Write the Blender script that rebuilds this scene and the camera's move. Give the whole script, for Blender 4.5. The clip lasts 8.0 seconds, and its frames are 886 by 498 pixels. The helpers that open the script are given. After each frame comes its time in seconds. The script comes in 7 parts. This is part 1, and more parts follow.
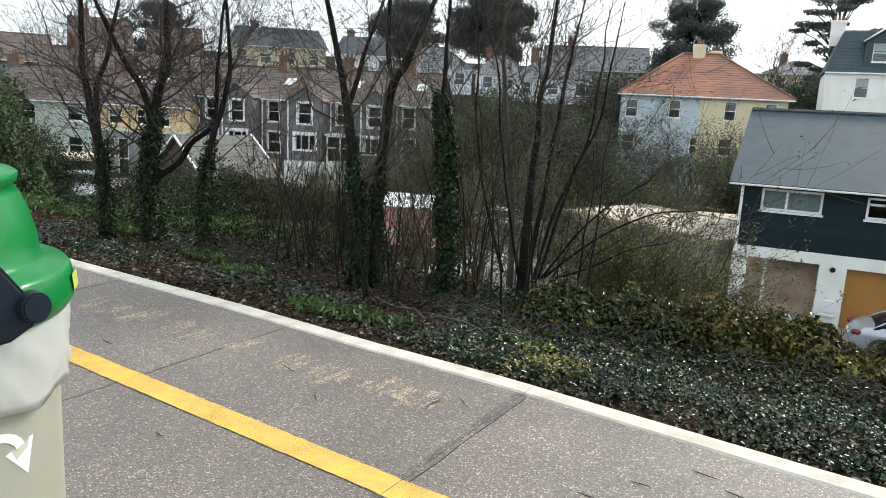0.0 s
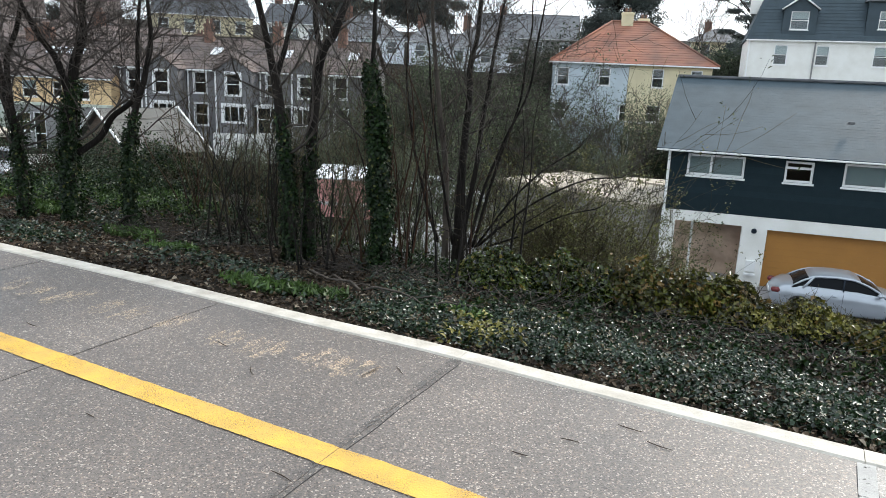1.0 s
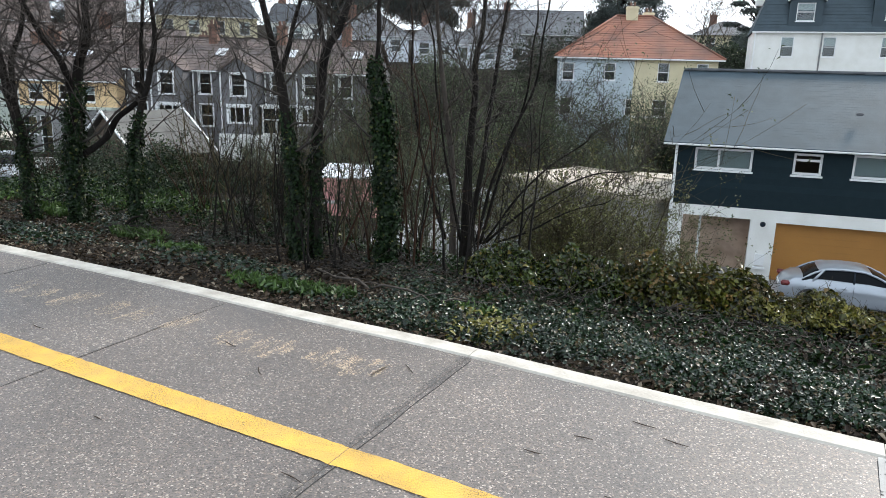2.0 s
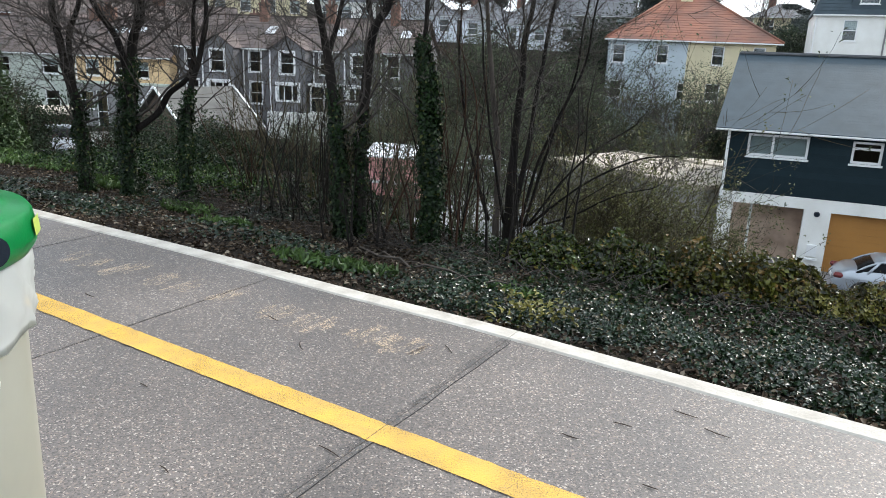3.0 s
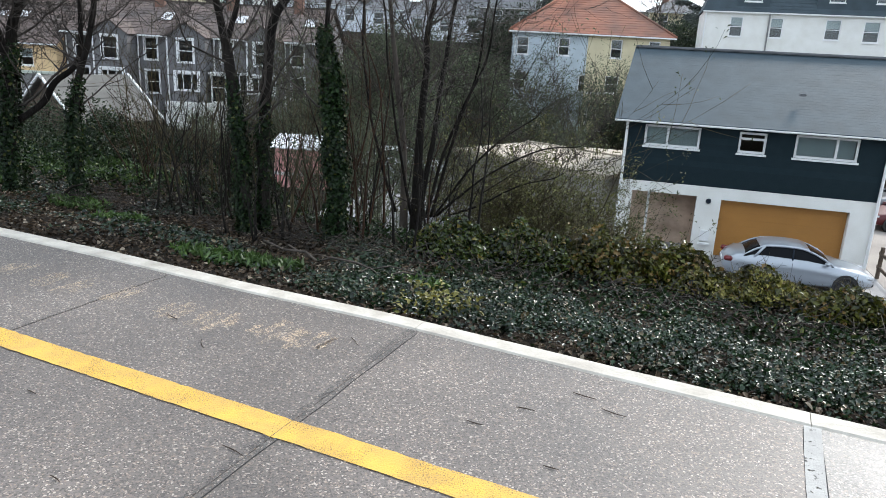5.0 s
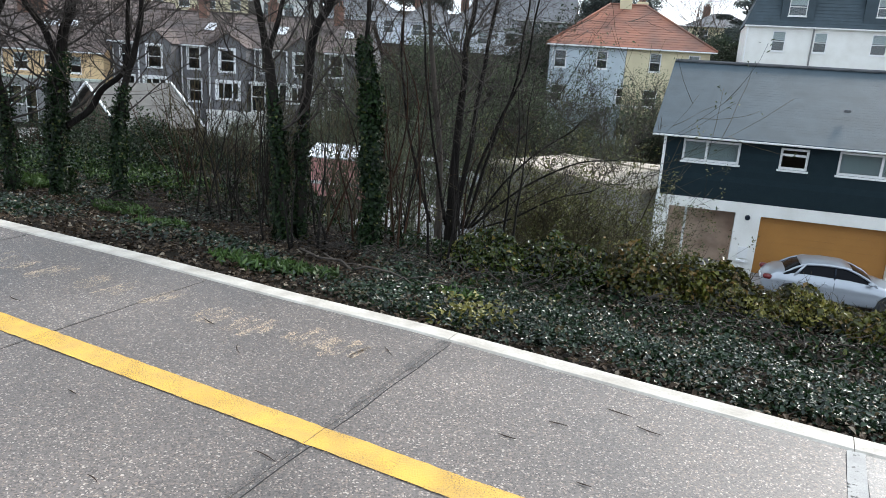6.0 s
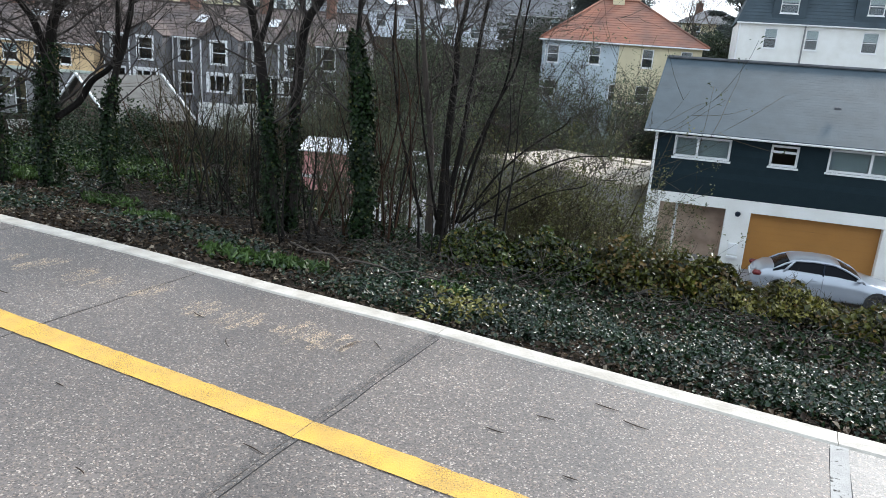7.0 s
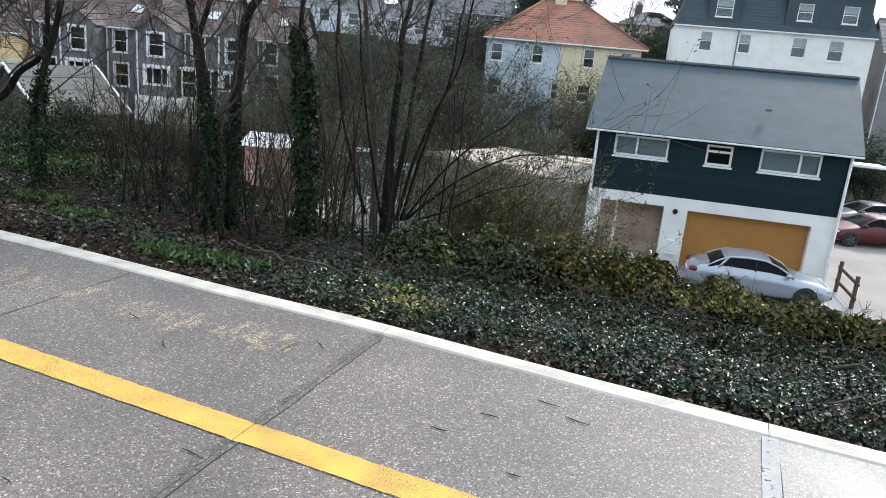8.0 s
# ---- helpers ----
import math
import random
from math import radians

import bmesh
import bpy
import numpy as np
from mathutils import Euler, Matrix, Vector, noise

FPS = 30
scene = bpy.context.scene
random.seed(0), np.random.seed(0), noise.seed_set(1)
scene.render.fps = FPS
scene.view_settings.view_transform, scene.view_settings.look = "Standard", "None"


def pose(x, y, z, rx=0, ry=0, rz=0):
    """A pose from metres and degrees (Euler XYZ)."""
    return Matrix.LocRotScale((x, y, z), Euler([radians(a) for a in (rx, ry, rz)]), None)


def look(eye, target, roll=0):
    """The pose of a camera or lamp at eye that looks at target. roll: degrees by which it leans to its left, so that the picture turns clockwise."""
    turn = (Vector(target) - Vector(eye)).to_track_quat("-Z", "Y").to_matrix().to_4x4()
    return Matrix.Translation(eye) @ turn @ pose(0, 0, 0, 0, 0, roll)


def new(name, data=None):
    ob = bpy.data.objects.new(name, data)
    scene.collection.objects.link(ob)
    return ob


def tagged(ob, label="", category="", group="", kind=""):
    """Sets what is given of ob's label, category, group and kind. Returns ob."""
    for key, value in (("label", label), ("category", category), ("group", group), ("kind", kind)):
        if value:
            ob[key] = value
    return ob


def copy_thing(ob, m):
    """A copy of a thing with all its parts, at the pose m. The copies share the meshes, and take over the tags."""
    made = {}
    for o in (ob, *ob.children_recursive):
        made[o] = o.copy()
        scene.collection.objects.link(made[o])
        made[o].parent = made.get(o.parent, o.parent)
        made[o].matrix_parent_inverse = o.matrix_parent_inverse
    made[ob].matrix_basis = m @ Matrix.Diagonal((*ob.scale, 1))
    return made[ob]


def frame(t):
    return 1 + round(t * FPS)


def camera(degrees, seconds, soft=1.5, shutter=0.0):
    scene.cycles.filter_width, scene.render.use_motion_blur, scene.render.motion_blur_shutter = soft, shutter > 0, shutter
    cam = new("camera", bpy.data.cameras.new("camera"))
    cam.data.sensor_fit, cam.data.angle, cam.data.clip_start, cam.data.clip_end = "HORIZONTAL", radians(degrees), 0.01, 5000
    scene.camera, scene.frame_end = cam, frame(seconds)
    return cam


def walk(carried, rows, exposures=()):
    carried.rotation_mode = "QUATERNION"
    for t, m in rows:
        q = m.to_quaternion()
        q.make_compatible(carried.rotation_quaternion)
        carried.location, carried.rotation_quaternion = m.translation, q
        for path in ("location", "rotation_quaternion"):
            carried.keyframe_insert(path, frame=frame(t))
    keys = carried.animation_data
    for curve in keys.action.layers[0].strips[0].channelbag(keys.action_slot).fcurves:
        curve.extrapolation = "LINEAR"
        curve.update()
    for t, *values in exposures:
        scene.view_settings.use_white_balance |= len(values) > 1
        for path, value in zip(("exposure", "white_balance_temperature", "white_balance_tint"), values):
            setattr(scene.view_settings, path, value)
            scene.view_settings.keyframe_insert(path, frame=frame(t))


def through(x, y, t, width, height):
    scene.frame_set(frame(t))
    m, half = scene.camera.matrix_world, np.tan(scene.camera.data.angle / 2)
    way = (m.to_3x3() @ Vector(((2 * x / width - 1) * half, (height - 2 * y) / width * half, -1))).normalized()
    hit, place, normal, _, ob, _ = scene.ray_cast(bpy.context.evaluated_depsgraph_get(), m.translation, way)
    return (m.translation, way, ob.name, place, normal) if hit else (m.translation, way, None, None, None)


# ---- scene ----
cam = camera(63.0, 8.0, soft=0.9)
PATH = [
    (0, (-0.03, 0.114, 1.42), (-0.032, 2.074, 1.021), 2.8),
    (0.5, (-0.011, 0.07, 1.417), (0.062, 2.022, 0.987), 2.7),
    (1, (-0.004, 0.073, 1.428), (0.169, 2.009, 0.957), 2.4),
    (1.2, (-0.004, 0.073, 1.426), (0.188, 2.007, 0.953), 2.1),
    (2.3, (-0.009, 0.128, 1.405), (0.113, 2.065, 0.922), 1.4),
    (2.5, (-0.009, 0.128, 1.404), (0.07, 2.061, 0.895), 2.0),
    (3, (-0.004, 0.131, 1.399), (0.033, 2.059, 0.869), 2.2),
    (3.5, (-0.003, 0.131, 1.397), (0.094, 2.055, 0.86), 2.5),
    (4, (0.007, 0.12, 1.4), (0.18, 2.042, 0.876), 2.2),
    (4.5, (0.027, 0.115, 1.41), (0.282, 2.027, 0.883), 2.2),
    (4.7, (0.027, 0.115, 1.41), (0.313, 2.022, 0.878), 2.9),
    (5.8, (0.014, 0.121, 1.407), (0.258, 2.025, 0.846), 4.2),
    (6, (0.014, 0.121, 1.407), (0.206, 2.043, 0.888), 3.5),
    (6.5, (0.035, 0.111, 1.405), (0.214, 2.034, 0.885), 3.8),
    (7, (0.024, 0.112, 1.41), (0.239, 2.028, 0.878), 4.0),
    (7.5, (0.029, 0.1, 1.413), (0.321, 2.007, 0.885), 4.3),
    (8, (0.028, 0.12, 1.417), (0.394, 2.013, 0.888), 5.1),
]
walk(cam, [(t, look(eye, target, roll)) for t, eye, target, roll in PATH], [(0, 1.03, 6850, 8), (1, 1.02, 6580, 9), (3.5, 1.0, 6430, 10), (8, 1.0, 6260, 10)])
# Sky and sun: bright thin overcast, the veiled sun ahead to the right
SUN_AZ, SUN_EL = 48.0, 38.0
world = bpy.data.worlds.new("sky")
scene.world = world
world.use_nodes = True
wn = world.node_tree.nodes
sky = wn.new("ShaderNodeTexSky")
sky.sky_type = "NISHITA"
sky.sun_disc = False
sky.sun_elevation, sky.sun_rotation = radians(SUN_EL), radians(SUN_AZ)
sky.air_density, sky.dust_density, sky.ozone_density = 1.0, 1.6, 1.0
pale = wn.new("ShaderNodeHueSaturation")
pale.inputs["Saturation"].default_value = 0.55
world.node_tree.links.new(sky.outputs[0], pale.inputs["Color"])
cloud = wn.new("ShaderNodeMix")
cloud.data_type = "RGBA"
cloud.inputs["Factor"].default_value = 0.8
cloud.inputs["B"].default_value = (5.0, 5.7, 6.4, 1)
world.node_tree.links.new(pale.outputs[0], cloud.inputs["A"])
world.node_tree.links.new(cloud.outputs["Result"], wn["Background"].inputs["Color"])
wn["Background"].inputs["Strength"].default_value = 0.15
sun = new("sun", bpy.data.lights.new("sun", "SUN"))
sun.data.energy, sun.data.angle, sun.data.color = 1.7, radians(12), (1.0, 0.95, 0.88)
az, el = radians(SUN_AZ), radians(SUN_EL)
sun.matrix_world = look((0, 0, 30), (-math.sin(az) * math.cos(el), -math.cos(az) * math.cos(el), 30 - math.sin(el)))

rng = np.random.default_rng(7)
rnd = random.Random(11)


# ---------------------------------------------------------------- materials
def material(name, color, rough=0.8, second=None, scale=6.0, amount=0.5, bump=0.0, bump_scale=60.0, metal=0.0,
             random_value=0.0, island=0.0, spec=0.5, grain=0.12, stretch=(1, 1, 1), coat=0.0):
    """A principled surface with colour variation at two scales and fine relief."""
    m = bpy.data.materials.new(name)
    m.use_nodes = True
    n, l = m.node_tree.nodes, m.node_tree.links
    b = n["Principled BSDF"]
    b.inputs["Roughness"].default_value, b.inputs["Metallic"].default_value = rough, metal
    b.inputs["Specular IOR Level"].default_value = spec
    b.inputs["Coat Weight"].default_value = coat
    co = n.new("ShaderNodeTexCoord")
    mp = n.new("ShaderNodeMapping")
    mp.inputs["Scale"].default_value = stretch
    l.new(co.outputs["Object"], mp.inputs["Vector"])
    big, fine = n.new("ShaderNodeTexNoise"), n.new("ShaderNodeTexNoise")
    big.inputs["Scale"].default_value, big.inputs["Detail"].default_value = scale, 6
    fine.inputs["Scale"].default_value, fine.inputs["Detail"].default_value = bump_scale, 3
    l.new(mp.outputs[0], big.inputs["Vector"])
    l.new(mp.outputs[0], fine.inputs["Vector"])
    mix = n.new("ShaderNodeMix")
    mix.data_type = "RGBA"
    second = second or tuple(c * 0.6 for c in color)
    mix.inputs["A"].default_value, mix.inputs["B"].default_value = (*color, 1), (*second, 1)
    ramp = n.new("ShaderNodeMapRange")
    ramp.inputs["From Min"].default_value, ramp.inputs["From Max"].default_value = 0.35, 0.7
    ramp.inputs["To Max"].default_value = amount
    l.new(big.outputs["Fac"], ramp.inputs["Value"])
    l.new(ramp.outputs[0], mix.inputs["Factor"])
    hsv = n.new("ShaderNodeHueSaturation")
    l.new(mix.outputs["Result"], hsv.inputs["Color"])
    val = n.new("ShaderNodeMath")
    val.operation = "MULTIPLY_ADD"
    val.inputs[1].default_value, val.inputs[2].default_value = 2 * grain, 1 - grain
    l.new(fine.outputs["Fac"], val.inputs[0])
    last = val
    for kind, size in (("ShaderNodeObjectInfo", random_value), ("ShaderNodeNewGeometry", island)):
        if size:
            src = n.new(kind)
            out = src.outputs["Random"] if kind == "ShaderNodeObjectInfo" else src.outputs["Random Per Island"]
            add = n.new("ShaderNodeMath")
            add.operation = "MULTIPLY_ADD"
            add.inputs[1].default_value = size
            l.new(out, add.inputs[0])
            off = n.new("ShaderNodeMath")
            off.operation = "SUBTRACT"
            off.inputs[1].default_value = size / 2
            l.new(last.outputs[0], off.inputs[0])
            l.new(off.outputs[0], add.inputs[2])
            last = add
    l.new(last.outputs[0], hsv.inputs["Value"])
    l.new(hsv.outputs[0], b.inputs["Base Color"])
    if bump:
        bp = n.new("ShaderNodeBump")
        bp.inputs["Strength"].default_value, bp.inputs["Distance"].default_value = bump, 0.02
        l.new(fine.outputs["Fac"], bp.inputs["Height"])
        l.new(bp.outputs[0], b.inputs["Normal"])
    return m


def leaf_material(name, dark, light, rough=0.4, dry=None, dry_share=0.0, spec=0.5, vary=0.0):
    """Leaves whose colour differs from leaf to leaf, with some light through them."""
    m = bpy.data.materials.new(name)
    m.use_nodes = True
    n, l = m.node_tree.nodes, m.node_tree.links
    b = n["Principled BSDF"]
    b.inputs["Roughness"].default_value = rough
    b.inputs["Specular IOR Level"].default_value = spec
    geo = n.new("ShaderNodeNewGeometry")
    ramp = n.new("ShaderNodeValToRGB")
    e = ramp.color_ramp.elements
    e[0].color, e[1].color = (*dark, 1), (*light, 1)
    if dry:
        e[1].position = 1 - dry_share
        e.new(min(0.999, 1 - dry_share + 0.02)).color = (*dry, 1)
    l.new(geo.outputs["Random Per Island"], ramp.inputs["Fac"])
    big = n.new("ShaderNodeTexNoise")
    big.inputs["Scale"].default_value = 1.7
    co = n.new("ShaderNodeTexCoord")
    l.new(co.outputs["Object"], big.inputs["Vector"])
    hsv = n.new("ShaderNodeHueSaturation")
    mr = n.new("ShaderNodeMapRange")
    mr.inputs["From Min"].default_value, mr.inputs["From Max"].default_value = 0.3, 0.7
    mr.inputs["To Min"].default_value, mr.inputs["To Max"].default_value = 0.6, 1.35
    l.new(big.outputs["Fac"], mr.inputs["Value"])
    # whole plants differ from one another as well
    info = n.new("ShaderNodeObjectInfo")
    plant = n.new("ShaderNodeMapRange")
    plant.inputs["To Min"].default_value, plant.inputs["To Max"].default_value = 1 - vary, 1 + vary
    l.new(info.outputs["Random"], plant.inputs["Value"])
    both = n.new("ShaderNodeMath")
    both.operation = "MULTIPLY"
    l.new(mr.outputs[0], both.inputs[0])
    l.new(plant.outputs[0], both.inputs[1])
    l.new(both.outputs[0], hsv.inputs["Value"])
    l.new(ramp.outputs["Color"], hsv.inputs["Color"])
    l.new(hsv.outputs[0], b.inputs["Base Color"])
    tr = n.new("ShaderNodeBsdfTranslucent")
    l.new(hsv.outputs[0], tr.inputs["Color"])
    mx = n.new("ShaderNodeMixShader")
    mx.inputs[0].default_value = 0.18
    l.new(b.outputs[0], mx.inputs[1])
    l.new(tr.outputs[0], mx.inputs[2])
    l.new(mx.outputs[0], n["Material Output"].inputs["Surface"])
    return m


def worn_paint(name, color, second, keep, scale=70.0, patch=5.0):
    """Road paint with flakes missing: keep is the share that is left."""
    m = material(name, color, 0.75, second, scale=9, amount=0.7, bump=0.3, bump_scale=160)
    n, l = m.node_tree.nodes, m.node_tree.links
    co = n.new("ShaderNodeTexCoord")
    a, p = n.new("ShaderNodeTexNoise"), n.new("ShaderNodeTexNoise")
    a.inputs["Scale"].default_value, a.inputs["Detail"].default_value = scale, 4
    p.inputs["Scale"].default_value = patch
    l.new(co.outputs["Object"], a.inputs["Vector"])
    l.new(co.outputs["Object"], p.inputs["Vector"])
    add = n.new("ShaderNodeMath")
    add.operation = "MULTIPLY_ADD"
    add.inputs[1].default_value = 0.35
    l.new(p.outputs["Fac"], add.inputs[0])
    l.new(a.outputs["Fac"], add.inputs[2])
    cut = n.new("ShaderNodeMapRange")
    mid = 0.675 + (0.5 - keep) * 0.42
    cut.inputs["From Min"].default_value, cut.inputs["From Max"].default_value = mid - 0.04, mid + 0.04
    l.new(add.outputs[0], cut.inputs["Value"])
    l.new(cut.outputs[0], n["Principled BSDF"].inputs["Alpha"])
    return m


def asphalt_material(name, base, chips):
    """Damp worn asphalt: grey binder with pale and brown stone chips and broad stains."""
    m = bpy.data.materials.new(name)
    m.use_nodes = True
    n, l = m.node_tree.nodes, m.node_tree.links
    b = n["Principled BSDF"]
    co = n.new("ShaderNodeTexCoord")
    vor = n.new("ShaderNodeTexVoronoi")
    vor.inputs["Scale"].default_value = 165
    l.new(co.outputs["Object"], vor.inputs["Vector"])
    hue = n.new("ShaderNodeSeparateColor")
    l.new(vor.outputs["Color"], hue.inputs[0])
    ramp = n.new("ShaderNodeValToRGB")
    e = ramp.color_ramp.elements
    e[0].color, e[1].color = (*[c * 0.5 for c in base], 1), (*chips, 1)
    e[1].position = 1.0
    e.new(0.35).color = (*[c * 0.95 for c in base], 1)
    e.new(0.78).color = (*[c * 1.15 for c in base], 1)
    e.new(0.90).color = (base[0] * 1.7, base[1] * 1.5, base[2] * 1.3, 1)
    l.new(hue.outputs[0], ramp.inputs["Fac"])
    big = n.new("ShaderNodeTexNoise")
    big.inputs["Scale"].default_value, big.inputs["Detail"].default_value = 1.3, 7
    l.new(co.outputs["Object"], big.inputs["Vector"])
    hsv = n.new("ShaderNodeHueSaturation")
    mr = n.new("ShaderNodeMapRange")
    mr.inputs["From Min"].default_value, mr.inputs["From Max"].default_value = 0.3, 0.7
    mr.inputs["To Min"].default_value, mr.inputs["To Max"].default_value = 0.72, 1.26
    l.new(big.outputs["Fac"], mr.inputs["Value"])
    l.new(mr.outputs[0], hsv.inputs["Value"])
    l.new(ramp.outputs["Color"], hsv.inputs["Color"])
    l.new(hsv.outputs[0], b.inputs["Base Color"])
    wet = n.new("ShaderNodeMapRange")
    wet.inputs["From Min"].default_value, wet.inputs["From Max"].default_value = 0.35, 0.65
    wet.inputs["To Min"].default_value, wet.inputs["To Max"].default_value = 0.42, 0.62
    l.new(big.outputs["Fac"], wet.inputs["Value"])
    l.new(wet.outputs[0], b.inputs["Roughness"])
    bp = n.new("ShaderNodeBump")
    bp.inputs["Strength"].default_value, bp.inputs["Distance"].default_value = 0.9, 0.006
    l.new(hue.outputs[1], bp.inputs["Height"])
    l.new(bp.outputs[0], b.inputs["Normal"])
    return m


def glass_material(name, tint=(0.75, 0.8, 0.82)):
    """Window glass: clear through, with a mirror sheen."""
    m = bpy.data.materials.new(name)
    m.use_nodes = True
    n, l = m.node_tree.nodes, m.node_tree.links
    tr, gl, fr, mx = (n.new(k) for k in ("ShaderNodeBsdfTransparent", "ShaderNodeBsdfGlossy", "ShaderNodeFresnel", "ShaderNodeMixShader"))
    tr.inputs[0].default_value = (*tint, 1)
    gl.inputs["Roughness"].default_value = 0.03
    fr.inputs["IOR"].default_value = 1.7
    l.new(fr.outputs[0], mx.inputs[0])
    l.new(tr.outputs[0], mx.inputs[1])
    l.new(gl.outputs[0], mx.inputs[2])
    l.new(mx.outputs[0], n["Material Output"].inputs["Surface"])
    return m


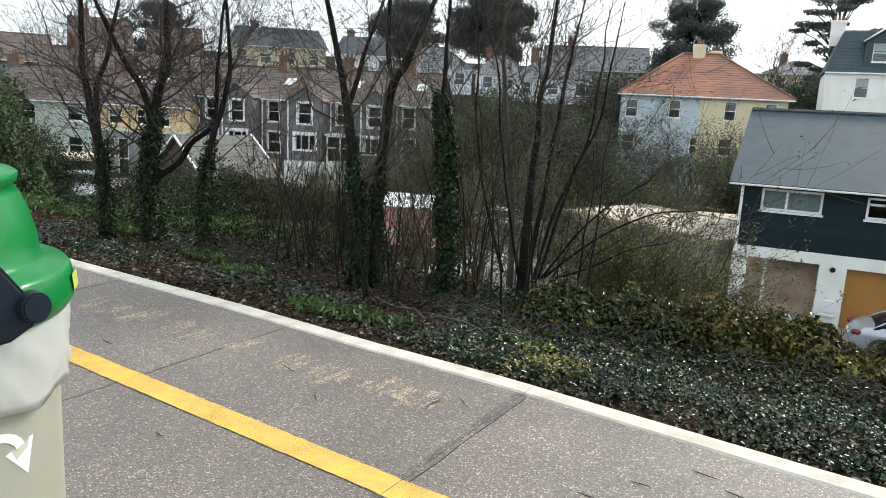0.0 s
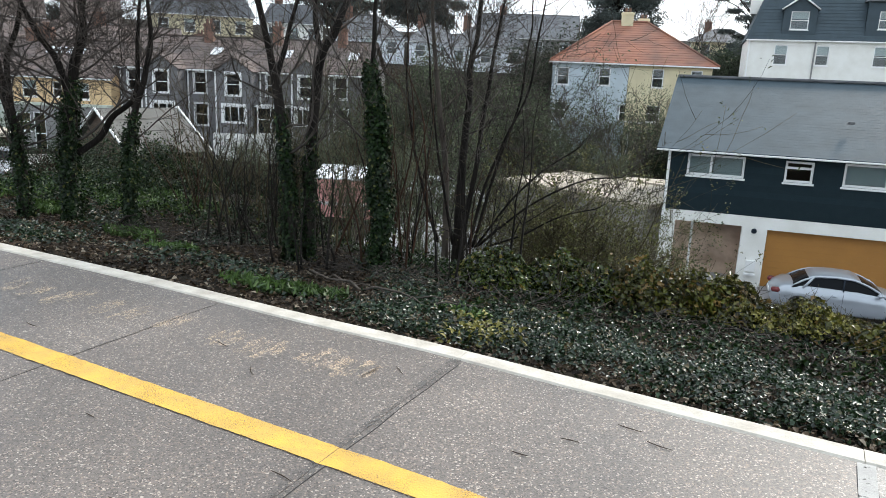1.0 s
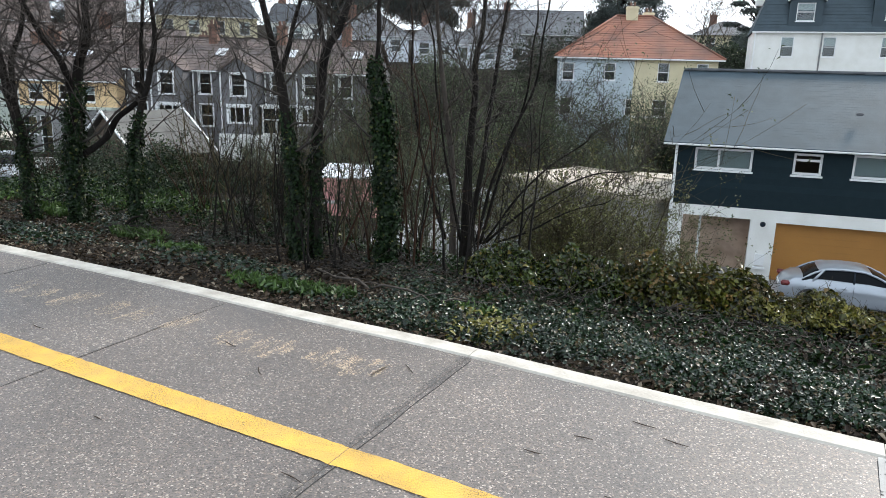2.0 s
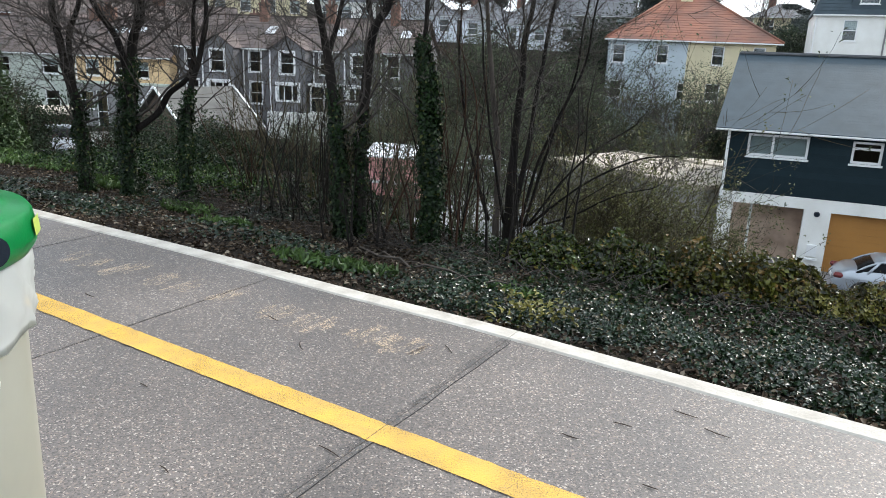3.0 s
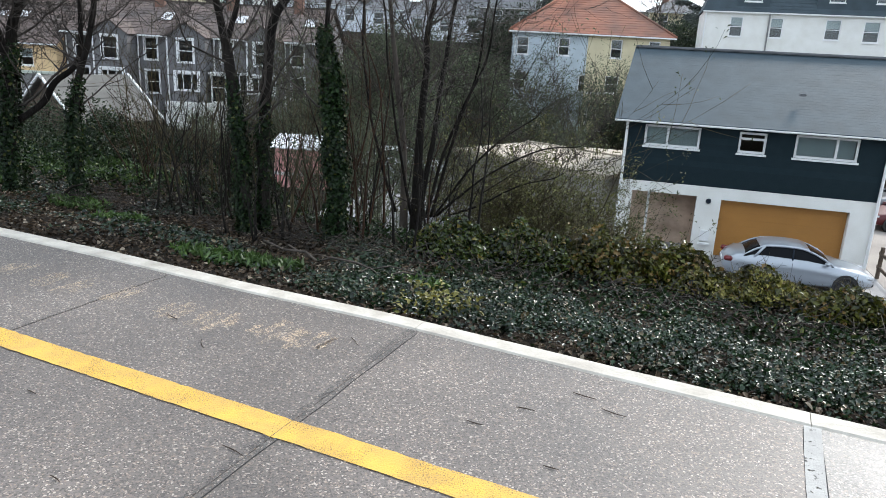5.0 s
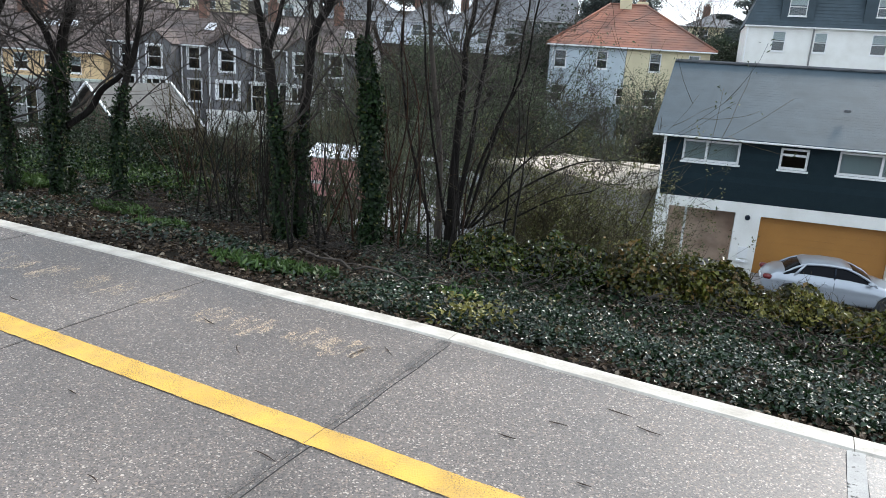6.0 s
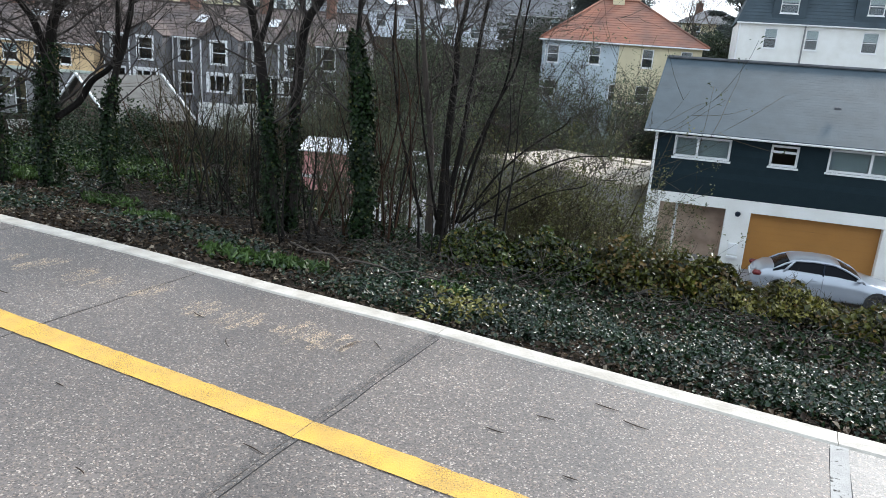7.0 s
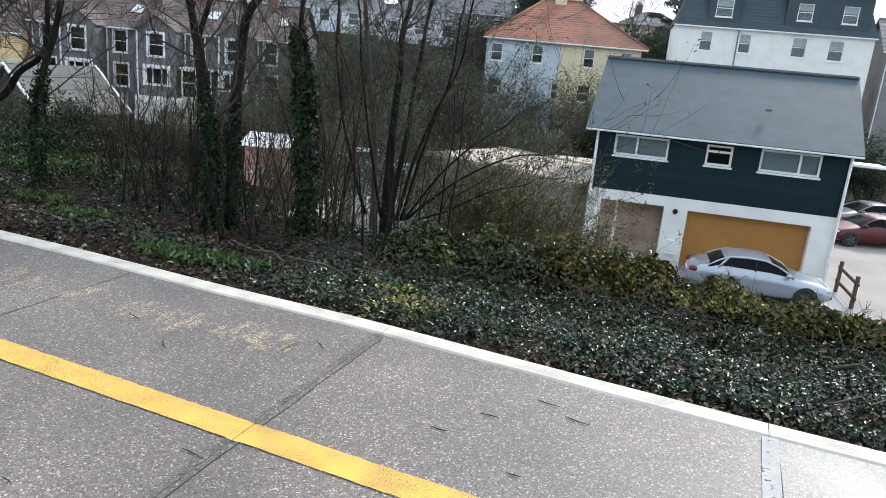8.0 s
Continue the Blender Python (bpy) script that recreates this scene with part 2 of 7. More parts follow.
M = {
    "asphalt": asphalt_material("asphalt", (0.140, 0.121, 0.109), (0.47, 0.415, 0.36)),
    "pale_asphalt": asphalt_material("paler asphalt", (0.185, 0.174, 0.164), (0.46, 0.44, 0.41)),
    "patch": worn_paint("asphalt filler", (0.105, 0.099, 0.094), (0.13, 0.12, 0.112), 0.36, scale=110, patch=5),
    "ridge": worn_paint("pale joint sealant", (0.40, 0.39, 0.37), (0.27, 0.26, 0.25), 0.85, scale=45, patch=9),
    "crack": material("open joint", (0.035, 0.035, 0.035), 0.9, bump=0.3),
    "coping": material("white painted coping", (0.56, 0.52, 0.455), 0.8, (0.36, 0.32, 0.27), scale=7, amount=0.85, bump=0.25, bump_scale=75, grain=0.16),
    "concrete": material("concrete", (0.30, 0.285, 0.265), 0.85, (0.19, 0.18, 0.165), scale=3, bump=0.4),
    "yellow": worn_paint("worn yellow paint", (0.70, 0.41, 0.07), (0.44, 0.28, 0.09), 0.78, scale=210),
    "ghost": worn_paint("flaking pale cream paint", (0.58, 0.47, 0.36), (0.54, 0.40, 0.27), 0.37, scale=150, patch=9),
    "bark_mid": material("grey brown bark", (0.085, 0.073, 0.065), 0.95, (0.034, 0.030, 0.027), scale=9, amount=0.9, bump=0.6, bump_scale=70, stretch=(1, 1, 0.35), grain=0.25, spec=0.12),
    "twig": material("dead twig", (0.06, 0.045, 0.035), 0.9, bump=0.3, spec=0.12),
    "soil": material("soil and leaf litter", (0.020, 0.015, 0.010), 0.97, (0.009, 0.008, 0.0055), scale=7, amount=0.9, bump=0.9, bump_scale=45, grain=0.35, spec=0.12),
    "bark": material("dark bark", (0.026, 0.022, 0.019), 0.97, (0.009, 0.008, 0.0075), scale=9, amount=0.9, bump=0.8, bump_scale=70, stretch=(1, 1, 0.35), grain=0.25, spec=0.12),
    "bark_pale": material("grey bark", (0.12, 0.10, 0.085), 0.92, (0.045, 0.04, 0.035), scale=8, amount=0.9, bump=0.7, bump_scale=60, stretch=(1, 1, 0.35), grain=0.25, spec=0.12),
    # the island spread of both stem colours paints some stems as catching light
    "stem": material("reddish brown stems", (0.052, 0.028, 0.018), 0.85, (0.012, 0.0095, 0.008), scale=6, amount=0.8, island=1.3, grain=0.2, spec=0.12),
    "olive_stem": material("olive brown stems", (0.085, 0.070, 0.040), 0.88, (0.013, 0.0115, 0.009), scale=6, amount=0.8, island=1.3, grain=0.2, spec=0.12),
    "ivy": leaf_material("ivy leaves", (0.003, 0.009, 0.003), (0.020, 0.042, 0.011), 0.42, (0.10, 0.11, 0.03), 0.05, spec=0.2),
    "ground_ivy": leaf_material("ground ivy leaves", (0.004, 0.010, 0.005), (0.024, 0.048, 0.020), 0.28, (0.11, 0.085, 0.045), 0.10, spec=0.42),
    "bush": leaf_material("bramble and laurel leaves", (0.005, 0.008, 0.002), (0.105, 0.108, 0.017), 0.28, (0.20, 0.125, 0.04), 0.14, spec=0.36, vary=0.25),
    "laurel": leaf_material("dark laurel leaves", (0.004, 0.008, 0.003), (0.074, 0.100, 0.022), 0.22, (0.17, 0.13, 0.03), 0.08, spec=0.4, vary=0.2),
    "yellow_leaf": leaf_material("yellowing leaves", (0.10, 0.10, 0.02), (0.24, 0.21, 0.045), 0.5),
    "olive_leaf": leaf_material("olive green leaves", (0.058, 0.074, 0.042), (0.108, 0.128, 0.076), 0.6, spec=0.15, vary=0.5),
    "dry_leaf": leaf_material("dead leaves", (0.015, 0.010, 0.007), (0.085, 0.058, 0.036), 0.6, (0.24, 0.20, 0.15), 0.1, spec=0.2),
    "grass": leaf_material("grass blades", (0.03, 0.062, 0.013), (0.085, 0.15, 0.033), 0.5),
    # the grey-green lift carries distance haze over the skyline trees
    "evergreen": leaf_material("evergreen foliage paled by haze", (0.042, 0.054, 0.052), (0.085, 0.10, 0.09), 0.7),
    "thorn": leaf_material("dark green thorn leaves", (0.010, 0.018, 0.009), (0.045, 0.064, 0.032), 0.55, spec=0.2, vary=0.35),
    "conifer": leaf_material("bright conifer foliage", (0.02, 0.042, 0.014), (0.07, 0.115, 0.034), 0.55),
    "white_render": material("white render", (0.80, 0.79, 0.75), 0.85, (0.66, 0.64, 0.58), scale=1.3, amount=0.6, bump=0.2, bump_scale=90),
    # white walls with the blue of distance haze mixed into the colour
    "hazy_white_render": material("white render with haze blue", (0.80, 0.83, 0.88), 0.85, (0.68, 0.71, 0.76), scale=1.3, amount=0.6, bump=0.2, bump_scale=90),
    "slate_hung": material("dark slate cladding", (0.009, 0.020, 0.026), 0.8, (0.013, 0.025, 0.031), scale=4, amount=0.6, bump=0.3, bump_scale=40, random_value=0.25, spec=0.2),
    "slate": material("blue grey roof slate", (0.043, 0.066, 0.082), 0.7, (0.030, 0.047, 0.058), scale=1.8, amount=0.8, bump=0.25, bump_scale=50, random_value=0.06, stretch=(1, 1, 1)),
    # grey lifted to paint in the haze over the hillside roofs
    "grey_tile": material("grey roof tile", (0.15, 0.155, 0.165), 0.75, (0.07, 0.07, 0.075), scale=1.5, amount=0.8, bump=0.3, random_value=0.1),
    "brown_tile": material("brown roof tile", (0.135, 0.10, 0.088), 0.85, (0.075, 0.064, 0.06), scale=1.2, amount=0.9, bump=0.3, random_value=0.12),
    "red_tile": material("orange red roof tile", (0.30, 0.125, 0.08), 0.9, (0.15, 0.088, 0.07), scale=0.5, amount=1.0, bump=0.3, random_value=0.1),
    "cream": material("cream render", (0.68, 0.60, 0.40), 0.88, (0.52, 0.45, 0.30), scale=0.8, amount=0.7, bump=0.15),
    "blue_render": material("pale blue render", (0.50, 0.57, 0.62), 0.88, (0.38, 0.43, 0.46), scale=0.8, amount=0.7, bump=0.15),
    "orange_render": material("apricot render", (0.68, 0.48, 0.27), 0.88, (0.53, 0.38, 0.22), scale=0.8, amount=0.6, bump=0.15),
    "grey_render": material("grey render", (0.26, 0.255, 0.25), 0.9, (0.17, 0.165, 0.16), scale=0.9, amount=0.8, bump=0.2),
    "dark_render": material("dark grey rendered wall", (0.175, 0.168, 0.172), 0.9, (0.11, 0.105, 0.107), scale=0.9, amount=0.8, bump=0.2),
    "mint_render": material("pale green render", (0.50, 0.54, 0.47), 0.9, (0.38, 0.40, 0.36), scale=0.9, amount=0.7, bump=0.15),
    "brick": material("brown brick", (0.21, 0.115, 0.085), 0.9, (0.13, 0.08, 0.06), scale=1.4, amount=0.8, bump=0.3),
    "upvc": material("white window frame", (0.80, 0.80, 0.79), 0.4, (0.7, 0.7, 0.68), scale=3, amount=0.4),
    "glass": glass_material("window glass"),
    "blind": material("pale blind", (0.80, 0.83, 0.77), 0.9, (0.66, 0.69, 0.64), scale=2, amount=0.5, stretch=(8, 8, 0.4)),
    # dark grey stands in for the shade of unlit rooms behind the glass
    "inside": material("room wall darkened as unlit", (0.14, 0.13, 0.12), 0.95, scale=1),
    "ochre_door": material("ochre brown garage door", (0.40, 0.185, 0.04), 0.6, (0.32, 0.145, 0.032), scale=1.2, amount=0.6, bump=0.08),
    "brown_wall": material("brown plastered wall", (0.64, 0.48, 0.37), 0.9, (0.26, 0.18, 0.13), scale=1.5, amount=0.9, bump=0.2),
    "felt": material("pale flat roof felt", (0.47, 0.41, 0.33), 0.9, (0.28, 0.25, 0.20), scale=0.9, amount=0.8, bump=0.3),
    "fibre": material("weathered fibre cement sheet", (0.135, 0.13, 0.12), 0.9, (0.08, 0.075, 0.068), scale=1.4, amount=0.9, bump=0.4, random_value=0.15),
    # pale grey includes the sky reflected by the wet surface
    "tarmac": material("yard tarmac paled by sky sheen", (0.30, 0.30, 0.31), 0.6, (0.20, 0.20, 0.205), scale=0.5, amount=0.8, bump=0.4),
    "pale_yard": material("pale pinkish concrete yard", (0.33, 0.295, 0.265), 0.85, (0.23, 0.205, 0.185), scale=0.6, amount=0.7, bump=0.3),
    "timber": material("weathered timber", (0.12, 0.085, 0.06), 0.9, (0.06, 0.045, 0.035), scale=4, amount=0.8, bump=0.5, stretch=(1, 1, 6)),
    "silver": material("silver car paint", (0.36, 0.39, 0.43), 0.32, (0.32, 0.35, 0.39), scale=2, metal=0.45, amount=0.4, coat=0.6, grain=0.03),
    "red_paint": material("red car paint", (0.085, 0.005, 0.008), 0.5, (0.07, 0.004, 0.006), scale=2, metal=0.0, amount=0.4, coat=0.08, grain=0.03),
    "grey_paint": material("grey car paint", (0.16, 0.17, 0.18), 0.3, scale=2, metal=0.4, amount=0.3, coat=0.5, grain=0.03),
    "white_paint": material("white car paint", (0.78, 0.79, 0.80), 0.3, (0.72, 0.73, 0.74), scale=2, amount=0.4, coat=0.5, grain=0.03),
    "car_glass": material("tinted car glass", (0.009, 0.010, 0.012), 0.2, (0.007, 0.008, 0.009), scale=1, spec=0.04, grain=0.02),
    "tyre": material("tyre rubber", (0.022, 0.022, 0.023), 0.85, bump=0.2),
    "alloy": material("alloy wheel", (0.13, 0.135, 0.14), 0.35, metal=0.8, scale=5),
    "red_lens": material("red lamp lens", (0.16, 0.012, 0.012), 0.3, scale=3),
    "clear_lens": material("clear lamp lens", (0.7, 0.72, 0.74), 0.12, scale=3),
    "black_plastic": material("black plastic", (0.010, 0.016, 0.026), 0.5, (0.014, 0.020, 0.030), scale=12, bump=0.1, bump_scale=220, spec=0.2),
    "green_plastic": material("glossy green plastic", (0.006, 0.35, 0.085), 0.3, (0.005, 0.30, 0.075), scale=5, amount=0.5, bump=0.04, bump_scale=200, coat=0.2, grain=0.05),
    "lime": material("lime label", (0.42, 0.52, 0.10), 0.5, scale=8),
    "print": material("white printed arrow", (0.80, 0.81, 0.77), 0.6, scale=10, amount=0.2),
}


def film_material(name, color, through, rough, wrinkle, wscale):
    """Thin plastic that lets part of the light through."""
    m = material(name, color, rough, tuple(c * 0.85 for c in color), scale=5, amount=0.5, bump=wrinkle, bump_scale=wscale, grain=0.05)
    n, l = m.node_tree.nodes, m.node_tree.links
    b = n["Principled BSDF"]
    tr, tl, mx, my = (n.new(k) for k in ("ShaderNodeBsdfTransparent", "ShaderNodeBsdfTranslucent", "ShaderNodeMixShader", "ShaderNodeMixShader"))
    tr.inputs[0].default_value = (0.86, 0.86, 0.80, 1)
    tl.inputs[0].default_value = (*color, 1)
    mx.inputs[0].default_value, my.inputs[0].default_value = 0.45, through
    l.new(b.outputs[0], mx.inputs[1])
    l.new(tl.outputs[0], mx.inputs[2])
    l.new(mx.outputs[0], my.inputs[1])
    l.new(tr.outputs[0], my.inputs[2])
    l.new(my.outputs[0], n["Material Output"].inputs["Surface"])
    return m


M["bag"] = film_material("milky polythene bag", (0.88, 0.90, 0.89), 0.26, 0.18, 0.3, 7)
M["tub"] = film_material("cloudy clear plastic", (0.62, 0.60, 0.52), 0.42, 0.3, 0.08, 30)


# ---------------------------------------------------------------- building helpers
def mesh_object(name, verts, faces, mat, parent=None, smooth=False):
    me = bpy.data.meshes.new(name)
    me.from_pydata([tuple(v) for v in verts], [], faces)
    me.materials.append(mat)
    if smooth:
        me.polygons.foreach_set("use_smooth", [True] * len(me.polygons))
    me.update()
    ob = new(name, me)
    ob.parent = parent
    return ob


def part(name, bm, mat, parent=None, label="", smooth=False):
    """Links a bmesh as one mesh object under a thing or a part."""
    me = bpy.data.meshes.new(name)
    bm.to_mesh(me)
    bm.free()
    me.materials.append(mat)
    if smooth:
        me.polygons.foreach_set("use_smooth", [True] * len(me.polygons))
    ob = new(name, me)
    ob.parent = parent
    return tagged(ob, label)


def thing(name, m, label, category, group="", kind=""):
    ob = new(name)
    ob.matrix_world = m
    ob.empty_display_size = 0.1
    return tagged(ob, label, category, group, kind)


def box(bm, x0, x1, y0, y1, z0, z1, bevel=0.0):
    r = bmesh.ops.create_cube(bm, size=1, matrix=Matrix.Translation(((x0 + x1) / 2, (y0 + y1) / 2, (z0 + z1) / 2)) @ Matrix.Diagonal((x1 - x0, y1 - y0, z1 - z0, 1)))
    if bevel:
        edges = list({e for v in r["verts"] for e in v.link_edges})
        bmesh.ops.bevel(bm, geom=edges, offset=bevel, segments=2, affect="EDGES")
    return bm


def boxes(*rows, bevel=0.0):
    bm = bmesh.new()
    for r in rows:
        box(bm, *r, bevel=bevel)
    return bm


def cylinder(p, q, r0, r1=None, sides=16, bm=None):
    bm = bm or bmesh.new()
    p, q = Vector(p), Vector(q)
    d = q - p
    m = Matrix.Translation((p + q) / 2) @ d.to_track_quat("Z", "Y").to_matrix().to_4x4()
    bmesh.ops.create_cone(bm, cap_ends=True, segments=sides, radius1=r0, radius2=r0 if r1 is None else r1, depth=d.length, matrix=m)
    return bm


class Geo:
    """Collects vertices and faces of one mesh."""

    def __init__(self):
        self.v, self.f = [], []

    def tube(self, pts, radii, sides=6):
        base, n = len(self.v), len(pts)
        for i, p in enumerate(pts):
            d = (pts[min(i + 1, n - 1)] - pts[max(i - 1, 0)])
            d = d.normalized() if d.length > 1e-9 else Vector((0, 0, 1))
            a = d.orthogonal().normalized()
            if i and a.dot(last) < 0.2:
                a = (last - d * last.dot(d)).normalized()
            elif i:
                a = (last - d * last.dot(d)).normalized()
            last = a
            b = d.cross(a)
            for k in range(sides):
                w = 2 * math.pi * k / sides
                self.v.append(p + (a * math.cos(w) + b * math.sin(w)) * radii[i])
        for i in range(n - 1):
            for k in range(sides):
                k2 = (k + 1) % sides
                self.f.append((base + i * sides + k, base + i * sides + k2, base + (i + 1) * sides + k2, base + (i + 1) * sides + k))
        self.f.append(tuple(base + (n - 1) * sides + k for k in range(sides)))
        self.f.append(tuple(base + k for k in reversed(range(sides))))

    def make(self, name, mat, parent=None, smooth=True):
        return mesh_object(name, self.v, self.f, mat, parent, smooth)


def leaf_cloud(name, centers, ups, size, mat, parent=None, spread=0.6, slim=0.75, curl=0.18):
    """Many folded leaves as one mesh; ups are the directions that the faces turn to."""
    n = len(centers)
    c = np.asarray(centers, float)
    up = np.asarray(ups, float) + rng.normal(0, spread, (n, 3))
    up /= np.linalg.norm(up, axis=1)[:, None] + 1e-9
    d = rng.normal(0, 1, (n, 3))
    d -= up * (d * up).sum(1)[:, None]
    d /= np.linalg.norm(d, axis=1)[:, None] + 1e-9
    s = np.cross(d, up)
    z = (np.asarray(size) * rng.uniform(0.65, 1.35, n))[:, None]
    w = z * slim
    p = [c - d * z * 0.45, c - d * z * 0.1 + s * w * 0.5 + up * z * curl, c + d * z * 0.28 + s * w * 0.3 + up * z * curl * 0.5,
         c + d * z * 0.6 - up * z * curl * 0.6, c + d * z * 0.28 - s * w * 0.3 + up * z * curl * 0.5, c - d * z * 0.1 - s * w * 0.5 + up * z * curl]
    v = np.stack(p, 1).reshape(-1, 3)
    k = np.arange(n)[:, None] * 6
    f = np.concatenate([k + np.array([[0, 1, 2, 3]]), k + np.array([[0, 3, 4, 5]])], 1).reshape(-1)
    me = bpy.data.meshes.new(name)
    me.vertices.add(6 * n)
    me.vertices.foreach_set("co", v.ravel())
    me.loops.add(8 * n)
    me.loops.foreach_set("vertex_index", f.astype(np.int32))
    me.polygons.add(2 * n)
    me.polygons.foreach_set("loop_start", np.arange(0, 8 * n, 4, dtype=np.int32))
    me.update(calc_edges=True)
    me.materials.append(mat)
    ob = new(name, me)
    ob.parent = parent
    return ob


# ---------------------------------------------------------------- ground and platform
EDGE = -31.5
EC, ES = math.cos(radians(EDGE)), math.sin(radians(EDGE))


def plat(u, v, z=0.0):
    return Vector((u * EC - v * ES, u * ES + v * EC, z))


def to_plat(x, y):
    return x * EC + y * ES, -x * ES + y * EC


def smooth(a):
    a = min(1.0, max(0.0, a))
    return a * a * (3 - 2 * a)


def bow(u):
    """How far the platform's edge swings out from a straight line."""
    return float(np.interp(u, (-6.0, -3.7, -2.6, -1.7, -0.4, 0.3, 6.0), (0.06, 0.045, 0.002, 0.0, -0.072, -0.102, -0.24)))


def terrain(x, y):
    """Height of the ground: the bank beside the platform, the yard below it and the hill beyond."""
    u, v = to_plat(x, y)
    if v < 4.2:
        v -= bow(u) * smooth((4.2 - v) / 0.6)
    if v < 3.36:
        return -0.6
    edge = 5.25 + 2.4 * smooth((-u - 4.0) / 3.5) - 2.0 * smooth((-u - 8.5) / 2.0)
    z = -0.07 - 0.22 * smooth((v - 3.4) / 1.8)
    z -= 4.5 * smooth((v - edge) / 8.0) * (1 if v < 40 else 1)
    if v < 14:
        z += 0.07 * noise.noise(Vector((x * 0.9, y * 0.9, 3.1))) * smooth((v - 3.5) / 0.8)
    rr = y + 0.35 * max(0.0, x - 15)
    z += 0.9 * smooth((rr - 38) / 8) + 6 * smooth((rr - 52) / 32) + 6 * smooth((rr - 80) / 50) + 12 * smooth((rr - 150) / 400)
    return z


vs = [-900, -300, -100, -40, -12, -7.2, 3.30, 3.372] + [3.38 + 0.22 * i for i in range(50)] + [14.6 + 1.2 * i for i in range(22)]
vs += [42 + 4 * i for i in range(30)] + [170, 200, 240, 300, 400, 550, 750, 1100, 1600]
us = [-1600, -900, -500, -300, -200, -150, -110] + [-90 + 5 * i for i in range(14)] + [-18 + 0.4 * i for i in range(70)]
us += [10 + 1.5 * i for i in range(12)] + [30 + 5 * i for i in range(14)] + [110, 150, 200, 300, 500, 900, 1600]
gv, gf = [], []
for v in vs:
    for u in us:
        p = plat(u, v + (bow(u) * smooth((4.2 - v) / 0.6) if v > 3 else 0.0))
        gv.append((p.x, p.y, terrain(p.x, p.y)))
for j in range(len(vs) - 1):
    for i in range(len(us) - 1):
        a = j * len(us) + i
        gf.append((a, a + 1, a + 1 + len(us), a + len(us)))
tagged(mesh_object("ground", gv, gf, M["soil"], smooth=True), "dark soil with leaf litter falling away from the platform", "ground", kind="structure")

YARD = -4.8
PF = Matrix.Rotation(radians(EDGE), 4, "Z")
platform = thing("platform", PF, "worn grey asphalt platform with a white painted edge and a yellow line", "platform", kind="structure")
JOINTS = [-6.6, -4.85, -3.15, -1.5, 0.33, 2.0, 3.7, 5.4]
cuts = [-40.0] + JOINTS + [40.0]


def edge_bar(a, b, near, far, z0, z1, chamfer=0.0):
    """A long bar from a to b whose sides follow the swing of the platform's edge; near None: straight at the track side."""
    n = max(2, int(min(b - a, 20) / 0.2))
    bm, rings = bmesh.new(), []
    for k in range(n + 1):
        u = a + (b - a) * k / n
        o = bow(u)
        worn = 0.004 * noise.noise(Vector((u * 6.0, 3.0, near or 0.0))) + 0.003 * noise.noise(Vector((u * 21.0, 5.0, 0.0)))
        v0, v1 = (-7.0 if near is None else near + o + (worn if chamfer else 0.0)), far + o
        c = chamfer
        prof = [(v0, z0), (v0, z1 - c), (v0 + c, z1), (v1 - c, z1), (v1 + worn, z1 - c), (v1, z0)] if c else [(v0, z0), (v0, z1), (v1, z1), (v1, z0)]
        rings.append([bm.verts.new((u, p, q)) for p, q in prof])
    m = len(rings[0])
    for p, q in zip(rings, rings[1:]):
        for k in range(m):
            bm.faces.new((p[k], p[(k + 1) % m], q[(k + 1) % m], q[k]))
    bm.faces.new(rings[0])
    bm.faces.new(rings[-1][::-1])
    bmesh.ops.recalc_face_normals(bm, faces=bm.faces[:])
    return bm


for a, b in zip(cuts, cuts[1:]):
    part("asphalt_bay", edge_bar(a + 0.0012, b - 0.0012, None, 3.235, -0.6, 0.0), M["asphalt" if a < 0.3 else "pale_asphalt"], platform)
    part("coping_stone", edge_bar(a + 0.0015, b - 0.0015, 3.237, 3.370, -0.5, 0.007, 0.012), M["coping"], platform)
for i, a in enumerate(JOINTS):
    # filler bands beside the open joints
    w = (0.012, 0.012, 0.014, 0.06, 0.065, 0.04, 0.04, 0.04)[i]
    n = 40
    verts, faces = [], []
    for k in range(n + 1):
        v = -6.9 + (3.232 + bow(a) + 6.9) * k / n
        o = 0.012 * noise.noise(Vector((i * 3.3, v * 2.1, 0)))
        verts += [(a - w / 2 + o, v, 0.004), (a + w / 2 + o * 0.6 + 0.01 * noise.noise(Vector((i, v * 3, 5))), v, 0.004)]
        if k:
            faces.append((2 * k - 2, 2 * k - 1, 2 * k + 1, 2 * k))
    mesh_object("joint_filler", verts, faces, M["ridge" if i == 4 else "patch"], platform)
    for side in (1, -1) if i == 4 else (1,):
        g = Geo()
        g.tube([Vector((a + side * w * 0.5 + 0.006 * noise.noise(Vector((i + side, v * 4, 1))), v, 0.001)) for v in np.linspace(-2, 3.2 + bow(a), 60)], [0.0022 if i in (3, 4) else 0.0010] * 60, 4)
        g.make("joint_crack", M["crack"], platform)
ys = [-30.0, -8.0] + [j for j in JOINTS] + [12.0, 30.0]
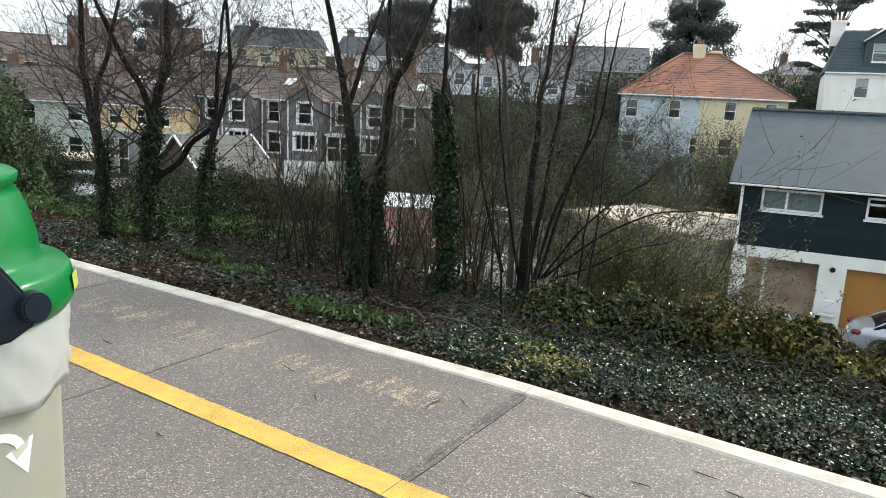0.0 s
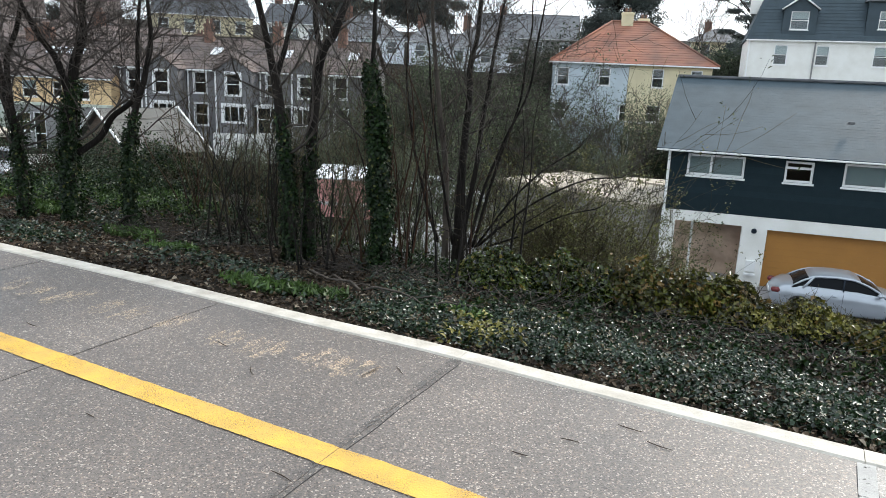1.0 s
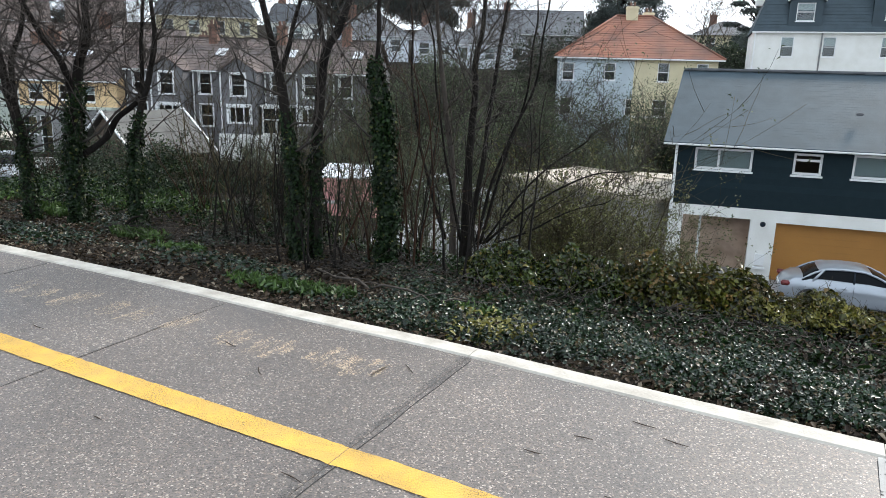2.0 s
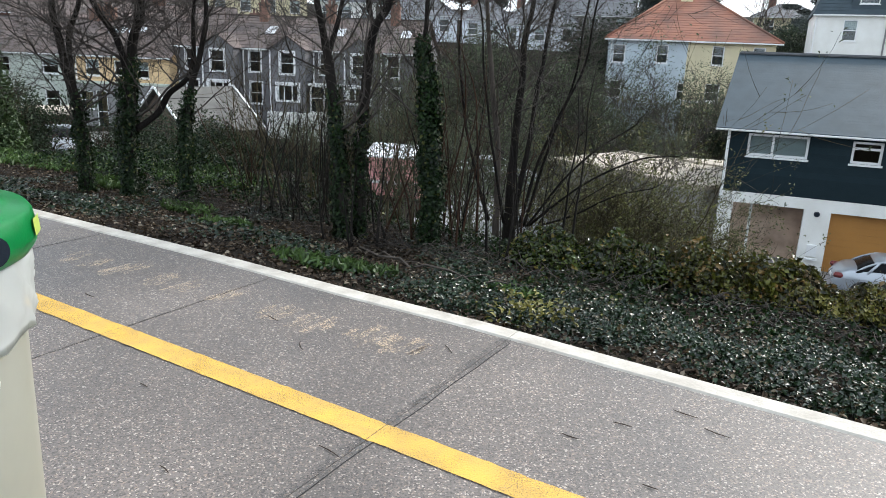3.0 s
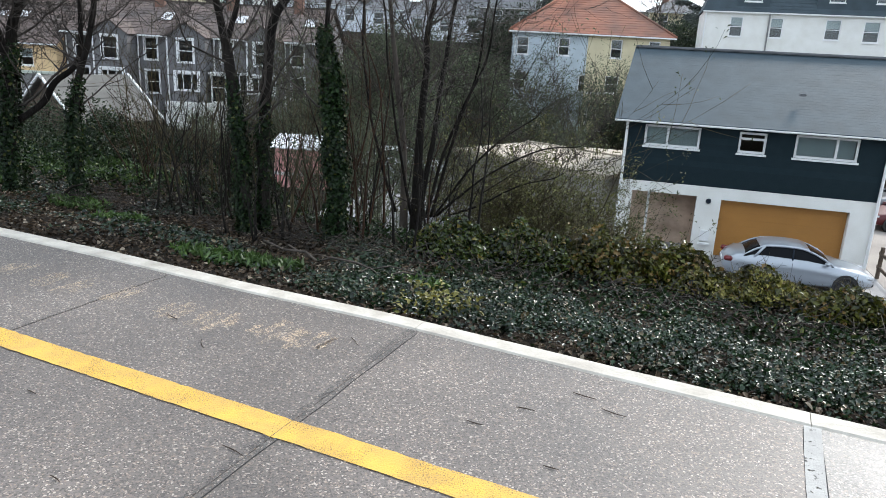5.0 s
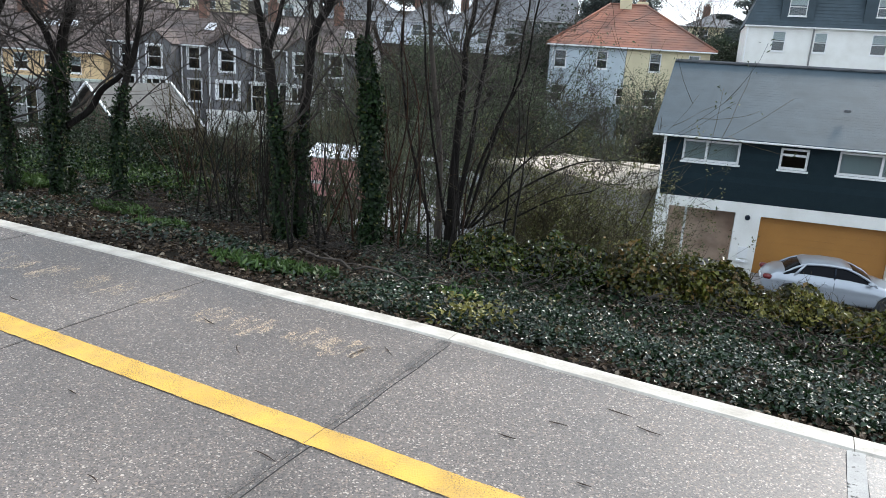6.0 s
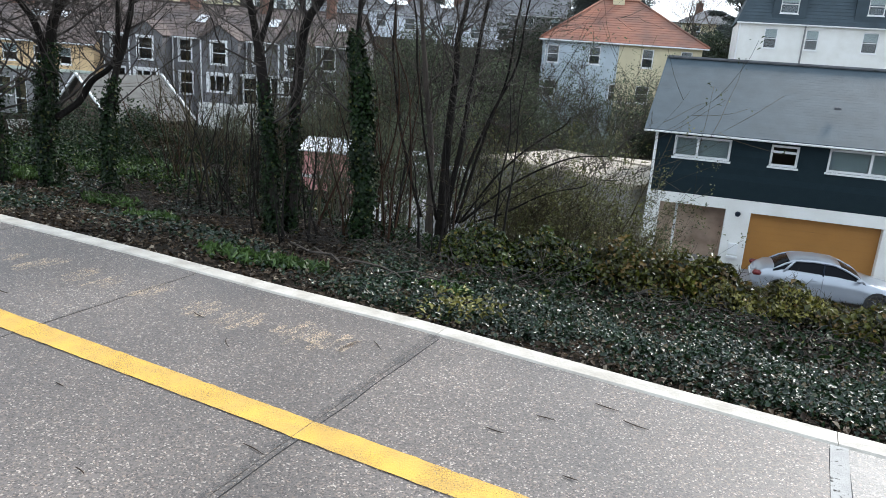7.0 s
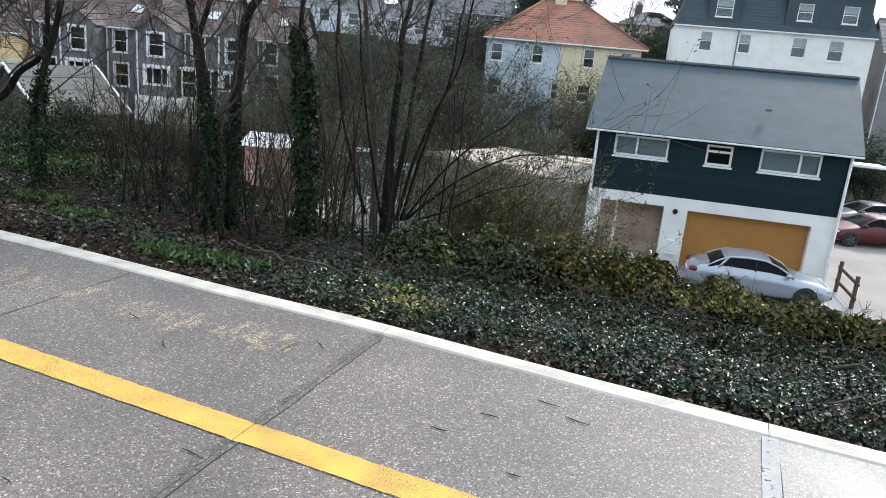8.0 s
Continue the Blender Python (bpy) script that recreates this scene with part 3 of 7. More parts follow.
for a, b in zip(ys, ys[1:]):
    n = max(2, int((b - a) / 0.04))
    verts, faces = [], []
    for k in range(n + 1):
        u = a + 0.0015 + (b - a - 0.003) * k / n
        verts += [(u, 1.988 - 0.033 * max(-9.0, min(4.0, u)) + 0.004 * noise.noise(Vector((u * 5, 1, 0))) + 0.006 * noise.noise(Vector((u * 23, 2, 0))), 0.0045), (u, 2.124 - 0.033 * max(-9.0, min(4.0, u)) + 0.004 * noise.noise(Vector((u * 5, 7, 0))) + 0.006 * noise.noise(Vector((u * 23, 9, 0))), 0.0045)]
        if k:
            faces.append((2 * k - 2, 2 * k, 2 * k + 1, 2 * k - 1))
    mesh_object("yellow_line", verts, faces, M["yellow"], platform)
# worn painted lettering that can no longer be read: strokes about 0.3 m high along the edge
LETTERS = [(-4.45, 3), (-4.22, 2), (-3.97, 3), (-3.62, 3), (-3.41, 3), (-3.1, 2), (-2.7, 3), (-2.42, 4), (-2.17, 2), (-1.93, 5), (-1.78, 1)]
STROKES = [(c + (k - (n - 1) / 2) * 0.058 + rnd.uniform(-0.01, 0.01), rnd.uniform(0.034, 0.062)) for c, n in LETTERS for k in range(n)]
for k, (u, w) in enumerate(STROKES):
    lo, hi = 2.66 + rnd.uniform(0, 0.12), 2.98 + rnd.uniform(-0.10, 0.02)
    sh = rnd.uniform(-0.03, 0.03)
    verts, faces = [], []
    for i in range(13):
        v = lo + (hi - lo) * i / 12
        r = 0.5 * w * (0.35 + 1.1 * rnd.random())
        verts += [(u + sh * i / 12 - r, v, 0.004), (u + sh * i / 12 + r, v, 0.004)]
        if i:
            faces.append((2 * i - 2, 2 * i - 1, 2 * i + 1, 2 * i))
    mesh_object("faded_stroke", verts, faces, M["ghost"], platform)
for u, v in [(-2.64, 2.74), (-2.28, 2.55), (-1.68, 2.94), (-1.56, 1.9), (-0.55, 2.93), (-0.41, 2.84), (-0.53, 2.33), (-1.94, 1.5), (-2.52, 1.86), (-0.74, 2.7), (-0.88, 2.49), (-3.7, 2.4), (0.7, 2.6)]:
    g = Geo()
    a, ln = rnd.uniform(-0.8, 0.5), rnd.uniform(0.05, 0.11)
    c = rnd.uniform(-0.3, 0.3)
    pts = [Vector(((s - 0.5) * ln * math.cos(a) - c * (s - 0.5) ** 2 * ln * math.sin(a), (s - 0.5) * ln * math.sin(a) + c * (s - 0.5) ** 2 * ln, 0.004)) for s in np.linspace(0, 1, 7)]
    g.tube(pts, [0.0012, 0.002, 0.0022, 0.0026, 0.002, 0.0016, 0.001], 5)
    ob = g.make("fallen_twig", M["twig"])
    ob.location = plat(u, v, 0.001)
    ob.rotation_euler.z = radians(EDGE)
    tagged(ob, "short dark fallen twig lying on the asphalt", "twig", "twigs on the platform")


# ---------------------------------------------------------------- litter bin
def lathe(profile, sides=48, squash=1.0, bm=None):
    bm = bm or bmesh.new()
    rings = [[bm.verts.new((r * math.cos(2 * math.pi * k / sides), squash * r * math.sin(2 * math.pi * k / sides), z)) for k in range(sides)] for r, z in profile]
    for a, b in zip(rings, rings[1:]):
        for k in range(sides):
            bm.faces.new((a[k], a[(k + 1) % sides], b[(k + 1) % sides], b[k]))
    return bm


def make_bin(x, y, turn):
    bn = thing("recycling_bin", pose(x, y, 0, 0, 0, turn) @ Matrix.Diagonal((0.97, 0.97, 1.021, 1.0)), "cloudy clear plastic recycling bin with green hood and bag", "litter bin")
    part("tub", lathe([(0.0, 0.02), (0.20, 0.02), (0.205, 0.05), (0.215, 0.5), (0.222, 1.05), (0.218, 1.05), (0.211, 0.5), (0.20, 0.06), (0.0, 0.05)], 64), M["tub"], bn, "cloudy see-through tub", True)
    part("base_ring", lathe([(0.0, 0.0), (0.22, 0.0), (0.225, 0.05), (0.21, 0.06)]), M["black_plastic"], bn, smooth=True)
    # bag folded over the rim, with creases
    bm = lathe([(0.212, 0.70), (0.214, 0.8), (0.216, 0.97), (0.226, 1.065), (0.230, 1.06), (0.233, 1.045), (0.235, 1.03), (0.236, 1.015), (0.236, 1.0), (0.236, 0.985), (0.236, 0.97), (0.235, 0.955), (0.234, 0.945), (0.231, 0.93), (0.227, 0.945)], 180)
    for vtx in bm.verts:
        w = math.atan2(vtx.co.y, vtx.co.x)
        # long slanting folds
        k = 0.006 * noise.noise(Vector((w * 3, vtx.co.z * 9, 2))) + 0.008 * (1 - abs(noise.noise(Vector((w * 2.6 + vtx.co.z * 16, vtx.co.z * 9 - w, 4))))) ** 7
        r = math.hypot(vtx.co.x, vtx.co.y)
        if r > 0.2245:
            s = (r + abs(k) * 0.9) / r
            vtx.co.x, vtx.co.y = vtx.co.x * s, vtx.co.y * s
            if vtx.co.z < 0.96 and r > 0.2265:
                vtx.co.z += 0.03 * noise.noise(Vector((w * 2.2, 0, 9)))
    part("bag", bm, M["bag"], bn, "crinkled milky polythene bag liner", True)
    # hood: round skirt with a domed cowl, open at the front
    bm = lathe([(0.229, 1.042), (0.240, 1.050), (0.250, 1.068), (0.253, 1.085), (0.247, 1.125), (0.240, 1.136), (0.215, 1.138), (0.203, 1.15), (0.200, 1.19), (0.190, 1.235), (0.178, 1.27), (0.168, 1.288), (0.176, 1.293), (0.178, 1.308), (0.170, 1.315), (0.0, 1.318)], 72)
    for vtx in bm.verts:
        vtx.co.z = 1.042 + (vtx.co.z - 1.042) * 0.80
    bmesh.ops.solidify(bm, geom=bm.faces[:], thickness=0.006)
    part("hood", bm, M["green_plastic"], bn, "glossy green moulded hood", True)
    # dark bracket with a round lock on the front of the hood
    bm = bmesh.new()
    outline = [(-0.20, 1.030), (0.045, 1.046), (0.078, 1.062), (0.088, 1.085), (0.040, 1.150), (0.018, 1.164), (-0.20, 1.164)]
    face = bm.faces.new([bm.verts.new((x, -0.215, z)) for x, z in outline])
    ext = bmesh.ops.extrude_face_region(bm, geom=[face])
    for e in ext["geom"]:
        if isinstance(e, bmesh.types.BMVert):
            e.co.y = -0.266
    bmesh.ops.recalc_face_normals(bm, faces=bm.faces[:])
    bmesh.ops.bevel(bm, geom=[e for e in bm.edges if min(v.co.y for v in e.verts) < -0.26 and max(v.co.y for v in e.verts) < -0.26], offset=0.007, segments=3, affect="EDGES")
    br = part("bracket", bm, M["black_plastic"], bn, "dark plastic lock bracket")
    bm = cylinder((0.074, -0.258, 1.092), (0.074, -0.282, 1.092), 0.0225, 0.021, 32)
    bmesh.ops.bevel(bm, geom=[e for e in bm.edges if len(e.link_faces) == 2 and max(len(f.verts) for f in e.link_faces) > 8], offset=0.003, segments=2, affect="EDGES")
    part("lock_knob", bm, M["black_plastic"], br, smooth=False)
    part("screw", cylinder((0.012, -0.264, 1.145), (0.012, -0.270, 1.145), 0.007, 0.006, 16), M["alloy"], br)
    part("slot", box(bmesh.new(), -0.05, -0.015, -0.2685, -0.264, 1.105, 1.13, 0.002), M["crack"], br)
    # label on the skirt
    verts, faces = [], []
    for i in range(9):
        w = radians(-42 + 12 * i / 8)
        verts += [(0.2560 * math.cos(w), 0.2560 * math.sin(w), 1.077), (0.2535 * math.cos(w), 0.2535 * math.sin(w), 1.103)]
        if i:
            faces.append((2 * i - 2, 2 * i, 2 * i + 1, 2 * i - 1))
    mesh_object("label_patch", verts, faces, M["lime"], bn)
    # printed recycling arrow wrapped on the tub
    def wrap(a, z):
        return (0.2205 * math.cos(a / 0.22), 0.2205 * math.sin(a / 0.22), z)
    start = radians(-88) * 0.22
    verts, faces = [], []
    for i in range(13):
        w = math.pi * (1.05 - 0.95 * i / 12)
        for r in (0.040, 0.056):
            verts.append(wrap(start + 0.02 + r * math.cos(w), 0.858 + r * math.sin(w) * 0.8))
        if i:
            faces.append((2 * i - 2, 2 * i - 1, 2 * i + 1, 2 * i))
    b0 = len(verts)
    verts += [wrap(start + 0.02 + 0.072, 0.878), wrap(start + 0.02 + 0.018, 0.866), wrap(start + 0.02 + 0.056, 0.822)]
    faces.append((b0, b0 + 1, b0 + 2))
    mesh_object("arrow_print", verts, faces, M["print"], bn)
    return bn


make_bin(-0.852, 1.155, 57)


# ---------------------------------------------------------------- houses
def wall_sheet(width, z0, z1, thick, holes, bm=None, y=0.0, x0=0.0):
    """A wall along x with openings right through it: holes are (a0, a1, z0, z1)."""
    bm = bm or bmesh.new()
    xs = sorted({x0, x0 + width, *[round(h[0], 4) for h in holes], *[round(h[1], 4) for h in holes]})
    zs = sorted({z0, z1, *[round(h[2], 4) for h in holes], *[round(h[3], 4) for h in holes]})
    xs = [x for x in xs if x0 <= x <= x0 + width]
    zs = [z for z in zs if z0 <= z <= z1]

    def solid(i, j):
        if not (0 <= i < len(xs) - 1 and 0 <= j < len(zs) - 1):
            return False
        cx, cz = (xs[i] + xs[i + 1]) / 2, (zs[j] + zs[j + 1]) / 2
        return not any(h[0] < cx < h[1] and h[2] < cz < h[3] for h in holes)

    def quad(*p):
        bm.faces.new([bm.verts.new(q) for q in p])

    for i in range(len(xs) - 1):
        for j in range(len(zs) - 1):
            if not solid(i, j):
                continue
            a, b, c, d = xs[i], xs[i + 1], zs[j], zs[j + 1]
            f, k = y, y + thick
            quad((a, f, c), (b, f, c), (b, f, d), (a, f, d))
            quad((b, k, c), (a, k, c), (a, k, d), (b, k, d))
            if not solid(i - 1, j):
                quad((a, k, c), (a, f, c), (a, f, d), (a, k, d))
            if not solid(i + 1, j):
                quad((b, f, c), (b, k, c), (b, k, d), (b, f, d))
            if not solid(i, j - 1):
                quad((a, k, c), (b, k, c), (b, f, c), (a, f, c))
            if not solid(i, j + 1):
                quad((a, f, d), (b, f, d), (b, k, d), (a, k, d))
    bmesh.ops.remove_doubles(bm, verts=bm.verts[:], dist=1e-4)
    return bm


def add_window(parent, a0, a1, z0, z1, y=0.0, style="sash", blind=0.0, bar=0.055, surround=0.0, frame_mat="upvc"):
    """A window in an opening: frame with bars, glass, sill and, where seen, a blind."""
    w = new("window")
    w.parent = parent
    fy0, fy1 = y + 0.04, y + 0.11
    rows = [(a0, a0 + bar, fy0, fy1, z0, z1), (a1 - bar, a1, fy0, fy1, z0, z1), (a0 + bar, a1 - bar, fy0, fy1, z0, z0 + bar), (a0 + bar, a1 - bar, fy0, fy1, z1 - bar, z1)]
    zm = (z0 + z1) / 2
    if style == "sash":
        rows.append((a0 + bar, a1 - bar, fy0 - 0.01, fy1, zm - bar * 0.4, zm + bar * 0.4))
    elif style == "two":
        am = a0 + (a1 - a0) * 0.42
        rows.append((am - bar / 2, am + bar / 2, fy0 - 0.01, fy1, z0 + bar, z1 - bar))
    elif style == "two_r":
        am = a0 + (a1 - a0) * 0.66
        rows.append((am - bar / 2, am + bar / 2, fy0 - 0.01, fy1, z0 + bar, z1 - bar))
    elif style == "three":
        for s in (0.3, 0.7):
            am = a0 + (a1 - a0) * s
            rows.append((am - bar / 2, am + bar / 2, fy0 - 0.01, fy1, z0 + bar, z1 - bar))
    elif style == "fanlight":
        zt = z1 - (z1 - z0) * 0.32
        rows.append((a0 + bar, a1 - bar, fy0 - 0.01, fy1, zt - bar / 2, zt + bar / 2))
    part("frame", boxes(*rows), M[frame_mat], w)
    pane = part("pane", boxes((a0 + bar * 0.7, a1 - bar * 0.7, y + 0.07, y + 0.076, z0 + bar * 0.7, z1 - bar * 0.7)), M["glass"], w)
    pane.visible_shadow = False
    part("sill", boxes((a0 - 0.04, a1 + 0.04, y - 0.05, y + 0.045, z0 - 0.06, z0 - 0.003)), M[frame_mat], w)
    if surround:
        part("surround", boxes((a0 - surround, a0 - 0.003, y - 0.02, y - 0.003, z0 - 0.062, z1 + surround), (a1 + 0.003, a1 + surround, y - 0.02, y - 0.003, z0 - 0.062, z1 + surround),
                               (a0 - 0.003, a1 + 0.003, y - 0.02, y - 0.003, z1 + 0.003, z1 + surround)), M[frame_mat], w)
    if blind:
        part("blind", boxes((a0 + bar, a1 - bar, y + 0.16, y + 0.17, z1 - (z1 - z0) * blind, z1 - bar)), M["blind"], w)
    return w


def slope(parent, name, e0, e1, r0, r1, n, mat, lip=0.018, thick=0.05):
    """One roof slope laid in overlapping courses from the eave e0-e1 up to the ridge r0-r1."""
    e0, e1, r0, r1 = map(Vector, (e0, e1, r0, r1))
    nrm = (e1 - e0).cross(r0 - e0 if (r0 - e0).length > 1e-6 else r1 - e0).normalized()
    if nrm.z < 0:
        nrm = -nrm
    for i in range(n):
        s, t = i / n, (i + 1) / n
        a, b = e0.lerp(r0, s), e1.lerp(r1, s)
        c, d = e1.lerp(r1, t), e0.lerp(r0, t)
        up = nrm * lip
        vs_ = [a + up, b + up, c + nrm * 0.002, d + nrm * 0.002, a - nrm * thick, b - nrm * thick, c - nrm * thick, d - nrm * thick]
        fs_ = [(0, 1, 2, 3), (7, 6, 5, 4), (0, 4, 5, 1), (1, 5, 6, 2), (3, 7, 4, 0)]
        if (c - d).length < 1e-4:
            fs_ = [(0, 1, 2), (6, 5, 4), (0, 4, 5, 1)]
        mesh_object(name, vs_, fs_, mat, parent)


def add_chimney(parent, x, y, z0, z1, w=0.6, d=0.45, mat="brick", pots=2):
    c = part("chimney", boxes((x - w / 2, x + w / 2, y - d / 2, y + d / 2, z0, z1), (x - w / 2 - 0.05, x + w / 2 + 0.05, y - d / 2 - 0.05, y + d / 2 + 0.05, z1 - 0.16, z1 - 0.04)), M[mat], parent)
    for k in range(pots):
        px = x + (k - (pots - 1) / 2) * 0.26
        part("chimney_pot", cylinder((px, y, z1 - 0.02), (px, y, z1 + 0.3), 0.10, 0.08, 10), M["brick"], c)


def house(name, x, y, yaw, width, depth, zb, ze, rise, wall, roof, wins=(), kind="gable", over=0.25, label="", chimneys=(), courses=14, category="house", group="", course_name="tile_course", drop=True):
    """A house whose front wall runs along its own x axis. wins: (a0, a1, z0, z1, style, blind)."""
    h = thing(name, pose(x, y, 0, 0, 0, yaw), label, category, group)
    holes = [w[:4] for w in wins]
    part("front_wall", wall_sheet(width, zb, ze, 0.28, holes), M[wall], h)
    part("back_wall", wall_sheet(width, zb, ze, 0.28, [], y=depth - 0.28), M[wall], h)
    gable = rise if kind == "gable" else 0.0
    for nm, a in (("side_wall", 0.0), ("side_wall", width - 0.28)):
        bm = bmesh.new()
        outline = [(0.28, zb), (depth - 0.28, zb), (depth - 0.28, ze), (depth / 2, ze + gable * (1 - 0.56 / depth) if gable else ze), (0.28, ze)]
        f = [bm.verts.new((a, p, q)) for p, q in outline]
        g = [bm.verts.new((a + 0.28, p, q)) for p, q in outline]
        bm.faces.new(f[::-1])
        bm.faces.new(g)
        for i in range(5):
            j = (i + 1) % 5
            bm.faces.new((f[i], f[j], g[j], g[i]))
        part(nm, bm, M[wall], h)
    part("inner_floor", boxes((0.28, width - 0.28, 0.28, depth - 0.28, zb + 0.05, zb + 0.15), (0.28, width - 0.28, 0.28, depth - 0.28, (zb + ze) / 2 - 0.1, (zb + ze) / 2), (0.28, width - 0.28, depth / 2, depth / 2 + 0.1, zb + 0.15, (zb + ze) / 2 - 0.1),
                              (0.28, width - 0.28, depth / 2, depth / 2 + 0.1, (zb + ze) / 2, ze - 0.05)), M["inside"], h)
    o, zz = over, ze - over * rise / (depth / 2) + 0.06
    zr = ze + rise + 0.06
    if kind == "gable":
        slope(h, course_name, (-o, -o, zz), (width + o, -o, zz), (-o, depth / 2, zr), (width + o, depth / 2, zr), courses, M[roof])
        slope(h, course_name, (width + o, depth + o, zz), (-o, depth + o, zz), (width + o, depth / 2, zr), (-o, depth / 2, zr), 3, M[roof])
        part("ridge", boxes((-o, width + o, depth / 2 - 0.1, depth / 2 + 0.1, zr - 0.04, zr + 0.06), bevel=0.03), M[roof], h)
    elif kind == "hip":
        k = min(depth / 2, width * 0.38)
        A, B, C, D = (-o, -o, zz), (width + o, -o, zz), (width + o, depth + o, zz), (-o, depth + o, zz)
        R0, R1 = (k, depth / 2, zr), (width - k, depth / 2, zr)
        slope(h, course_name, A, B, R0, R1, courses, M[roof])
        slope(h, course_name, C, D, R1, R0, 4, M[roof])
        slope(h, course_name, B, C, R1, R1, courses, M[roof])
        slope(h, course_name, D, A, R0, R0, courses, M[roof])
        g = Geo()
        for p, q in ((A, R0), (B, R1), (C, R1), (D, R0), (R0, R1)):
            g.tube([Vector(p) + Vector((0, 0, 0.04)), Vector(q) + Vector((0, 0, 0.04))], [0.08, 0.08], 6)
        g.make("hip_tiles", M[roof], h)
    elif kind == "mansard":
        k = 0.75
        A, B, C, D = (-o, -o, ze), (width + o, -o, ze), (width + o, depth + o, ze), (-o, depth + o, ze)
        a, b, c, d = (k, k, ze + rise), (width - k, k, ze + rise), (width - k, depth - k, ze + rise), (k, depth - k, ze + rise)
        for p, q, r, s in ((A, B, a, b), (B, C, b, c), (C, D, c, d), (D, A, d, a)):
            slope(h, course_name, p, q, r, s, courses, M[roof])
        part("flat_roof", boxes((k, width - k, k, depth - k, ze + rise - 0.05, ze + rise + 0.08)), M["grey_tile"], h)
    part("gutter", boxes((-o, width + o, -o - 0.09, -o - 0.005, (zz if kind != "mansard" else ze) - 0.11, (zz if kind != "mansard" else ze) - 0.02), bevel=0.02), M["upvc"], h)
    if drop:
        part("downpipe", cylinder((0.12, -0.06, zb), (0.12, -0.06, ze - 0.1), 0.04, sides=8), M["upvc"], h)
    for w in wins:
        add_window(h, *w[:4], style=w[4] if len(w) > 4 else "sash", blind=w[5] if len(w) > 5 else 0, surround=w[6] if len(w) > 6 else 0.0)
    for c in chimneys:
        add_chimney(h, *c)
    return h


# the dark slate-hung house over garages
DH = pose(9.1, 22.6, 0, 0, 0, -24)


def dark_house():
    h = thing("garage_house", DH, "house with dark slate cladding over a white ground floor with garages", "house")
    W, D, ZM, ZE = 7.68, 7.0, -2.52, -0.42
    wins = [(0.62, 2.32, -1.37, -0.70, "two", 0.98), (3.46, 4.26, -1.37, -0.72, "fanlight", 0.0), (5.07, 6.84, -1.38, -0.68, "two_r", 0.9)]
    part("upper_wall", wall_sheet(W, ZM, ZE, 0.25, [w[:4] for w in wins]), M["slate_hung"], h, "dark blue-black slate cladding")
    # slate courses on the upper wall
    z = ZM + 0.02
    k = 0
    while z < ZE - 0.1:
        segs = [(0.0, W)]
        for w in wins:
            if z < w[3] + 0.05 and z + 0.2 > w[2] - 0.06:
                segs = [s for a, b in segs for s in ((a, min(b, w[0] - 0.05)), (max(a, w[1] + 0.05), b)) if s[1] - s[0] > 0.03]
        for a, b in segs:
            mesh_object("slate_course", [(a, -0.012, z), (b, -0.012, z), (b, -0.004, z + 0.2), (a, -0.004, z + 0.2), (a, 0, z), (b, 0, z), (b, 0, z + 0.2), (a, 0, z + 0.2)],
                        [(0, 1, 2, 3), (4, 5, 1, 0), (4, 0, 3, 7), (1, 5, 6, 2)], M["slate_hung"], h)
        z += 0.19
        k += 1
    lower = [(0.45, 2.48, YARD - 1, -2.86), (3.22, 6.94, YARD - 1, -2.90)]
    part("lower_wall", wall_sheet(W, YARD - 0.1, ZM - 0.003, 0.3, lower, y=-0.015), M["white_render"], h, "white rendered ground floor wall")
    part("side_wall", box(bmesh.new(), 0, 0.25, 3.4, D, YARD - 0.1, ZM - 0.003), M["white_render"], h)
    part("side_wall", box(bmesh.new(), W - 0.25, W, 0.29, D, YARD - 0.1, ZM - 0.003), M["white_render"], h)
    for a in (0.0, W - 0.25):
        bm = bmesh.new()
        ol = [(0.25, ZM), (D, ZM), (D, ZE), (D / 2, ZE + 2.05), (0.25, ZE + 0.1)]
        f, g = [bm.verts.new((a, p, q)) for p, q in ol], [bm.verts.new((a + 0.25, p, q)) for p, q in ol]
        bm.faces.new(f[::-1])
        bm.faces.new(g)
        for i in range(5):
            bm.faces.new((f[i], f[(i + 1) % 5], g[(i + 1) % 5], g[i]))
        part("gable_wall", bm, M["slate_hung"], h)
    part("back_wall", box(bmesh.new(), 0.25, W - 0.25, D - 0.25, D, YARD - 0.1, ZE), M["white_render"], h)
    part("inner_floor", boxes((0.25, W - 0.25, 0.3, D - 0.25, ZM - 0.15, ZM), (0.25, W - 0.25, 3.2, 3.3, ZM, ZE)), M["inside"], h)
    part("carport_wall", boxes((0.25, 2.75, 1.3, 1.45, YARD - 0.1, ZM - 0.16), (2.6, 2.75, 0.32, 1.3, YARD - 0.1, ZM - 0.16)), M["brown_wall"], h, "brown plastered wall inside the open carport")
    part("carport_post", boxes((0.95, 1.03, 0.7, 0.78, YARD, ZM - 0.16)), M["upvc"], h)
    door = part("garage_door", boxes((3.22, 6.94, 0.24, 0.29, YARD, -2.90)), M["ochre_door"], h, "plain ochre brown garage door")
    for i in range(9):
        zz = YARD + 0.03 + i * 0.21
        part("door_panel", box(bmesh.new(), 3.25, 6.91, 0.228, 0.239, zz, zz + 0.206, 0.003), M["ochre_door"], door)
    part("door_handle", box(bmesh.new(), 5.0, 5.16, 0.19, 0.227, -4.1, -4.06, 0.008), M["black_plastic"], door)
    for w in wins:
        add_window(h, *w[:4], style=w[4], blind=w[5], bar=0.07, surround=0.0)
    # roof
    o = 0.34
    z0, zr = ZE - 0.13, 1.68
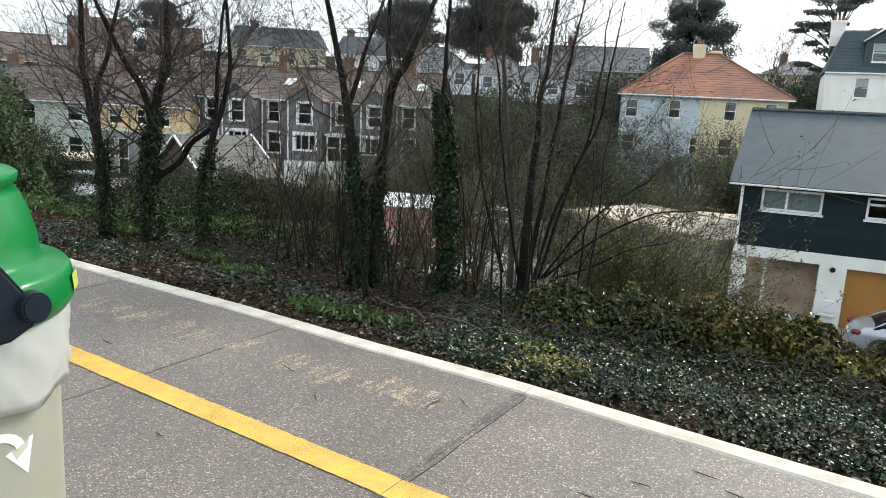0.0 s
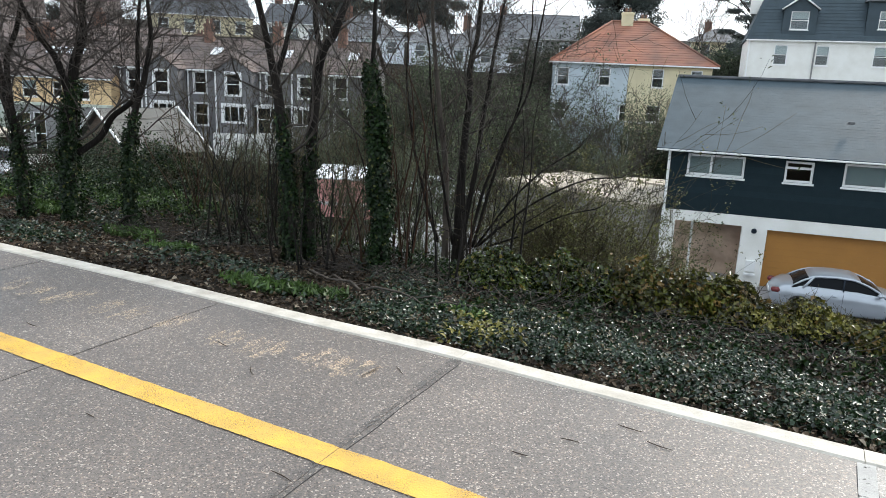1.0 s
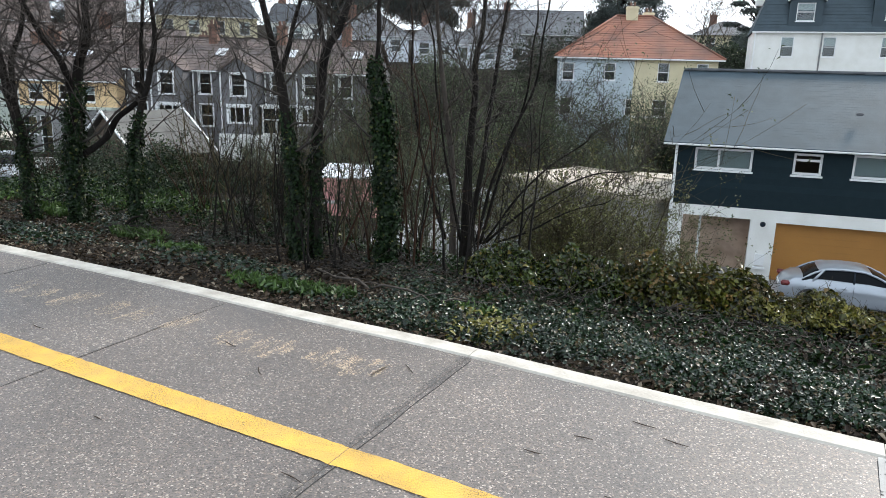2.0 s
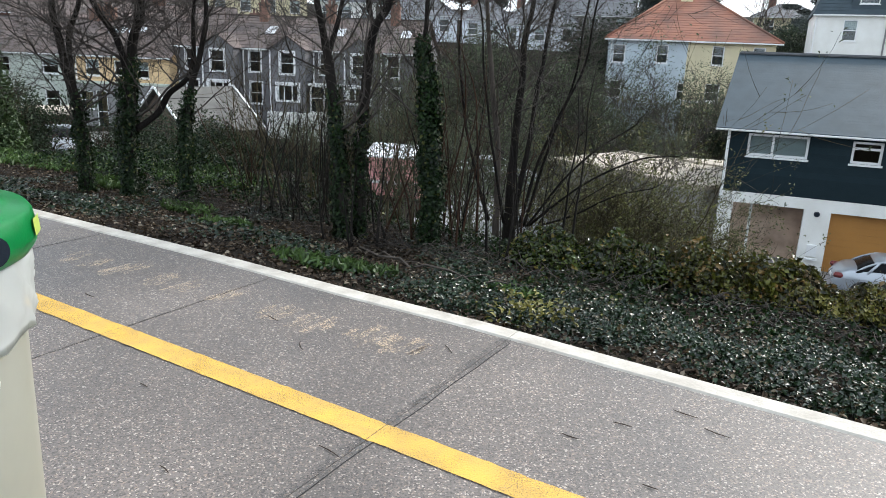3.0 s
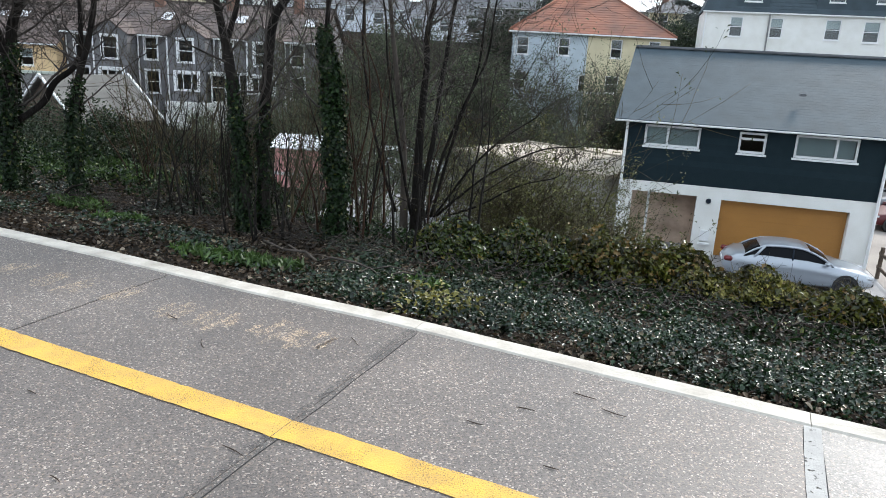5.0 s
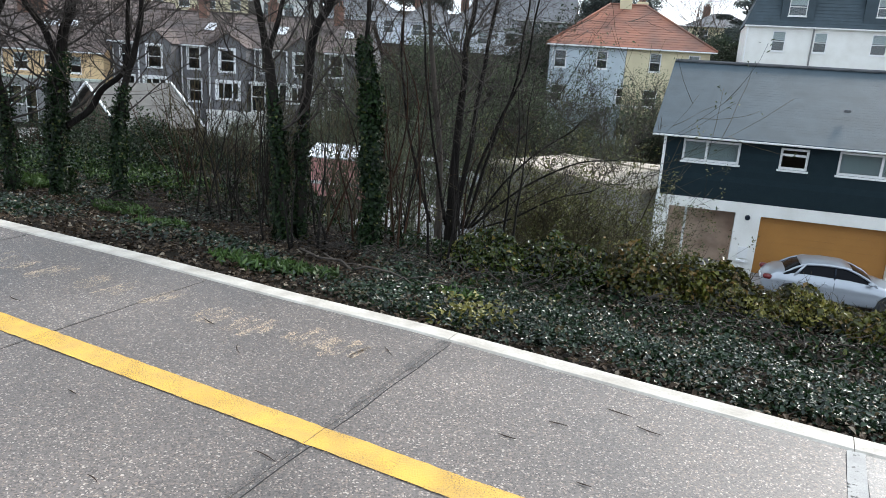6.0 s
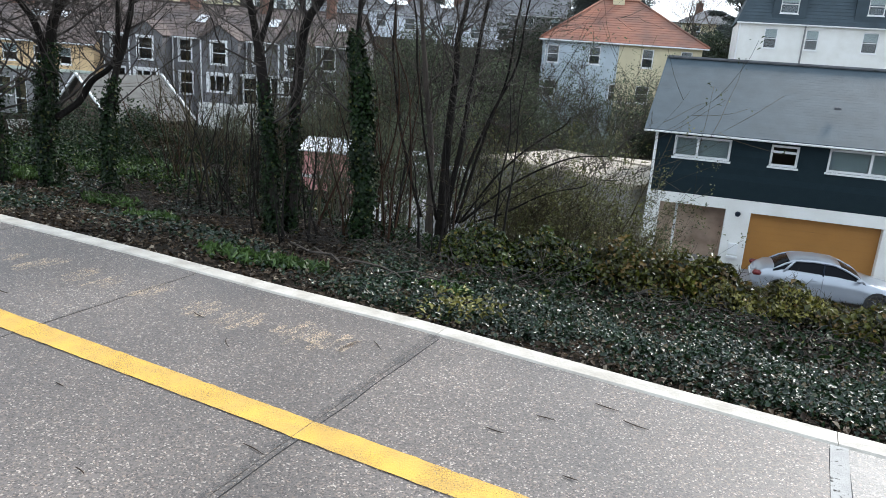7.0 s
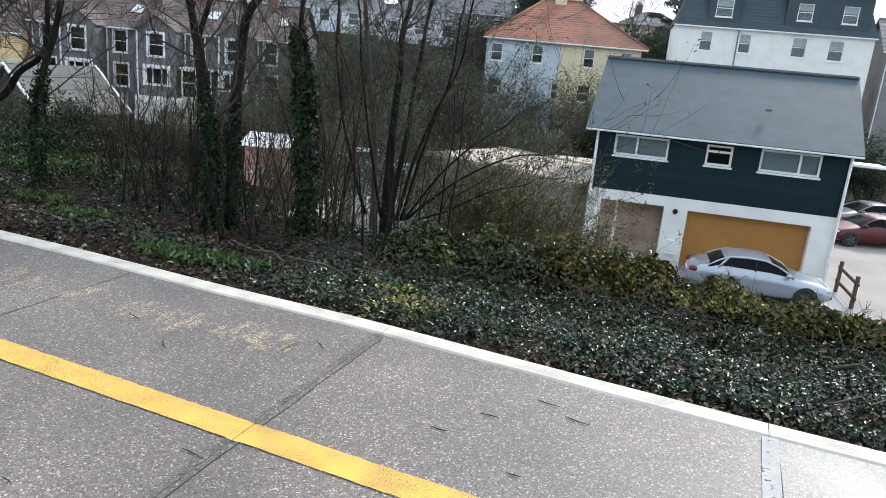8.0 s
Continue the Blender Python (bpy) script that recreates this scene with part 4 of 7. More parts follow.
    slope(h, "slate_course", (-o, -0.38, z0), (W + 0.18, -0.38, z0), (-o + 0.25, D / 2, zr), (W + 0.58, D / 2, zr), 30, M["slate"], lip=0.003, thick=0.06)
    slope(h, "slate_course", (W + o, D + 0.38, z0), (-o, D + 0.38, z0), (W + o, D / 2, zr), (-o + 0.25, D / 2, zr), 5, M["slate"])
    part("ridge", boxes((-o + 0.25, W + 0.58, D / 2 - 0.12, D / 2 + 0.12, zr - 0.02, zr + 0.07), bevel=0.03), M["grey_tile"], h)
    part("gutter", boxes((-o, W + 0.18, -0.45, -0.385, z0 - 0.07, z0 - 0.02), bevel=0.02), M["upvc"], h, "white plastic gutter")
    part("fascia", boxes((-o, W + 0.16, -0.38, -0.35, z0 - 0.085, z0 - 0.03)), M["upvc"], h)
    part("soffit", boxes((-o, W + 0.16, -0.35, -0.004, z0 - 0.07, z0 - 0.05)), M["upvc"], h)
    for a in (0.06, W - 0.06):
        part("downpipe", cylinder((a, -0.09, YARD), (a, -0.09, z0 - 0.06), 0.045, sides=10), M["upvc"], h, "white downpipe")
    part("roof_vent", boxes((5.1, 5.3, 0.9, 1.05, 0.42, 0.50), bevel=0.02), M["grey_tile"], h)
    # things fixed to the pillar
    mb = part("meter_box", box(bmesh.new(), 2.72, 3.0, -0.11, -0.018, -4.28, -3.92, 0.012), M["upvc"], h, "white meter box")
    part("meter_shelf", box(bmesh.new(), 2.70, 3.04, -0.16, -0.018, -4.40, -4.33, 0.01), M["upvc"], mb)
    part("outside_lamp", cylinder((2.84, -0.018, -2.98), (2.84, -0.10, -2.98), 0.085, 0.06, 20), M["black_plastic"], h, "round black wall lamp")
    part("porch_canopy", boxes((W + 0.02, W + 1.1, 0.4, 1.3, -0.95, -0.88)), M["upvc"], h, "white porch canopy")
    return h


dark_house()


def plane_patch(name, pts, z, mat, label, category):
    vv = [(x, y, z) for x, y in pts] + [(x, y, z - 0.3) for x, y in pts]
    n = len(pts)
    ff = [tuple(range(n))] + [(i, i + n, (i + 1) % n + n, (i + 1) % n) for i in range(n)]
    return tagged(mesh_object(name, vv, ff, mat), label, category, kind="structure")


def dhp(a, b):
    p = DH @ Vector((a, b, 0))
    return (p.x, p.y)


plane_patch("yard", [dhp(-10, -4.5), dhp(7.9, -4.5), dhp(7.9, 16), dhp(-13, 16)], YARD + 0.02, M["tarmac"], "grey tarmac yard below the bank", "yard")
plane_patch("driveway", [dhp(7.91, -6.5), dhp(30, -6.5), dhp(30, 14), dhp(7.91, 14)], YARD + 0.024, M["pale_yard"], "pale concrete drive beside the garage house", "drive")


# ---------------------------------------------------------------- cars
def make_car(name, m, paint, label, group="", length=4.4):
    """Saloon car along x, nose towards +x, wheels on z = 0."""
    car = thing(name, m, label, "car", group)
    L = length
    st = [(0.0, 0.50, 0.62, 0.62), (0.03, 0.36, 0.80, 0.74), (0.09, 0.28, 0.95, 0.82), (0.18, 0.24, 1.0, 0.86), (0.30, 0.22, 1.0, 0.88), (0.55, 0.22, 0.985, 0.88), (0.70, 0.22, 0.935, 0.87),
          (0.80, 0.24, 0.83, 0.86), (0.92, 0.26, 0.74, 0.82), (0.975, 0.30, 0.66, 0.74), (1.0, 0.42, 0.55, 0.60)]
    bm = bmesh.new()
    rings = []
    for s, zb, zt, w in st:
        x = (s - 0.5) * L
        zm = zb + (zt - zb) * 0.55
        prof = [(-0.86 * w, zb), (-0.99 * w, zb + 0.10 * (zt - zb) + 0.02), (-w, zm), (-0.95 * w, zt - 0.06), (-0.84 * w, zt), (-0.4 * w, zt + 0.02), (0.4 * w, zt + 0.02), (0.84 * w, zt), (0.95 * w, zt - 0.06), (w, zm), (0.99 * w, zb + 0.10 * (zt - zb) + 0.02), (0.86 * w, zb)]
        rings.append([bm.verts.new((x, p, q)) for p, q in prof])
    for a, b in zip(rings, rings[1:]):
        for k in range(12):
            bm.faces.new((a[k], b[k], b[(k + 1) % 12], a[(k + 1) % 12]))
    bm.faces.new(rings[0][::-1])
    bm.faces.new(rings[-1])
    bmesh.ops.recalc_face_normals(bm, faces=bm.faces[:])
    body = part("body", bm, M[paint], car, smooth=True)
    # glasshouse: rear screen, roof and windscreen over the belt line
    gh = [(0.13, 0.95, 0.95, 0.74), (0.20, 0.93, 1.16, 0.66), (0.27, 0.92, 1.29, 0.60), (0.40, 0.92, 1.335, 0.595), (0.52, 0.92, 1.32, 0.60), (0.60, 0.915, 1.21, 0.64), (0.685, 0.90, 1.03, 0.71), (0.725, 0.89, 0.90, 0.76)]
    bm = bmesh.new()
    rings = []
    for s, zb, zt, w in gh:
        x = (s - 0.5) * L
        rings.append([bm.verts.new(p) for p in ((x, -0.80, zb - 0.03), (x, -0.78 if zt - zb > 0.05 else -0.8, zb), (x, -w, zt - 0.03), (x, -w * 0.85, zt), (x, w * 0.85, zt), (x, w, zt - 0.03), (x, 0.78 if zt - zb > 0.05 else 0.8, zb), (x, 0.80, zb - 0.03))])
    for a, b in zip(rings, rings[1:]):
        for k in range(7):
            bm.faces.new((a[k], b[k], b[k + 1], a[k + 1]))
    bmesh.ops.recalc_face_normals(bm, faces=bm.faces[:])
    part("glasshouse", bm, M["car_glass"], car, "dark tinted glass", True)
    for sd in (-1, 1):
        g = Geo()
        def edge(s):
            for p, q in zip(gh, gh[1:]):
                if p[0] <= s <= q[0]:
                    t = (s - p[0]) / (q[0] - p[0])
                    return Vector(((s - 0.5) * L, sd * (p[3] + (q[3] - p[3]) * t + 0.004), p[2] + (q[2] - p[2]) * t - 0.02))
        g.tube([edge(s) for s in np.linspace(0.135, 0.72, 22)], [0.035] * 22, 6)
        g.tube([Vector((-0.3 * L, sd * 0.80, 0.92)), edge(0.27)], [0.04, 0.04], 6)
        g.make("side_frame", M[paint], car)
        g = Geo()
        g.tube([Vector((-0.045 * L, sd * 0.80, 0.92)), edge(0.46)], [0.026, 0.026], 6)
        g.make("door_pillar", M["black_plastic"], car)
    bm = bmesh.new()
    rf = [(0.236, 1.235, 0.625), (0.245, 1.29, 0.62), (0.30, 1.345, 0.615), (0.40, 1.375, 0.62), (0.50, 1.365, 0.625), (0.56, 1.32, 0.635), (0.568, 1.25, 0.64)]
    rr_ = [[bm.verts.new(((s - 0.5) * L, w * k, z - 0.04 * abs(k) ** 3 - (0.035 if abs(k) == 1 else 0))) for k in (-1, -0.97, -0.8, -0.4, 0, 0.4, 0.8, 0.97, 1)] for s, z, w in rf]
    for a, b in zip(rr_, rr_[1:]):
        for k in range(8):
            bm.faces.new((a[k], b[k], b[k + 1], a[k + 1]))
    bmesh.ops.recalc_face_normals(bm, faces=bm.faces[:])
    part("roof", bm, M[paint], car, smooth=True)
    for s in (0.19, 0.815):
        for sd in (-1, 1):
            x = (s - 0.5) * L
            part("wheel_arch", cylinder((x, sd * 0.70, 0.33), (x, sd * 0.888, 0.33), 0.365, sides=24), M["crack"], car)
            wheel = part("wheel", lathe([(0.18, -0.1), (0.30, -0.105), (0.32, -0.08), (0.325, 0.0), (0.32, 0.08), (0.30, 0.105), (0.21, 0.10), (0.205, 0.04)], 24), M["tyre"], car, smooth=True)
            wheel.matrix_local = Matrix.Translation((x, sd * 0.80, 0.325)) @ Matrix.Rotation(radians(-90 * sd), 4, "X")
            bm = lathe([(0.0, 0.075), (0.05, 0.075), (0.06, 0.05)], 12)
            for k in range(5):
                w = 2 * math.pi * k / 5
                cylinder((0.04 * math.cos(w), 0.04 * math.sin(w), 0.07), (0.21 * math.cos(w), 0.21 * math.sin(w), 0.09), 0.028, 0.024, 6, bm)
            rim = part("rim", bm, M["alloy"], wheel)
    for sd in (-1, 1):
        part("tail_lamp", box(bmesh.new(), -0.5 * L + 0.015, -0.5 * L + 0.26, sd * 0.70 - 0.09, sd * 0.70 + 0.09, 0.70, 0.84, 0.03), M["red_lens"], car, smooth=True)
        part("headlamp", box(bmesh.new(), 0.5 * L - 0.30, 0.5 * L - 0.04, sd * 0.64 - 0.11, sd * 0.64 + 0.11, 0.58, 0.69, 0.03), M["clear_lens"], car, smooth=True)
        part("door_mirror", box(bmesh.new(), 0.16 * L, 0.16 * L + 0.14, sd * 0.90 - 0.09, sd * 0.90 + 0.09, 0.93, 1.04, 0.03), M[paint], car, smooth=True)
        part("door_handle", box(bmesh.new(), -0.12 * L, -0.12 * L + 0.16, sd * 0.885 - 0.012, sd * 0.885 + 0.012, 0.78, 0.81, 0.008), M[paint], car)
        part("door_seam", boxes((-0.045 * L, -0.045 * L + 0.008, sd * 0.876 - 0.006, sd * 0.876 + 0.006, 0.32, 0.88)), M["crack"], car)
    part("plate", box(bmesh.new(), -0.5 * L - 0.012, -0.5 * L + 0.01, -0.26, 0.26, 0.58, 0.69, 0.003), M["upvc"], car)
    part("bumper", box(bmesh.new(), 0.5 * L - 0.12, 0.5 * L + 0.03, -0.56, 0.56, 0.33, 0.46, 0.03), M["black_plastic"], car, smooth=True)
    return car


make_car("silver_car", DH @ pose(5.24, -2.05, YARD + 0.02) @ Matrix.Scale(0.91, 4), "silver", "silver saloon car parked along the ochre garage door", length=4.35)
make_car("red_car", pose(22.6, 25.5, YARD + 0.03, 0, 0, 172) @ Matrix.Scale(0.88, 4), "red_paint", "dark red car parked on the pale drive", length=4.2)
make_car("grey_car", pose(25.0, 28.6, YARD + 0.03, 0, 0, 172) @ Matrix.Scale(0.88, 4), "grey_paint", "grey car parked behind the red car", length=4.3)
make_car("white_car", pose(2.9, 34.6, YARD + 0.02, 0, 0, -12), "white_paint", "white car parked in the yard behind the stems", length=4.3)
make_car("dark_car", pose(-16.4, 32.2, -3.75, 0, 0, -72), "grey_paint", "dark car on the lane beyond the trees", length=4.2)
tagged(bpy.data.objects["dark_car"], "dark grey car parked on the lane below the orange house")
part_lane = boxes((-2.6, 3.2, -2.4, 2.4, -1.6, 0.0))
lane = part("parking_bay", part_lane, M["tarmac"])
lane.matrix_world = pose(-16.4, 32.2, -3.75, 0, 0, -72)
tagged(lane, "raised tarmac parking bay beside the lane", "parking bay", kind="structure")


# open carport with a pale flat roof, and a white garden wall beside it
def lane_carport():
    c = thing("carport", pose(-20.2, 34.7, terrain(-19, 35.5), 0, 0, 27), "open carport with a pale flat roof beyond the trees", "carport")
    part("roof", box(bmesh.new(), -0.2, 3.3, -0.3, 3.2, 2.5, 2.68, 0.02), M["felt"], c, "pale flat roof")
    part("back_wall", boxes((0.0, 3.1, 3.0, 3.15, -0.3, 2.497)), M["timber"], c)
    for x in (0.05, 1.55, 3.05):
        part("post", boxes((x - 0.05, x + 0.05, -0.05, 0.05, -0.3, 2.497)), M["timber"], c)
    w = thing("garden_wall", pose(-17.0, 36.4, terrain(-16.4, 36.6), 0, 0, 24), "low white rendered garden wall on the lane", "wall")
    part("wall_body", box(bmesh.new(), 0, 1.9, 0, 0.2, -0.4, 1.55, 0.01), M["white_render"], w)
    part("wall_cap", box(bmesh.new(), -0.04, 1.94, -0.04, 0.24, 1.552, 1.62, 0.01), M["concrete"], w)


lane_carport()


# timber rail beside the drive
def rail_fence():
    f = thing("rail_fence", DH @ pose(7.95, -0.3, YARD), "weathered timber post and rail fence beside the drive", "fence")
    for b in (0.0, -1.7):
        part("post", box(bmesh.new(), -0.05, 0.05, b - 0.05, b + 0.05, -0.3, 1.0, 0.01), M["timber"], f)
    for z in (0.35, 0.78):
        part("rail", box(bmesh.new(), -0.025, 0.025, -1.9, 0.2, z - 0.05, z + 0.05, 0.008), M["timber"], f)


rail_fence()


# row of flat-roofed garages
def garages():
    base = pose(8.95, 23.3, 0, 0, 0, 128)
    for k in range(3):
        g = thing("garage", base @ pose(0.15 + k * 2.35, 0, YARD), "flat-roofed garage with pale felt roof and rendered walls", "garage", "garages in the yard")
        part("wall", boxes((0, 0.15, -4.6, 0, 0, 2.05), (2.15, 2.3, -4.6, 0, 0, 2.05), (0.15, 2.15, -0.15, 0, 0, 2.05), (0.15, 2.15, -4.6, -4.45, 0, 2.05)), M["concrete"], g)
        part("roof", box(bmesh.new(), -0.02, 2.32, -4.75, 0.15, 2.05, 2.2, 0.02), M["felt"], g, "pale weathered felt roof")
        part("upstand", boxes((-0.02, 2.32, 0.06, 0.15, 2.2, 2.27)), M["felt"], g)
        part("upstand", boxes((-0.02, 2.32, -4.75, -4.66, 2.2, 2.27)), M["felt"], g)
    s = thing("store_shed", pose(10.2, 29.4, YARD, 0, 0, -20), "small pale-roofed store behind the garages", "shed")
    part("wall", boxes((0, 1.9, 0, 2.0, 0, 1.95)), M["mint_render"], s)
    part("roof", box(bmesh.new(), -0.1, 2.0, -0.1, 2.1, 1.95, 2.1, 0.02), M["felt"], s)


garages()


# red-walled shed with white sheet roof
def red_shed():
    s = thing("painted_shed", pose(-2.75, 31.2, YARD, 0, 0, -14), "low shed with faded red wall and white sheet roof", "shed")
    part("wall", boxes((0, 2.3, 0, 2.4, 0, 1.75)), M["shed_red"], s)
    part("white_band", boxes((-0.01, 2.31, -0.03, -0.004, 0.55, 0.68)), M["upvc"], s)
    for k in range(6):
        x = -0.15 + k * 0.43
        mesh_object("roof_sheet", [(x, -0.3, 1.75), (x + 0.42, -0.3, 1.75), (x + 0.42, 1.2, 2.15), (x, 1.2, 2.15), (x, 2.7, 1.75), (x + 0.42, 2.7, 1.75),
                                   (x, -0.3, 1.70), (x + 0.42, -0.3, 1.70), (x, 2.7, 1.70), (x + 0.42, 2.7, 1.70)],
                    [(0, 1, 2, 3), (3, 2, 5, 4), (6, 7, 1, 0), (4, 5, 9, 8)], M["white_paint"], s)
    t = thing("garden_table", pose(-3.75, 29.6, YARD, 0, 0, 10), "pale garden table beside the red shed", "table")
    part("tabletop", box(bmesh.new(), -0.6, 0.6, -0.4, 0.4, 0.98, 1.03, 0.01), M["upvc"], t)
    for x in (-0.5, 0.5):
        for y in (-0.3, 0.3):
            part("leg", boxes((x - 0.03, x + 0.03, y - 0.03, y + 0.03, 0, 0.98)), M["upvc"], t)


M["shed_red"] = material("faded red painted boards", (0.82, 0.42, 0.40), 0.85, (0.68, 0.30, 0.28), scale=2, amount=0.8, bump=0.3, stretch=(6, 6, 1))
red_shed()


# shed with a large weathered sheet roof
def sheet_roof_shed():
    zt, zl = -0.65, -2.5
    zb = terrain(-11, 34) - 0.3
    s = thing("outbuilding", pose(-12.35, 32.9, 0, 0, 0, 50), "timber outbuilding with a big weathered sheet roof and white barge boards", "outbuilding")
    part("wall", boxes((0.15, 3.85, -2.1, 2.1, zb, zl + 0.1)), M["timber"], s)
    slope(s, "roof_sheet", (-0.05, -2.45, zl), (4.0, -2.45, zl), (-0.05, 0, zt), (4.0, 0, zt), 4, M["fibre"], lip=0.03)
    slope(s, "roof_sheet", (4.0, 2.45, zl), (-0.05, 2.45, zl), (4.0, 0, zt), (-0.05, 0, zt), 4, M["fibre"], lip=0.03)
    for x in (-0.08, 4.03):
        for e in (-2.47, 2.47):
            g = Geo()
            g.tube([Vector((x, e, zl + 0.02)), Vector((x, 0, zt + 0.03))], [0.06, 0.06], 4)
            g.make("barge_board", M["upvc"], s)
    for x in (0.15, 3.65):
        vv = [(x, -2.0, zl + 0.1), (x, 2.0, zl + 0.1), (x, 0, zt - 0.12)]
        mesh_object("gable", vv + [(a + 0.2, b, c) for a, b, c in vv], [(0, 1, 2), (5, 4, 3), (0, 3, 4, 1), (1, 4, 5, 2), (2, 5, 3, 0)], M["timber"], s)


sheet_roof_shed()

# red-roofed pair of houses
RW = []
for a0, a1, z0, z1 in ((-5.75, -4.95, 1.05, 2.2), (-2.95, -2.2, 1.1, 2.25), (0.55, 1.3, 1.1, 2.3), (3.05, 3.8, 1.2, 2.3), (-5.8, -5.0, -1.2, -0.1), (-1.4, -0.6, -1.2, -0.1), (0.4, 1.3, -1.2, -0.1), (0.0, 0.85, -3.9, -1.9)):
    RW.append((a0 + 6.0, a1 + 6.0, z0, z1, "sash", 0.0))
rx, ry = 17.4 - 6.0 * math.cos(radians(-12)), 48.8 - 6.0 * math.sin(radians(-12))
red = house("red_roof_house", rx, ry, -12, 10.4, 8.5, -4.4, 2.75, 2.75, "blue_render", "red_tile", RW, "hip", 0.35,
            "half pale blue and half cream house under orange tiled roof", [(5.0, 4.0, 5.0, 6.2, 0.8, 0.5, "cream", 2), (6.3, 5.2, 4.6, 5.9, 0.7, 0.5, "cream", 2)], 18)
part("cream_front", wall_sheet(5.4, -4.4, 2.7, 0.03, [w[:4] for w in RW if w[0] > 5], y=-0.034, x0=5.0), M["cream"], red, "cream rendered half of the front")
part("porch_roof", box(bmesh.new(), 5.0, 7.6, -1.3, -0.04, -1.75, -1.6, 0.03), M["cream"], red)
for a in (5.2, 7.4):
    part("porch_post", boxes((a - 0.08, a + 0.08, -1.25, -1.1, -4.4, -1.75)), M["upvc"], red)
part("bay_band", boxes((5.2, 7.4, -0.12, -0.036, -1.35, -1.22)), M["upvc"], red)

# white terrace with slate mansard behind the garage house
WW = [(-0.78, 0.04, 2.93, 4.22), (1.75, 2.55, 2.95, 4.22), (5.12, 6.05, 2.96, 4.24), (7.4, 8.36, 2.9, 4.2), (-0.7, 0.1, 0.2, 1.7), (5.2, 6.1, 0.2, 1.7)]
wx, wy = 26.7 - 2.5 * math.cos(radians(-24)), 48 + 2.5 * math.sin(radians(24))
wh = house("white_terrace", wx, wy, -24, 12.6, 8.0, -4.4, 4.55, 2.6, "white_render", "slate", [(a + 2.5, b + 2.5, c, d, "sash", 0.45) for a, b, c, d in WW], "mansard", 0.12,
           "white rendered terrace with a slate mansard roof and dormers", [(0.5, 4.0, 6.5, 8.2, 0.9, 0.5, "white_render", 3), (7.0, 4.0, 6.5, 8.0, 0.9, 0.5, "white_render", 3)], 12)
for a0, a1, peak in ((2.0, 4.0, True), (6.9, 12.1, False)):
    d = new("dormer")
    d.parent = wh
    zt = 6.5 if peak else 7.0
    holes = [(a0 + 0.45, a1 - 0.45, 5.2, 6.35)] if peak else [(a0 + 0.7, a0 + 1.65, 5.3, 6.4), (a1 - 1.75, a1 - 0.8, 5.3, 6.4)]
    part("front", wall_sheet(a1 - a0, 4.75, zt, 0.1, holes, y=-0.02, x0=a0), M["slate"], d)
    part("cheek", boxes((a0, a0 + 0.1, 0.08, 1.6, 4.75, zt)), M["slate_hung"], d)
    part("cheek", boxes((a1 - 0.1, a1, 0.08, 1.6, 4.75, zt)), M["slate_hung"], d)
    if peak:
        ym = (a0 + a1) / 2
        for e, r in (((a0 - 0.15, zt - 0.05), (ym, zt + 0.8)), ((a1 + 0.15, zt - 0.05), (ym, zt + 0.8))):
            slope(d, "tile_course", (e[0], -0.15, e[1]), (e[0], 2.2, e[1]), (r[0], -0.15, r[1]), (r[0], 2.2, r[1]), 4, M["slate"])
            g = Geo()
            g.tube([Vector((e[0], -0.17, e[1])), Vector((r[0], -0.17, r[1]))], [0.07, 0.07], 4)
            g.make("barge_board", M["upvc"], d)
        vv = [(a0, 0.0, zt), (a1, 0.0, zt), (ym, 0.0, zt + 0.72)]
        mesh_object("gablet", vv + [(x, 0.1, z) for x, _, z in vv], [(0, 1, 2), (5, 4, 3), (0, 3, 4, 1), (1, 4, 5, 2), (2, 5, 3, 0)], M["slate"], d)
    else:
        part("dormer_roof", boxes((a0 - 0.15, a1 + 0.15, -0.2, 2.0, zt, zt + 0.12)), M["grey_tile"], d)
    for h_ in holes:
        add_window(wh, *h_, y=-0.02, style="sash", blind=0.4)
part("pipe", cylinder((4.15, -0.06, -4.0), (4.15, -0.06, 4.5), 0.05, sides=8), M["grey_render"], wh)

# grey terrace with gabled wings
QX, QY, QYAW = -9.3, 44.1, -10
RQ = pose(QX, QY, 0, 0, 0, QYAW)


